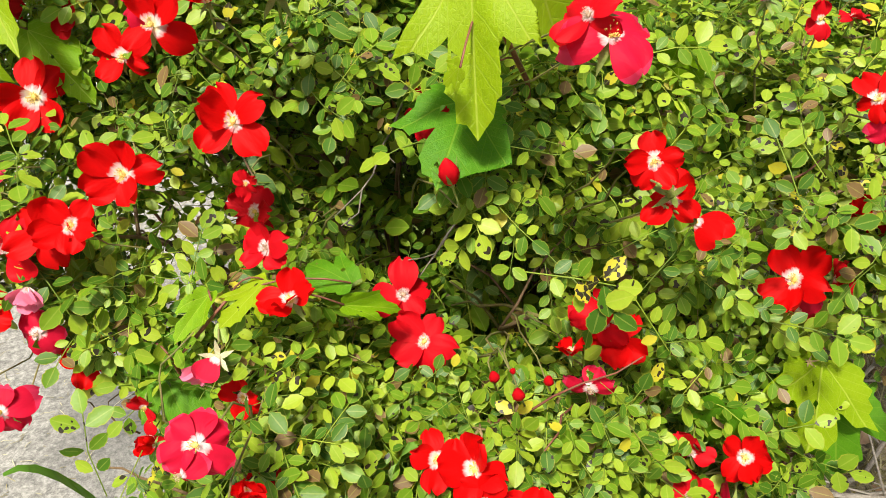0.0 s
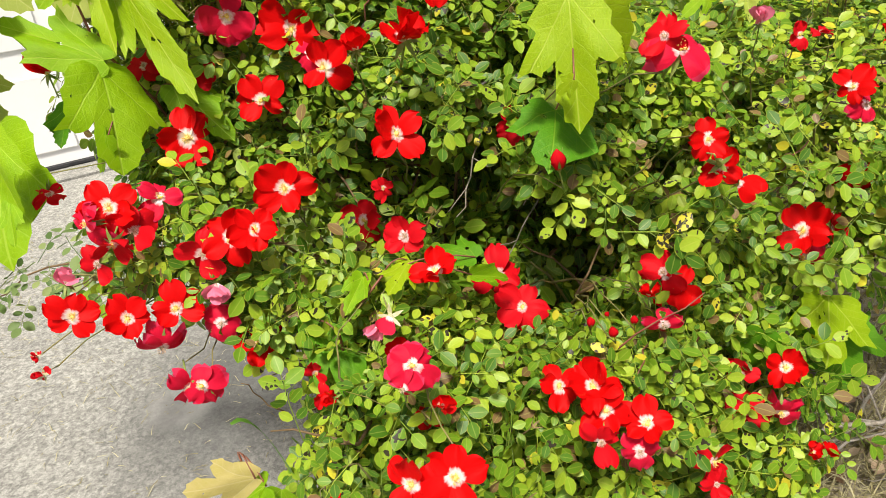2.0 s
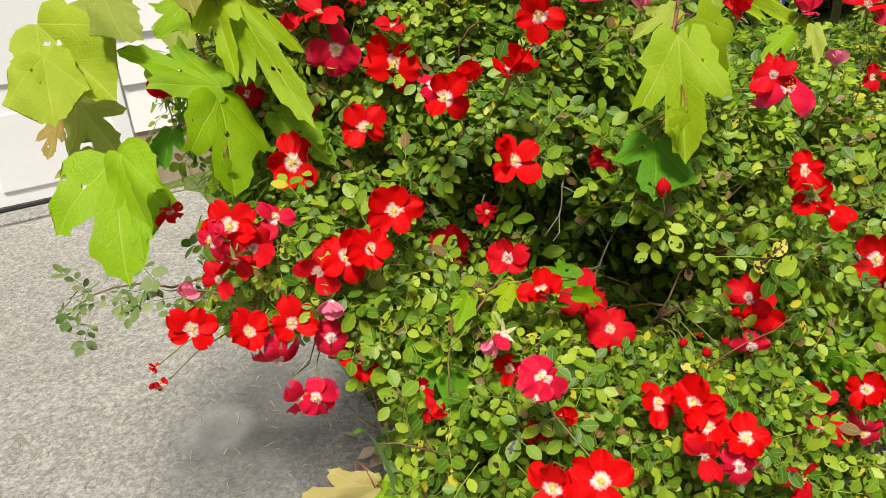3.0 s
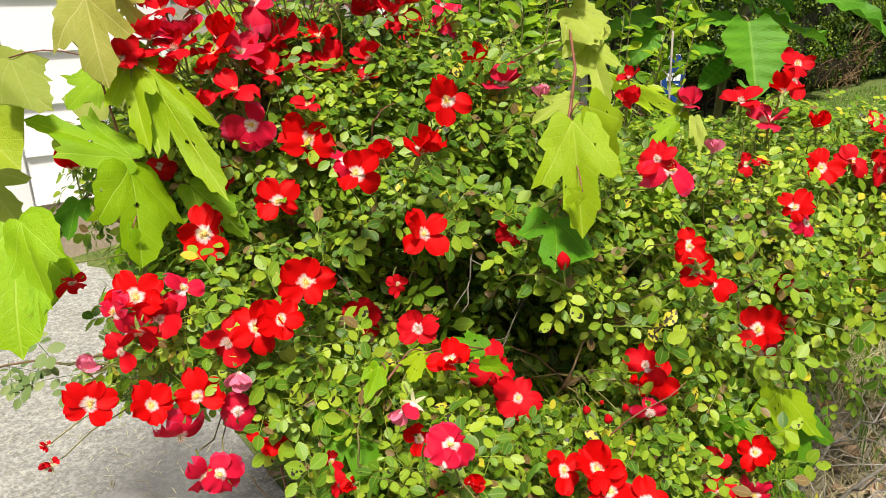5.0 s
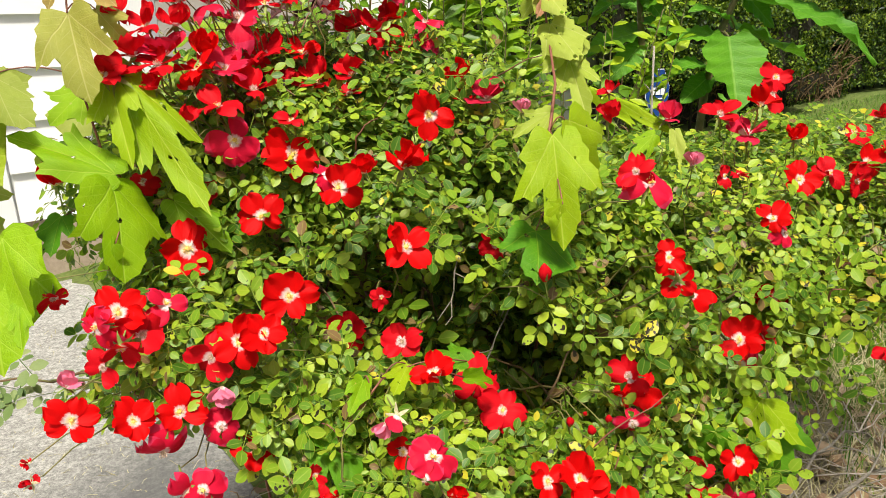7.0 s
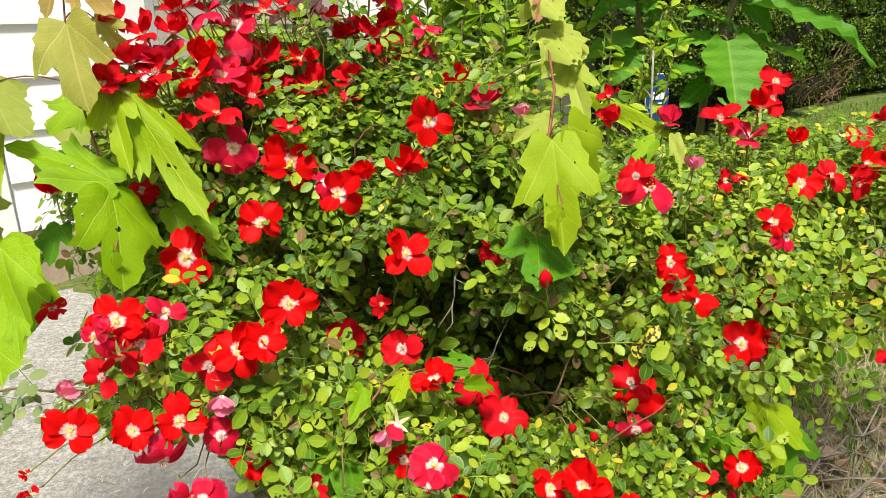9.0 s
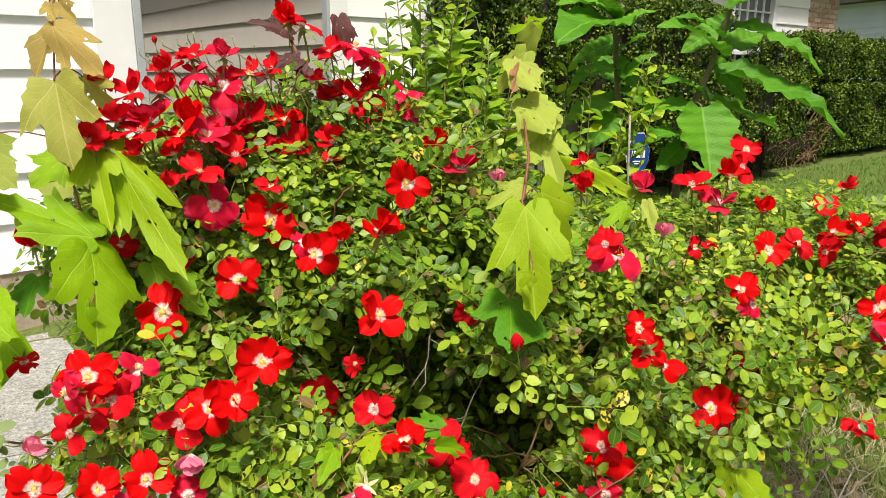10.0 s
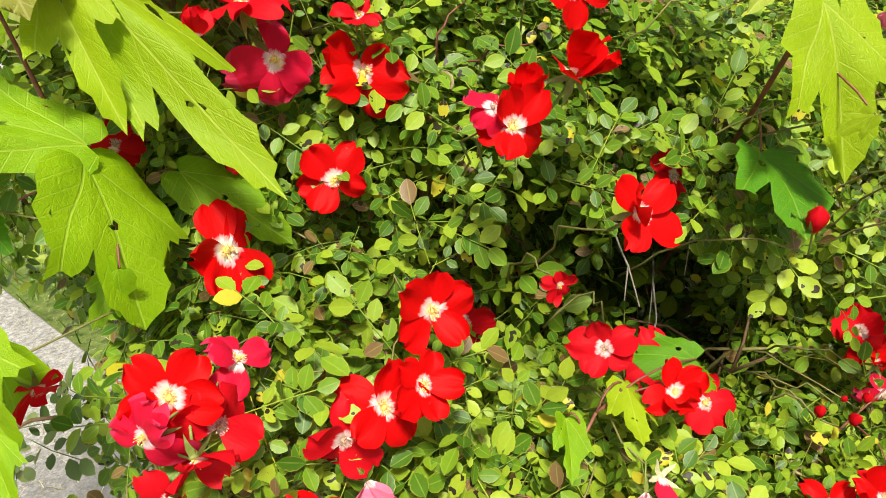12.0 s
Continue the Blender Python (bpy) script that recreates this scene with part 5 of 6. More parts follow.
# a spent bloom: bare star of sepals with one pink petal left
star = part("spent_bloom", DRY_MESH, None, rose, "spent bloom with pale star sepals and one petal")
star.matrix_basis = Matrix.LocRotScale(Vector((-0.214, 0.457, 0.89)) - ROSE_BASE, frame_of((0.1, -0.8, 0.6), (0, 0, 1)).to_quaternion(), (0.024, 0.024, 0.024))
p = part("petal", PETALS["pink_cup"][0], None, star)
p.matrix_basis = pose(0, 0, 0.02, 15, 0, 140)



# ---- maple saplings growing through the rose ----
def maple_outline(r):
    """Half outline of a three- to five-lobed toothed leaf, stalk at the origin, tip at y = 1."""
    half = [(0.0, 0.0), (0.08, -0.05), (0.20, -0.09), (0.32, -0.05), (0.40, 0.03), (0.40, 0.10), (0.46, 0.17), (0.45, 0.26), (0.53, 0.36), (0.53, 0.42), (0.62, 0.57), (0.52, 0.55), (0.44, 0.59), (0.38, 0.56),
            (0.29, 0.51), (0.20, 0.47), (0.23, 0.58), (0.25, 0.71), (0.27, 0.78), (0.20, 0.83), (0.17, 0.91), (0.08, 0.93), (0.0, 1.0)]
    return [(x * (1 + r.gauss(0, 0.05)), y + r.gauss(0, 0.012)) for x, y in half]


def maple_mesh(seed, mat, droop, fold, eaten=3):
    """A leaf blade, a unit long, slightly folded on its midrib and drooping at the tip."""
    r = random.Random(seed)
    bm = bmesh.new()
    sides = []
    for s in (1, -1):
        o = maple_outline(r)
        sides.append([(s * x, y) for x, y in o])
    ring = sides[0] + list(reversed(sides[1][1:-1]))
    vs = [bm.verts.new((x, y, 0)) for x, y in ring]
    f = bm.faces.new(vs)
    bmesh.ops.triangulate(bm, faces=[f])
    for limit in (0.2, 0.1, 0.06, 0.045):
        bmesh.ops.subdivide_edges(bm, edges=[e for e in bm.edges if e.calc_length() > limit], cuts=1)
        bmesh.ops.triangulate(bm, faces=bm.faces[:])
    # places eaten by insects
    gone = []
    for _ in range(eaten):
        cx, cy, cr = r.uniform(-0.45, 0.45), r.uniform(0.15, 0.9), r.uniform(0.012, 0.036)
        gone += [q for q in bm.faces if (q.calc_center_median() - Vector((cx, cy, 0))).length < cr * (1 + 0.3 * math.sin(5 * cx * q.calc_center_median().y * 40))]
    bmesh.ops.delete(bm, geom=list(set(gone)), context="FACES")
    ph = r.random() * 6
    for v in bm.verts:
        x, y = v.co.x, v.co.y
        rib = min(abs(x), abs(abs(x) - 0.95 * y) if y > 0 else 9)
        v.co.z = fold * abs(x) + 0.06 * min(rib, 0.2) - droop * max(y, 0) ** 2 - 0.10 * x * x + 0.035 * math.sin(6 * x + 4 * y + ph) + 0.02 * math.sin(15 * y + ph) * abs(x)
    me = bpy.data.meshes.new("leaf_blade")
    bm.normal_update()
    bm.to_mesh(me)
    bm.free()
    me.polygons.foreach_set("use_smooth", [True] * len(me.polygons))
    me.materials.append(mat)
    return me


MAPLE_MESH = {}
for i, key in enumerate(MAPLE):
    MAPLE_MESH[key] = [maple_mesh(50 + 3 * i + k, MAPLE[key], d, g, 5 if key in ("yellow", "paleyellow") else 2) for k, (d, g) in enumerate(((0.10, 0.10), (0.22, 0.18), (0.05, -0.08)))]
leaf_rng = random.Random(4)


def maple_leaf(sapling, tone, base, tip, wide, facing):
    """A leaf of a sapling from its stalk to its tip, with a thin red stalk back to the stem."""
    root = sapling.location
    way = Vector(tip) - Vector(base)
    long = way.length
    ob = part("leaf", leaf_rng.choice(MAPLE_MESH[tone]), None, sapling)
    y = way.normalized()
    x = y.cross(Vector(facing)).normalized()
    z = x.cross(y)
    turn = Matrix((x, y, z)).transposed()
    ob.matrix_basis = Matrix.LocRotScale(Vector(base) - root, turn.to_quaternion(), (long * wide, long, long))
    for k in (0.1, 0.4, 0.7, 0.95):
        for off in (0.02, 0.05, 0.09):
            for across in ((-0.3, 0.3) if 0.2 < k < 0.8 else (0.0,)):
                FACES.append((Vector(base).lerp(Vector(tip), k) + z * off + x * across * long * wide, (long * wide * 0.38) ** 2))
    stem = sapling["line"]
    pts = [Vector(stem[i:i + 3]) for i in range(0, len(stem), 3)]
    low = [p for p in pts if p.z < base[2] + 0.03] or [pts[-1]]
    to = min(low, key=lambda p: (p - Vector(base)).length)
    if 0.01 < (to - Vector(base)).length < 0.13:
        v, f = tube([p - root for p in bend(to, base, (0, 0, 0.012), 5)], 0.0010, 5)
        part("leaf_stalk", mesh("leaf_stalk", v, f, RED_STALK, True), None, sapling)
    return ob


def sapling(label, line, radius):
    root = Vector(line[0])
    thing = empty("maple_sapling", root, label, "sapling", "maple saplings")
    pts = []
    for a, b in zip(line, line[1:]):
        pts += [Vector(a).lerp(Vector(b), k / 4) for k in range(4)]
    pts.append(Vector(line[-1]))
    thing["line"] = [c for p in pts for c in p]
    n = len(pts)
    v, f = tube([p - root for p in pts], [radius * (1 - 0.7 * i / n) for i in range(n)], 6)
    part("stem", mesh("stem", v, f, RED_STALK, True), None, thing)
    return thing


edge_maple = sapling("young maple with broad yellow-green leaves and bronze tips", [(-0.36, 1.02, 0.0), (-0.42, 0.92, 0.7), (-0.51, 0.82, 1.06), (-0.555, 0.79, 1.15), (-0.566, 0.79, 1.23), (-0.576, 0.82, 1.345), (-0.576, 0.868, 1.46)], 0.0030)
middle_maple = sapling("thin maple sapling with pale insect-eaten leaves", [(0.12, 1.0, 0.0), (0.11, 0.86, 0.7), (0.07, 0.68, 1.04), (0.012, 0.58, 1.17), (0.046, 0.645, 1.242), (0.087, 0.795, 1.336), (0.11, 0.84, 1.44)], 0.0038)
low_maple = sapling("low maple seedling with broad green leaves", [(0.50, 0.78, 0.0), (0.45, 0.68, 0.45), (0.40, 0.60, 0.79)], 0.004)
front_maple = sapling("small maple seedling half hidden in the rose", [(-0.30, 0.70, 0.0), (-0.27, 0.58, 0.5), (-0.28, 0.51, 0.84), (-0.22, 0.53, 0.90)], 0.004)
corner_maple = sapling("small maple seedling beside the driveway", [(-0.42, 0.62, 0.0), (-0.41, 0.48, 0.5), (-0.40, 0.41, 0.77)], 0.003)
maple_leaf(edge_maple, "green", (-0.543, 0.742, 1.124), (-0.520, 0.675, 1.008), 0.83, (0.70, -0.55, 0.46))
maple_leaf(edge_maple, "green", (-0.684, 0.714, 1.068), (-0.675, 0.595, 0.943), 0.80, (-0.11, -0.75, 0.65))
maple_leaf(edge_maple, "green", (-0.537, 0.750, 1.133), (-0.661, 0.760, 1.205), 0.49, (-0.10, -0.56, 0.82))
maple_leaf(edge_maple, "yellow", (-0.518, 0.792, 1.263), (-0.414, 0.649, 1.105), 0.31, (-0.10, -0.73, 0.68))
maple_leaf(edge_maple, "yellow", (-0.530, 0.795, 1.265), (-0.510, 0.691, 1.174), 0.39, (-0.11, -0.65, 0.75))
maple_leaf(edge_maple, "oliveg", (-0.764, 0.802, 1.226), (-0.674, 0.725, 1.149), 0.83, (-0.19, -0.65, 0.74))
maple_leaf(edge_maple, "oliveg", (-0.754, 0.762, 1.193), (-0.736, 0.693, 1.118), 0.83, (0.09, -0.61, 0.79))
maple_leaf(edge_maple, "olive", (-0.756, 0.836, 1.116), (-0.699, 0.766, 1.053), 0.75, (-0.12, -0.74, 0.66))
maple_leaf(edge_maple, "bronze", (-0.787, 0.827, 1.092), (-0.797, 0.776, 1.054), 0.58, (-0.15, -0.85, 0.51))
maple_leaf(edge_maple, "olive", (-0.766, 0.825, 1.046), (-0.776, 0.766, 0.995), 0.66, (-0.20, -0.69, 0.69))
maple_leaf(edge_maple, "olive", (-0.752, 0.955, 1.245), (-0.668, 0.889, 1.196), 0.75, (-0.21, -0.68, 0.71))
maple_leaf(edge_maple, "olive", (-0.591, 0.970, 1.235), (-0.625, 0.897, 1.155), 0.75, (0.05, -0.70, 0.71))
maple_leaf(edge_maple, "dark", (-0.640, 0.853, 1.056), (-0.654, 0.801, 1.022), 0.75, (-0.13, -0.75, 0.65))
maple_leaf(edge_maple, "green", (-0.630, 0.600, 1.022), (-0.624, 0.553, 0.985), 0.41, (-0.03, -0.73, 0.68))
maple_leaf(edge_maple, "green", (-0.474, 0.800, 1.080), (-0.396, 0.735, 1.022), 0.52, (0.0, -0.62, 0.78))
maple_leaf(edge_maple, "green", (-0.537, 0.691, 1.057), (-0.574, 0.708, 1.002), 0.49, (-0.20, -0.80, 0.57))
maple_leaf(edge_maple, "bronze", (-0.567, 0.812, 1.410), (-0.505, 0.751, 1.352), 0.52, (-0.35, -0.73, 0.58))
maple_leaf(edge_maple, "bronze", (-0.572, 0.835, 1.411), (-0.601, 0.797, 1.354), 0.52, (-0.32, -0.74, 0.59))
maple_leaf(edge_maple, "oliveyellow", (-0.563, 0.762, 1.342), (-0.546, 0.702, 1.242), 0.71, (-0.13, -0.87, 0.48))
maple_leaf(edge_maple, "oliveyellow", (-0.541, 0.831, 1.343), (-0.500, 0.777, 1.299), 0.58, (-0.31, -0.82, 0.48))
maple_leaf(edge_maple, "bronze", (-0.582, 0.868, 1.445), (-0.572, 0.828, 1.418), 0.49, (-0.11, -0.82, 0.57))
maple_leaf(edge_maple, "bronze", (-0.566, 0.853, 1.444), (-0.545, 0.811, 1.421), 0.49, (-0.28, -0.86, 0.44))
maple_leaf(edge_maple, "green", (-0.577, 0.844, 1.237), (-0.625, 0.815, 1.198), 0.78, (0.05, -0.87, 0.50))
maple_leaf(edge_maple, "green", (-0.641, 0.630, 1.092), (-0.621, 0.572, 1.007), 0.66, (-0.41, -0.79, 0.45))
maple_leaf(edge_maple, "olive", (-0.668, 0.778, 1.268), (-0.636, 0.723, 1.209), 0.66, (-0.15, -0.67, 0.73))
maple_leaf(middle_maple, "yellow", (0.014, 0.572, 1.185), (0.005, 0.491, 1.073), 0.63, (-0.22, -0.78, 0.58))
maple_leaf(middle_maple, "yellow", (0.040, 0.590, 1.200), (0.105, 0.590, 1.105), 0.93, (0.56, -0.73, 0.38))
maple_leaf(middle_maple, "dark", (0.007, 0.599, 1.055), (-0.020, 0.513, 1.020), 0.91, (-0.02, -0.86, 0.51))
maple_leaf(middle_maple, "green", (0.232, 0.735, 1.053), (0.244, 0.727, 0.958), 0.62, (0.13, -0.72, 0.68))
maple_leaf(middle_maple, "paleyellow", (0.117, 0.732, 1.295), (0.054, 0.698, 1.263), 0.66, (-0.22, -0.86, 0.47))
maple_leaf(middle_maple, "paleyellow", (0.086, 0.768, 1.384), (0.039, 0.776, 1.328), 0.62, (-0.24, -0.78, 0.58))
maple_leaf(middle_maple, "paleyellow", (0.065, 0.773, 1.377), (0.083, 0.707, 1.328), 0.58, (-0.28, -0.73, 0.63))
maple_leaf(middle_maple, "paleyellow", (0.079, 0.752, 1.320), (0.088, 0.667, 1.271), 0.62, (-0.35, -0.76, 0.55))
maple_leaf(middle_maple, "rust", (0.080, 0.764, 1.364), (0.049, 0.720, 1.333), 0.41, (-0.10, -0.83, 0.55))
maple_leaf(middle_maple, "paleyellow", (0.101, 0.773, 1.421), (0.086, 0.805, 1.369), 0.58, (-0.10, -0.70, 0.71))
maple_leaf(middle_maple, "green", (0.110, 0.772, 1.425), (0.076, 0.839, 1.421), 0.49, (-0.46, -0.76, 0.45))
maple_leaf(middle_maple, "paleyellow", (0.101, 0.728, 1.262), (0.085, 0.630, 1.213), 0.49, (-0.37, -0.66, 0.65))
maple_leaf(middle_maple, "yellow", (0.297, 1.069, 1.183), (0.382, 0.869, 1.127), 0.18, (-0.27, -0.70, 0.67))
maple_leaf(middle_maple, "paleyellow", (0.033, 0.623, 1.206), (-0.026, 0.594, 1.192), 0.49, (-0.16, -0.76, 0.63))
maple_leaf(middle_maple, "green", (0.247, 0.726, 1.150), (0.203, 0.717, 1.119), 0.58, (-0.22, -0.85, 0.49))
maple_leaf(middle_maple, "paleyellow", (0.345, 0.830, 1.135), (0.338, 0.790, 1.085), 0.40, (-0.25, -0.81, 0.52))
maple_leaf(low_maple, "yellow", (0.386, 0.572, 0.752), (0.358, 0.506, 0.682), 1.31, (0.31, -0.75, 0.58))
maple_leaf(low_maple, "paleyellow", (0.352, 0.590, 0.815), (0.372, 0.580, 0.748), 0.95, (-0.18, -0.80, 0.57))
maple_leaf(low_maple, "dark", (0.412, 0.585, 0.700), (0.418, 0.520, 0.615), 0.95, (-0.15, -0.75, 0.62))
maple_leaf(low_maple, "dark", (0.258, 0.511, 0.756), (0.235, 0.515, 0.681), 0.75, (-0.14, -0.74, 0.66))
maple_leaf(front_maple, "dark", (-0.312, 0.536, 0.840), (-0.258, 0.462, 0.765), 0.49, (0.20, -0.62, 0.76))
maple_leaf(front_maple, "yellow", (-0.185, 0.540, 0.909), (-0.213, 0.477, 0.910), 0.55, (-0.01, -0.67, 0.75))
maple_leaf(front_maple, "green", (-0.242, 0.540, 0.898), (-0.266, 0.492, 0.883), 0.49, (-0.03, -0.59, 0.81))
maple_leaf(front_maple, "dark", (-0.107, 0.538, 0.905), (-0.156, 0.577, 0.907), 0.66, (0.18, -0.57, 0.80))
maple_leaf(front_maple, "green", (-0.114, 0.527, 0.888), (-0.058, 0.551, 0.863), 0.37, (-0.23, -0.68, 0.69))
maple_leaf(corner_maple, "tan", (-0.379, 0.377, 0.760), (-0.473, 0.401, 0.729), 0.45, (0.26, -0.80, 0.54))
maple_leaf(corner_maple, "green", (-0.368, 0.372, 0.752), (-0.447, 0.381, 0.696), 0.45, (-0.21, -0.60, 0.77))
maple_leaf(front_maple, "green", (-0.353, 0.369, 0.746), (-0.371, 0.369, 0.676), 0.70, (0.08, -0.69, 0.72))
maple_leaf(middle_maple, "yellow", (0.000, 0.498, 1.118), (-0.015, 0.515, 1.100), 0.75, (0.11, -0.77, 0.63))
for thing in (edge_maple, middle_maple, low_maple, front_maple, corner_maple):
    del thing["line"]


# ---- long strap-leaved weeds at the foot of the rose ----
def strap_plant(at, tips, label, category="weed"):
    thing = empty("strap_leaf_weed", at, label, category)
    root = Vector(at)
    for tip, width in tips:
        pts = bend(at, tip, (0, 0, 0.12), 10)
        FACES.extend([(p + Vector((0, -0.025, 0.02)), 0.03 ** 2) for p in pts[4:]])
        side = (Vector(tip) - root).cross(Vector((0, 0, 1))).normalized()
        side = (side + Vector((0.4, 0.1, 0))).normalized()
        v, f = [], []
        for i, p in enumerate(pts):
            w = width * math.sin(math.pi * min(0.97, 0.12 + 0.88 * i / 10)) ** 0.6
            q = p - root
            v += [tuple(q - side * w), tuple(q + Vector((0, 0, -0.15 * w))), tuple(q + side * w)]
        for i in range(10):
            a = 3 * i
            f += [(a, a + 1, a + 4, a + 3), (a + 1, a + 2, a + 5, a + 4)]
        part("strap_leaf", mesh("strap_leaf", v, f, STRAP_LEAF, True), None, thing)
    return thing


strap_plant((-0.12, 0.50, 0.35), [((-0.127, 0.484, 0.818), 0.015), ((-0.049, 0.443, 0.781), 0.013), ((-0.2, 0.46, 0.72), 0.011)], "tall weed with smooth strap-shaped green leaves")
strap_plant((-0.33, 0.50, 0.35), [((-0.395, 0.40, 0.82), 0.009)], "tall weed with smooth strap-shaped green leaves")


# ---- shrubs behind the rose ----
def leaf_shrub(name, at, stems, label, mat, leaf_len, leaf_wide, per_stem, seed, category="shrub", stem_mat=None):
    """Upright shrub: stems and pointed leaves in pairs."""
    r = random.Random(seed)
    thing = empty(name, at, label, category)
    root = Vector(at)
    tv = [(0, 0, 0), (leaf_wide * 0.75, 0.3, 0.06), (leaf_wide, 0.55, 0.05), (leaf_wide * 0.5, 0.82, 0.0), (0, 1, -0.08), (-leaf_wide * 0.5, 0.82, 0.0), (-leaf_wide, 0.55, 0.05), (-leaf_wide * 0.75, 0.3, 0.06), (0, 0.5, 0)]
    tf = [(8, 0, 1), (8, 1, 2), (8, 2, 3), (8, 3, 4), (8, 4, 5), (8, 5, 6), (8, 6, 7), (8, 7, 0)]
    leaf_me = mesh("leaf", [tuple(Vector(v) * leaf_len) for v in tv], tf, mat, True)
    for tip, thick in stems:
        tip = Vector(tip)
        pts = bend(root + Vector((r.gauss(0, 0.05), r.gauss(0, 0.05), 0)), tip, (r.gauss(0, 0.03), r.gauss(0, 0.03), 0), 12, 0.004, r)
        v, f = tube([p - root for p in pts], [thick * (1 - 0.75 * i / 12) for i in range(13)], 5)
        part("stem", mesh("stem", v, f, stem_mat or PLANT_STEM, True), None, thing)
        for k in range(per_stem):
            u = 0.45 + 0.55 * k / per_stem
            i = min(11, int(u * 12))
            p = pts[i].lerp(pts[i + 1], u * 12 - i) if i < 12 else pts[12]
            a = k * 1.571 + r.gauss(0, 0.4)
            for s in (0, math.pi):
                out = Vector((math.cos(a + s), math.sin(a + s), 0.9 + r.gauss(0, 0.35)))
                ob = part("leaf", leaf_me, None, thing)
                sc = (0.65 + 0.5 * r.random()) * (1 - 0.45 * (u > 0.93))
                turn = frame_of((r.gauss(0, 0.5) - 0.1, r.gauss(0, 0.5) - 0.4, 0.7), out)
                ob.matrix_basis = Matrix.LocRotScale(p - root, turn.to_quaternion(), (sc, sc, sc))
    return thing


leaf_shrub("privet_shrub", (0.12, 1.75, 0.0), [((-0.06, 1.55, 1.32), 0.006), ((0.02, 1.60, 1.50), 0.006), ((0.09, 1.52, 1.56), 0.007), ((0.15, 1.62, 1.52), 0.006), ((0.22, 1.60, 1.56), 0.006), ((0.18, 1.45, 1.36), 0.005), ((0.30, 1.62, 1.44), 0.006), ((0.05, 1.45, 1.34), 0.005), ((0.26, 1.5, 1.33), 0.005), ((0.12, 1.7, 1.6), 0.005), ((-0.02, 1.5, 1.40), 0.005), ((0.08, 1.42, 1.44), 0.005), ((0.17, 1.5, 1.5), 0.005), ((0.24, 1.42, 1.42), 0.005), ((0.33, 1.5, 1.3), 0.005), ((0.0, 1.7, 1.46), 0.005), ((0.28, 1.72, 1.56), 0.005), ((0.2, 1.36, 1.28), 0.005), ((-0.09, 1.62, 1.38), 0.005), ((-0.04, 1.42, 1.26), 0.005), ((0.13, 1.42, 1.33), 0.005), ((0.3, 1.4, 1.3), 0.005), ((0.37, 1.55, 1.42), 0.005), ((0.06, 1.66, 1.55), 0.005), ((0.21, 1.66, 1.6), 0.005), ((0.16, 1.35, 1.22), 0.005), ((0.36, 1.42, 1.22), 0.005)],
           "upright shrub with fresh bright green pointed leaves", PRIVET_LEAF, 0.072, 0.22, 40, 5)
leaf_shrub("privet_shrub", (0.55, 1.75, 0.0), [((0.42, 1.5, 1.26), 0.004), ((0.56, 1.55, 1.28), 0.004), ((0.66, 1.5, 1.24), 0.004), ((0.72, 1.62, 1.2), 0.004), ((0.5, 1.7, 1.35), 0.004), ((0.792, 1.600, 1.478), 0.004), ((0.780, 1.620, 1.410), 0.004), ((0.820, 1.580, 1.408), 0.004), ((0.725, 1.550, 1.332), 0.004), ((0.606, 1.750, 1.495), 0.004), ((0.639, 1.700, 1.413), 0.004), ((0.343, 1.700, 1.483), 0.004), ((0.325, 1.800, 1.504), 0.004), ((0.258, 1.800, 1.527), 0.004)],
           "small leafy shoot behind the rose", PRIVET_LEAF, 0.06, 0.22, 24, 15)


# broad-leaved tall plant with two stems
def broad_mesh(seed, curve, wide=0.25, fold=0.10, torn=()):
    """A long oval leaf, a unit long, with a puckered blade and wavy rim."""
    r = random.Random(seed)
    ny, nx = 28, 14
    v, f = [], []
    ph = r.random() * 6
    for j in range(ny + 1):
        y = j / ny
        w = wide * math.sin(math.pi * min(1, 0.05 + 0.95 * y) ** 0.8) ** 0.75
        for i in range(nx + 1):
            s = 2 * i / nx - 1
            z = curve * (y - y * y) + fold * abs(s) * w * 2 + 0.016 * math.sin(42 * y - 5 * abs(s)) * (0.3 + abs(s)) * min(1, 3 - 3 * y) + 0.03 * abs(s) ** 3 * math.sin(12 * y + ph)
            v.append((s * w * (1 + 0.07 * math.sin(23 * y + ph) * abs(s)), y - 0.05 * s * s * (1 - y), z))
    for j in range(ny):
        for i in range(nx):
            a = j * (nx + 1) + i
            if not any(abs(i + 0.5 - ti) < tw and abs(j + 0.5 - tj) < th for ti, tj, tw, th in torn):
                f.append((a, a + 1, a + nx + 2, a + nx + 1))
    return mesh("leaf", v, f, BIG_LEAF, True)


BROAD = [broad_mesh(1, 0.0), broad_mesh(2, 0.35), broad_mesh(3, 0.7), broad_mesh(4, 0.05, 0.25, 0.28, ((12.0, 20.0, 1.6, 2.2), (11.0, 22.5, 1.1, 1.6), (13.4, 18.0, 0.7, 2.0)))]


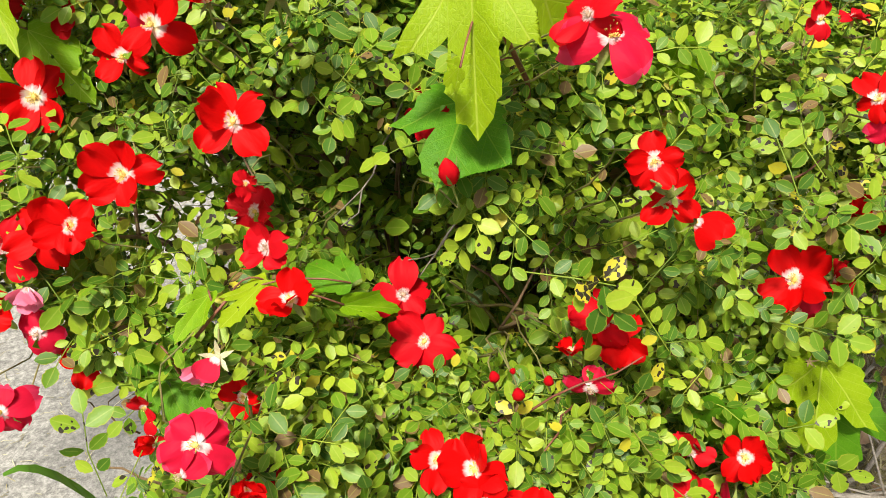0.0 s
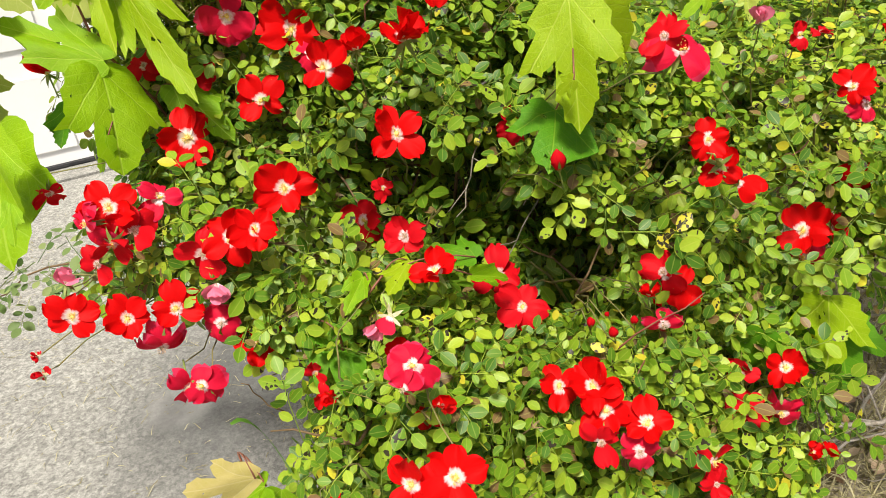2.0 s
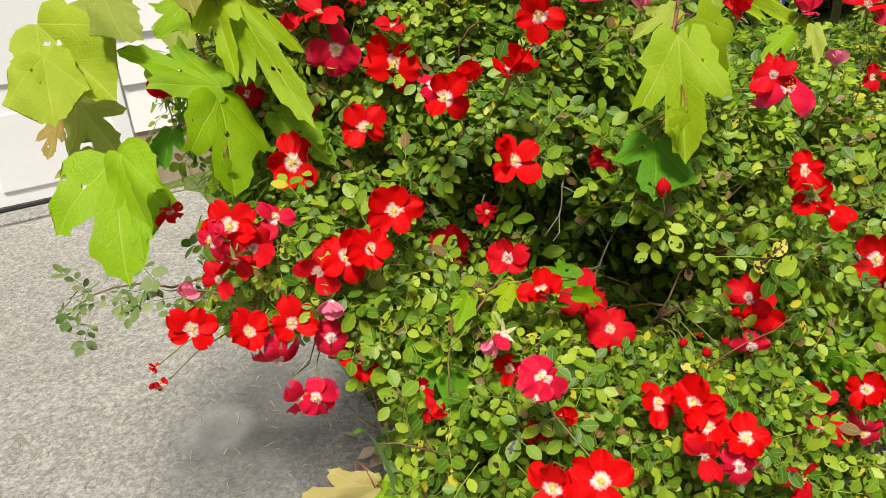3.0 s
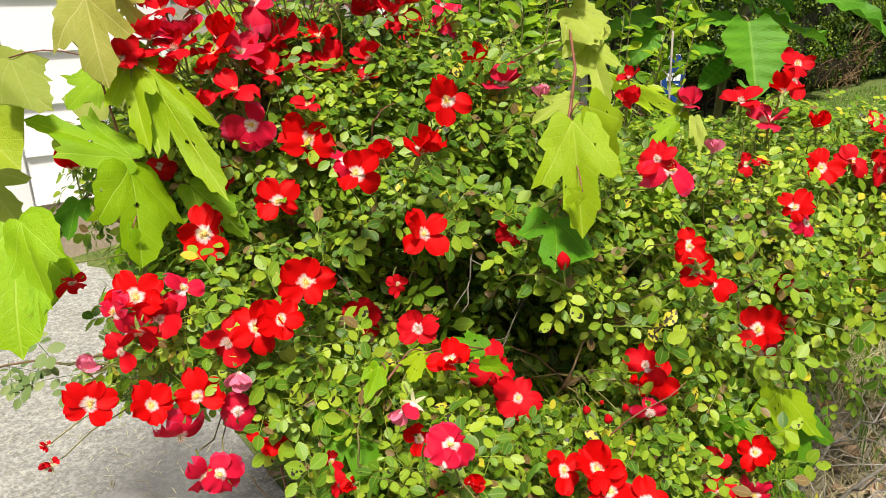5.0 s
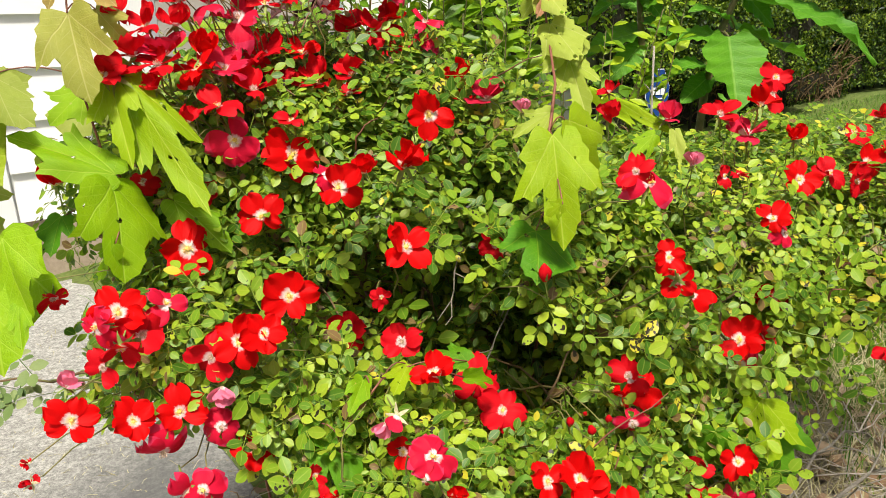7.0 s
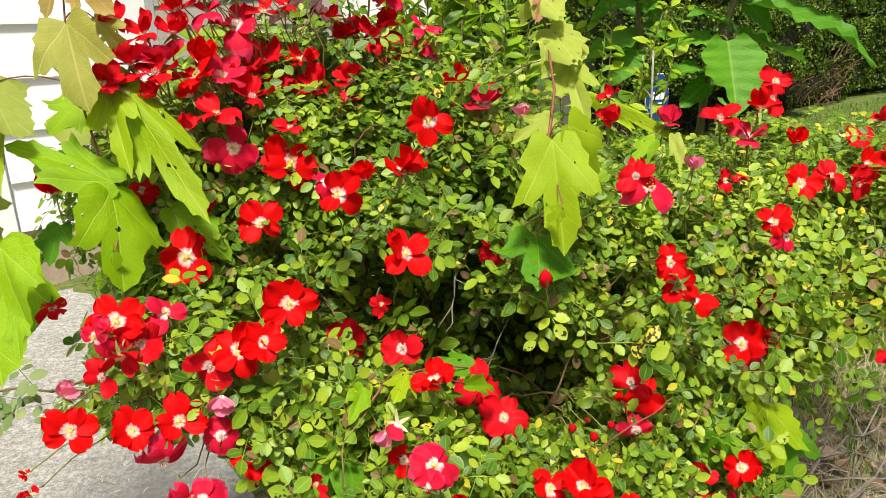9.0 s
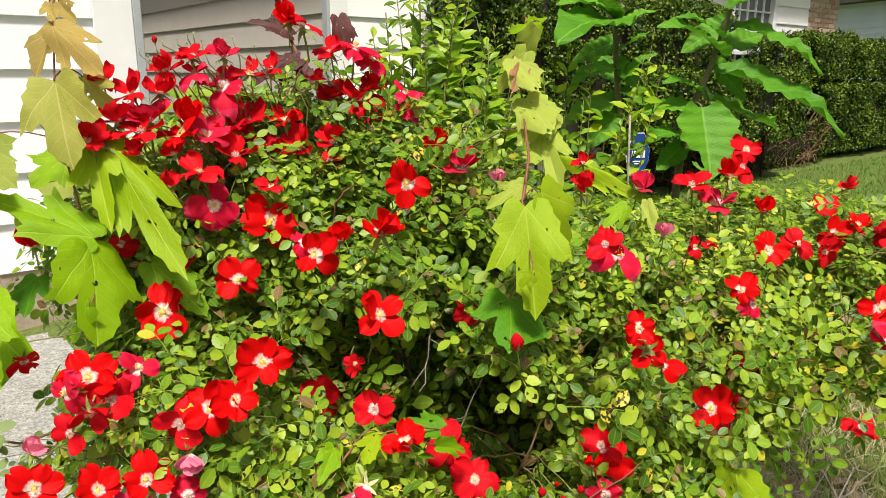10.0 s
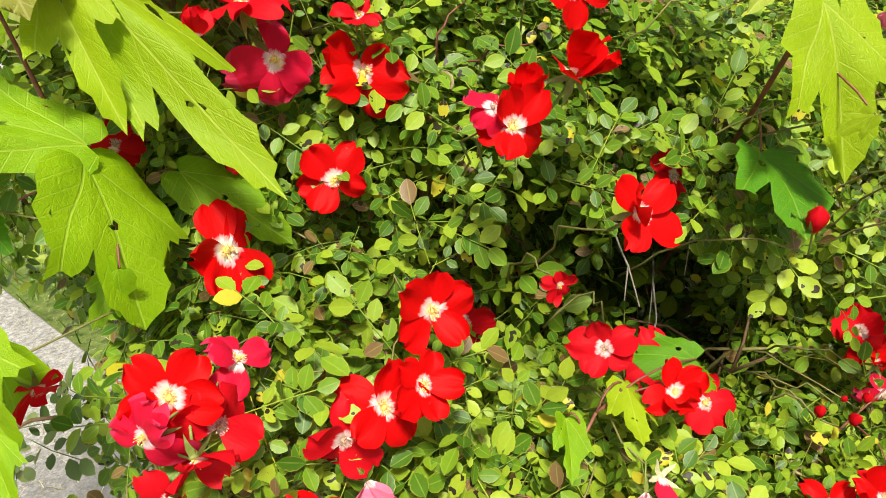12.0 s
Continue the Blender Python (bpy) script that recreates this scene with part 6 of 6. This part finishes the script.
def broad_plant(name, at, stem, leaves, label):
    thing = empty(name, at, label, "plant")
    root = Vector(at)
    pts = []
    for a, b in zip(stem, stem[1:]):
        pts += [Vector(a).lerp(Vector(b), k / 4) for k in range(4)]
    pts.append(Vector(stem[-1]))
    n = len(pts)
    v, f = tube([p - root for p in pts], [0.016 * (1 - 0.6 * i / n) for i in range(n)], 8)
    part("stem", mesh("stem", v, f, PLANT_STEM, True), None, thing)
    for base, tip, wide, shape, facing in leaves:
        way = Vector(tip) - Vector(base)
        y = way.normalized()
        x = y.cross(Vector(facing)).normalized()
        turn = Matrix((x, y, x.cross(y))).transposed()
        ob = part("leaf", BROAD[shape], None, thing)
        ob.matrix_basis = Matrix.LocRotScale(Vector(base) - root, turn.to_quaternion(), (way.length * wide, way.length, way.length))
        to = min(pts, key=lambda p: (p - Vector(base)).length)
        if (to - Vector(base)).length > 0.012:
            v, f = tube([p - root for p in bend(to, base, (0, 0, 0.01), 4)], 0.003, 5)
            part("leaf_stalk", mesh("leaf_stalk", v, f, PLANT_STEM, True), None, thing)
    return thing


broad_plant("broad_leaf_plant", (0.98, 1.78, 0.0), [(0.98, 1.78, 0.0), (0.975, 1.72, 0.8), (0.976, 1.700, 1.083), (1.005, 1.700, 1.258), (1.049, 1.700, 1.360), (1.121, 1.720, 1.546)], [
    ((0.982, 1.620, 1.253), (0.953, 1.500, 1.052), 1.55, 3, (-0.18, -0.75, 0.6)),
    ((1.081, 1.700, 1.357), (1.403, 1.500, 1.172), 0.62, 1, (-0.1, -0.35, 0.92)),
    ((1.132, 1.700, 1.491), (1.341, 1.550, 1.351), 0.62, 1, (-0.1, -0.35, 0.92)),
    ((1.087, 1.700, 1.411), (0.831, 1.650, 1.489), 1.00, 1, (-0.1, -0.35, 0.92)),
    ((1.006, 1.700, 1.250), (0.806, 1.700, 1.221), 0.90, 1, (-0.1, -0.35, 0.92)),
    ((1.091, 1.750, 1.272), (1.495, 1.900, 1.159), 0.80, 0, (-0.1, -0.35, 0.92)),
    ((1.135, 1.750, 1.515), (1.009, 1.800, 1.415), 1.00, 0, (-0.2, -0.75, 0.6)),
    ((1.096, 1.700, 1.544), (1.278, 1.600, 1.601), 1.00, 1, (-0.1, -0.35, 0.92)),
    ((0.971, 1.700, 1.163), (0.796, 1.620, 1.148), 0.90, 1, (-0.1, -0.35, 0.92)),
    ((0.983, 1.700, 1.133), (0.864, 1.650, 1.063), 1.00, 0, (-0.2, -0.75, 0.6)),
    ((1.017, 1.700, 1.301), (0.869, 1.660, 1.326), 0.90, 1, (-0.1, -0.35, 0.92)),
    ((1.078, 1.720, 1.386), (1.195, 1.700, 1.271), 1.00, 0, (-0.2, -0.75, 0.6)),
    ((1.083, 1.700, 1.461), (0.918, 1.700, 1.518), 0.90, 1, (-0.1, -0.35, 0.92)),
    ((1.131, 1.750, 1.438), (1.308, 1.800, 1.476), 0.90, 0, (-0.2, -0.75, 0.6)),
    ((1.032, 1.750, 1.202), (1.163, 1.700, 1.137), 0.80, 1, (-0.1, -0.35, 0.92)),
], "tall plant with long puckered green leaves on a stout stem")
broad_plant("broad_leaf_plant", (0.82, 1.95, 0.0), [(0.82, 1.95, 0.0), (0.815, 1.85, 0.8), (0.809, 1.800, 1.207), (0.787, 1.800, 1.365), (0.767, 1.800, 1.549)], [
    ((0.773, 1.800, 1.499), (0.496, 1.600, 1.433), 1.10, 1, (-0.1, -0.35, 0.92)),
    ((0.787, 1.800, 1.365), (0.609, 1.750, 1.317), 0.90, 1, (-0.1, -0.35, 0.92)),
    ((0.807, 1.850, 1.452), (0.678, 1.900, 1.385), 0.90, 0, (-0.2, -0.75, 0.6)),
    ((0.781, 1.800, 1.416), (0.843, 1.700, 1.477), 0.90, 0, (-0.1, -0.35, 0.92)),
    ((0.793, 1.800, 1.313), (0.896, 1.750, 1.414), 0.80, 1, (-0.1, -0.35, 0.92)),
    ((0.812, 1.820, 1.260), (0.615, 1.800, 1.197), 1.00, 1, (-0.1, -0.35, 0.92)),
    ((0.772, 1.800, 1.516), (0.635, 1.700, 1.569), 0.90, 1, (-0.1, -0.35, 0.92)),
    ((0.846, 1.900, 1.329), (0.786, 2.000, 1.423), 1.00, 0, (-0.2, -0.75, 0.6)),
    ((0.800, 1.800, 1.296), (0.923, 1.750, 1.215), 1.00, 1, (-0.1, -0.35, 0.92)),
    ((0.804, 1.800, 1.229), (0.689, 1.780, 1.121), 1.00, 0, (-0.2, -0.75, 0.6)),
    ((0.775, 1.800, 1.483), (0.879, 1.750, 1.537), 1.00, 1, (-0.1, -0.35, 0.92)),
    ((0.774, 1.800, 1.516), (0.552, 1.750, 1.549), 0.90, 1, (-0.1, -0.35, 0.92)),
    ((0.786, 1.800, 1.391), (0.869, 1.780, 1.295), 1.00, 0, (-0.2, -0.75, 0.6)),
    ((0.825, 1.850, 1.277), (0.711, 1.900, 1.233), 0.90, 0, (-0.2, -0.75, 0.6)),
], "tall plant with long green leaves on a brown stem")

# purple-leaved sapling
purple = empty("purple_sapling", (-0.15, 1.2, 0.0), "thin sapling with dark purple leaves", "sapling")
root = purple.location
line = [(-0.15, 1.2, 0.0), (-0.19, 1.12, 0.8), (-0.203, 1.131, 1.224), (-0.228, 1.184, 1.38), (-0.262, 1.22, 1.47)]
pts = [Vector(a).lerp(Vector(b), k / 4) for a, b in zip(line, line[1:]) for k in range(4)] + [Vector(line[-1])]
v, f = tube([p - root for p in pts], [0.0055 * (1 - 0.5 * i / 17) for i in range(17)], 6)
part("stem", mesh("stem", v, f, RED_STALK, True), None, purple)
PURPLE = [maple_mesh(90 + i, PURPLE_LEAF, 0.25, 0.2) for i in range(2)] + [broad_mesh(9, 0.3, 0.26)]
PURPLE[2].materials.clear()
PURPLE[2].materials.append(PURPLE_LEAF)
for i, (base, tip, w) in enumerate((((-0.228, 1.180, 1.375), (-0.306, 1.165, 1.350), 0.6), ((-0.226, 1.178, 1.372), (-0.264, 1.141, 1.318), 0.6), ((-0.224, 1.175, 1.365), (-0.200, 1.128, 1.315), 0.6), ((-0.215, 1.16, 1.335), (-0.262, 1.12, 1.300), 0.55), ((-0.209, 1.15, 1.285), (-0.165, 1.105, 1.262), 0.6), ((-0.205, 1.14, 1.26), (-0.245, 1.105, 1.245), 0.55), ((-0.24, 1.20, 1.42), (-0.305, 1.19, 1.455), 0.55), ((-0.15, 1.175, 1.455), (-0.135, 1.15, 1.395), 0.6), ((-0.262, 1.22, 1.47), (-0.285, 1.20, 1.52), 0.55))):
    way = Vector(tip) - Vector(base)
    y = way.normalized()
    x = y.cross(Vector((0.1, -0.6, 0.8))).normalized()
    ob = part("leaf", PURPLE[i % 3], None, purple)
    s = way.length * 1.15
    ob.matrix_basis = Matrix.LocRotScale(Vector(base) - root, Matrix((x, y, x.cross(y))).transposed().to_quaternion(), (s * w, s, s))

# ---- trailing rose shoot over the driveway ----
r = random.Random(51)
shoot = empty("trailing_shoot", (-0.36, 0.92, 0.66), "arching rose shoot with small grey-green leaves over the driveway", "rose shoot")
pts = bend((-0.36, 0.92, 0.66), (-1.08, 1.18, 0.58), (0, 0, 0.08), 12, 0.006, r)
v, f = tube([p - shoot.location for p in pts], [0.004 - 0.0002 * i for i in range(13)], 5)
part("cane", mesh("cane", v, f, CANE, True), None, shoot)
DULL = [mesh("compound_leaf", vv, ff, WEED_LEAF, True) for vv, ff, ee in LEAVES[:2]]
for i in range(28):
    p = pts[4 + (i * 8) // 28]
    ob = part("compound_leaf", DULL[i % 2], None, shoot)
    q = p + Vector((r.gauss(0, 0.02), r.gauss(0, 0.02), r.gauss(0, 0.02)))
    s = 0.9 + 0.5 * r.random()
    ob.matrix_basis = Matrix.LocRotScale(q - shoot.location, frame_of((r.gauss(0, 0.5), -0.4 + r.gauss(0, 0.4), 0.8), (r.gauss(0, 1), r.gauss(0, 1), r.gauss(-0.3, 0.5))).to_quaternion(), (s, s, s))

# ---- yard sign on its stake ----
SIGN_AT = Vector((2.585, 4.732, 0.0))
sign = empty("yard_sign", SIGN_AT, "blue octagonal yard sign with white marks on a stake", "sign")
v, f = tube([(0, 0.012, -0.1), (0, 0.012, 0.716)], 0.008, 6)
part("stake", mesh("stake", v, f, GREY_TRIM), None, sign)


def plate(name, half, thick, front, mat, z, corner=0.42):
    c = half * corner
    ring = [(-half, c), (-c, half * 1.75), (c, half * 1.75), (half, c), (half, -c), (c * 0.9, -half * 1.95), (-c * 0.9, -half * 1.95), (-half, -c)]
    bm = bmesh.new()
    vs = [bm.verts.new((x, front, z + y)) for x, y in ring]
    face = bm.faces.new(vs)
    made = bmesh.ops.extrude_face_region(bm, geom=[face])["geom"]
    for q in made:
        if isinstance(q, bmesh.types.BMVert):
            q.co.y += thick
    bmesh.ops.recalc_face_normals(bm, faces=bm.faces[:])
    return part(name, bm, mat, sign)


plate("rim", 0.0995, 0.006, -0.002, SIGN_WHITE, 0.716)
plate("panel", 0.096, 0.004, -0.0065, SIGN_BLUE, 0.716)
for x0, x1, z0, z1 in ((-0.058, -0.024, -0.022, 0.034), (-0.017, 0.017, -0.022, 0.034), (0.024, 0.058, -0.022, 0.034), (-0.045, 0.045, -0.055, -0.046), (-0.033, 0.033, -0.072, -0.065)):
    part("white_mark", box(bmesh.new(), (x0, -0.0105, 0.716 + z0), (x1, -0.0068, 0.716 + z1)), SIGN_WHITE, sign)


# ---- dry grass, dead branches and litter under the rose ----
r = random.Random(61)
specs = []
for _ in range(26000):
    x, y = 0.25 + 2.75 * r.random() ** 1.8, r.uniform(-0.3, 2.4)
    if x < 0.4 and y < 0.9 and r.random() < 0.5:
        continue
    if ((x - 1.1) / 1.7) ** 2 + ((y - 1.0) / 1.3) ** 2 + 0.5 * noise.noise(Vector((x * 2, y * 2, 7))) + 0.3 * r.random() > 1.0:
        continue
    a, l = r.random() * 6.28, 0.05 + 0.13 * r.random()
    specs.append(((x, y, rise(x, y) - 0.02), (x + math.cos(a) * l, y + math.sin(a) * l, 0.01 + l * r.uniform(0.0, 0.6)), 0.0035))
tagged(blades("dry_grass", specs, STRAW), "matted straw-coloured dry grass under the bush", "dry grass")
specs = []
for _ in range(6500):
    x, y = r.uniform(0.5, 3.2), r.uniform(-0.1, 2.8)
    if noise.noise(Vector((x * 1.7, y * 1.7, 3))) < 0.12 - 0.12 * max(0, x - 1.0):
        continue
    a, l = r.random() * 6.28, 0.04 + 0.09 * r.random()
    specs.append(((x, y, -0.02), (x + math.cos(a) * l * 0.6, y + math.sin(a) * l * 0.6, l), 0.004))
for _ in range(420):
    g = GARAGE @ Vector((r.gauss(0.85, 0.28), r.uniform(-1.5, -0.02), 0))
    if (GARAGE.inverted() @ g).x < DRIVE_EDGE - 0.02:
        continue
    a, l = r.random() * 6.28, 0.05 + 0.12 * r.random()
    z = rise(g.x, g.y)
    specs.append(((g.x, g.y, z - 0.02), (g.x + math.cos(a) * l, g.y + math.sin(a) * l, z + l * 0.8), 0.005))
tagged(blades("grass_tufts", specs, GRASS), "tufts of green grass beside the driveway and bush", "grass")
specs = []
for _ in range(80000):
    x, y = r.uniform(2.5, 13.5), r.uniform(2.0, 13.0)
    w = WING.inverted() @ Vector((x, y, 0))
    if w.y > -0.9 and w.x < 12.5 or x > 13.8:
        continue
    a, l = r.random() * 6.28, 0.045 + 0.05 * r.random()
    specs.append(((x, y, -0.02), (x + math.cos(a) * l * 0.5, y + math.sin(a) * l * 0.6, l * 0.36), 0.005))
tagged(blades("lawn_grass", specs, GRASS), "mown green lawn before the house", "lawn")

# scattered straw clippings on the driveway
specs = []
for _ in range(2200):
    x, y = r.uniform(-2.2, -0.45), r.uniform(0.5, 3.0)
    a, l = r.random() * 6.28, 0.012 + 0.05 * r.random() ** 2
    specs.append(((x, y, 0.005), (x + math.cos(a) * l, y + math.sin(a) * l, 0.007), 0.0019))
tagged(blades("clippings", specs, STRAW), "dry grass clippings scattered on the concrete", "clippings")

for k, (a, b, thick) in enumerate((((0.55, 0.75, 0.02), (1.25, 0.55, 0.22), 0.007), ((0.80, 0.85, 0.02), (1.10, 0.50, 0.34), 0.006), ((0.60, 0.50, 0.02), (1.5, 0.85, 0.12), 0.008), ((1.0, 0.95, 0.02), (0.62, 0.48, 0.30), 0.005), ((1.2, 0.7, 0.01), (1.9, 1.1, 0.1), 0.007), ((0.5, 0.7, 0.3), (0.9, 0.55, 0.62), 0.005), ((0.91, 0.84, 0.02), (1.33, 1.02, 0.08), 0.005), ((0.76, 0.96, 0.02), (1.34, 1.23, 0.20), 0.006), ((0.66, 0.68, 0.02), (1.37, 0.41, 0.09), 0.006), ((0.61, 0.87, 0.02), (1.17, 0.81, 0.27), 0.004), ((0.60, 1.04, 0.02), (1.03, 1.11, 0.30), 0.007), ((0.63, 0.67, 0.02), (1.12, 0.46, 0.22), 0.004), ((1.07, 0.39, 0.02), (1.76, 0.14, 0.17), 0.005))):
    thing = empty("dead_branch", a, "bare grey dead branch lying in dry grass", "branch", "dead branches")
    root = Vector(a)
    pts = bend(a, b, (0, 0, 0.05), 8, 0.015, r)
    v, f = tube([p - root for p in pts], [thick * (1 - 0.08 * i) for i in range(9)], 6)
    part("limb", mesh("limb", v, f, DEAD_WOOD, True), None, thing)
    for i in range(2, 9):
        for _ in range(2):
            tip = pts[i] + Vector((r.gauss(0.05, 0.14), r.gauss(0, 0.14), r.gauss(0.02, 0.07)))
            tip.z = max(tip.z, 0.005)
            side = bend(pts[i], tip, (0, 0, 0.015), 5, 0.006, r)
            v, f = tube([p - root for p in side], [thick * 0.4, thick * 0.36, thick * 0.3, thick * 0.25, thick * 0.2, thick * 0.12], 4)
            part("twig", mesh("twig", v, f, DEAD_WOOD, True), None, thing)

for k in range(12):
    a = Vector((r.uniform(0.52, 1.15), r.uniform(0.45, 0.95), 0.0))
    lean = r.uniform(-0.6, 0.9)
    b = a + Vector((0.34 * math.cos(lean), 0.34 * math.sin(lean) - 0.12, r.uniform(0.10, 0.46)))
    thing = empty("dead_branch", a, "thin pale dead branch tangled in dry grass", "branch", "dead branches")
    pts = bend(a, b, (0, 0, 0.05), 8, 0.005, r)
    v, f = tube([p - a for p in pts], [0.0042 * (1 - 0.08 * i) for i in range(9)], 5)
    part("limb", mesh("limb", v, f, DEAD_WOOD, True), None, thing)
    for i in range(2, 9):
        for _ in range(3):
            tip = pts[i] + Vector((r.gauss(0.02, 0.10), r.gauss(0, 0.10), r.gauss(0.03, 0.06)))
            tip.z = max(tip.z, 0.01)
            v, f = tube([p - a for p in bend(pts[i], tip, (0, 0, 0.015), 5, 0.002, r)], [0.0019, 0.0017, 0.0015, 0.0013, 0.0011, 0.0007], 4)
            part("twig", mesh("twig", v, f, DEAD_WOOD, True), None, thing)

# a bare grey twig standing behind the rose
twig = empty("dead_branch", (0.700, 1.500, 0.0), "bare grey upright dead twig behind the rose", "branch", "dead branches")
pts = bend((0, 0, 0), (-0.023, 0.000, 1.240), (0.01, 0, 0), 10, 0.003, r)
v, f = tube(pts, [0.006 - 0.0003 * i for i in range(11)], 6)
part("limb", mesh("limb", v, f, DEAD_WOOD, True), None, twig)
for i, q in ((8, (0.03, 0.0, 0.035)), (9, (-0.02, 0.01, 0.03)), (7, (0.025, 0.01, 0.02))):
    v, f = tube(bend(pts[i], pts[i] + Vector(q), (0.004, 0, 0), 4), [0.003, 0.0026, 0.002, 0.0016, 0.001], 5)
    part("twig", mesh("twig", v, f, DEAD_WOOD, True), None, twig)

# fallen leaves
r = random.Random(71)
tv = [(0, 0, 0), (0.3, 0.3, 0.1), (0.33, 0.6, 0.12), (0, 1, 0.02), (-0.33, 0.6, 0.1), (-0.3, 0.3, 0.14), (0, 0.5, 0)]
tf = [(6, 0, 1), (6, 1, 2), (6, 2, 3), (6, 3, 4), (6, 4, 5), (6, 5, 0)]
spots = []
for _ in range(420):
    x, y = r.uniform(-0.48, 1.6), r.gauss(0.95, 0.36)
    spots.append((frame_of((r.gauss(0, 0.4), r.gauss(0, 0.4), 1), (r.gauss(0, 1), r.gauss(0, 1), 0)), (x, y, 0.006 + 0.02 * r.random()), 0.035 + 0.045 * r.random()))
v, f = spread(tv, tf, spots)
tagged(part("fallen_leaves", mesh("fallen_leaves", v, f, DEAD_LEAF), None, None, "", "stuff"), "curled brown fallen leaves under the rose", "fallen leaves")
ring = []
for k in range(48):
    a = 2 * math.pi * k / 48
    q = 1 + 0.14 * noise.noise(Vector((math.cos(a) * 2, math.sin(a) * 2, 4))) + 0.05 * noise.noise(Vector((math.cos(a) * 7, math.sin(a) * 7, 1)))
    ring.append((max(0.58 + 1.22 * q * math.cos(a), -0.50 + 0.03 * math.sin(9 * a)), 0.95 + 0.95 * q * math.sin(a)))
v = [(x, y, -0.06) for x, y in ring] + [(0.58 + (x - 0.58) * 0.95, 0.95 + (y - 0.95) * 0.95, -0.004) for x, y in ring]
f = [(k, (k + 1) % 48, 48 + (k + 1) % 48, 48 + k) for k in range(48)] + [tuple(48 + k for k in range(48))]
bed = part("flower_bed", mesh("flower_bed", v, f, SOIL), None)
tagged(bed, "bare brown soil bed under the rose", "flower bed", kind="structure")

# leaves last, none across the face of a bloom
spots = rose_leaf_spots(16500, 31)
# leaves deep inside, in the bush's own shade
r = random.Random(32)
while len(spots) < 19000:
    p = Vector((r.uniform(-0.6, 1.3), r.uniform(0.4, 1.45), r.uniform(0.12, 1.15)))
    if 0.10 < depth_in(p) and not in_gap(p) and not underside(p) and (p.y > 0.78 or p.z < 0.7):
        spots.append((frame_of((r.gauss(0, 0.6), -0.4 + r.gauss(0, 0.5), 0.7), (r.gauss(0, 1), r.gauss(0, 1), r.gauss(0, 0.5))), p, 0.9 + 0.5 * r.random()))
near = [s for s in spots if s[1].y < 0.66 and 0.7 < s[1].z < 1.1 and -0.5 < s[1].x < 0.35][:300]
chosen = {id(s) for s in near}
for i, (turn, at, size) in enumerate(near):
    ob = part("compound_leaf", LEAF_MESH[i % 5], None, rose)
    ob.matrix_basis = Matrix.LocRotScale(at - ROSE_BASE, turn.to_quaternion(), (size, size, size))
rest = [s for s in spots if id(s) not in chosen]
verts, faces, edges = [], [], []
for fine, shapes in ((True, LEAVES), (False, PLAIN)):      # toothed leaflets on the near side
    these = [s for s in rest if (s[1].y < 0.72 and depth_in(s[1]) < 0.06) == fine]
    for k in range(5):
        v, f = spread(shapes[k][0], shapes[k][1], [(t, Vector(p) - ROSE_BASE, s) for t, p, s in these[k::5]])
        o = len(verts)
        edges += shapes[k][2] * len(these[k::5])
        verts += v
        faces += [tuple(o + q for q in fc) for fc in f]
part("foliage", mesh("foliage", verts, faces, ROSE_LEAF, True, edges), None, rose, "small glossy green rose leaves", "stuff")
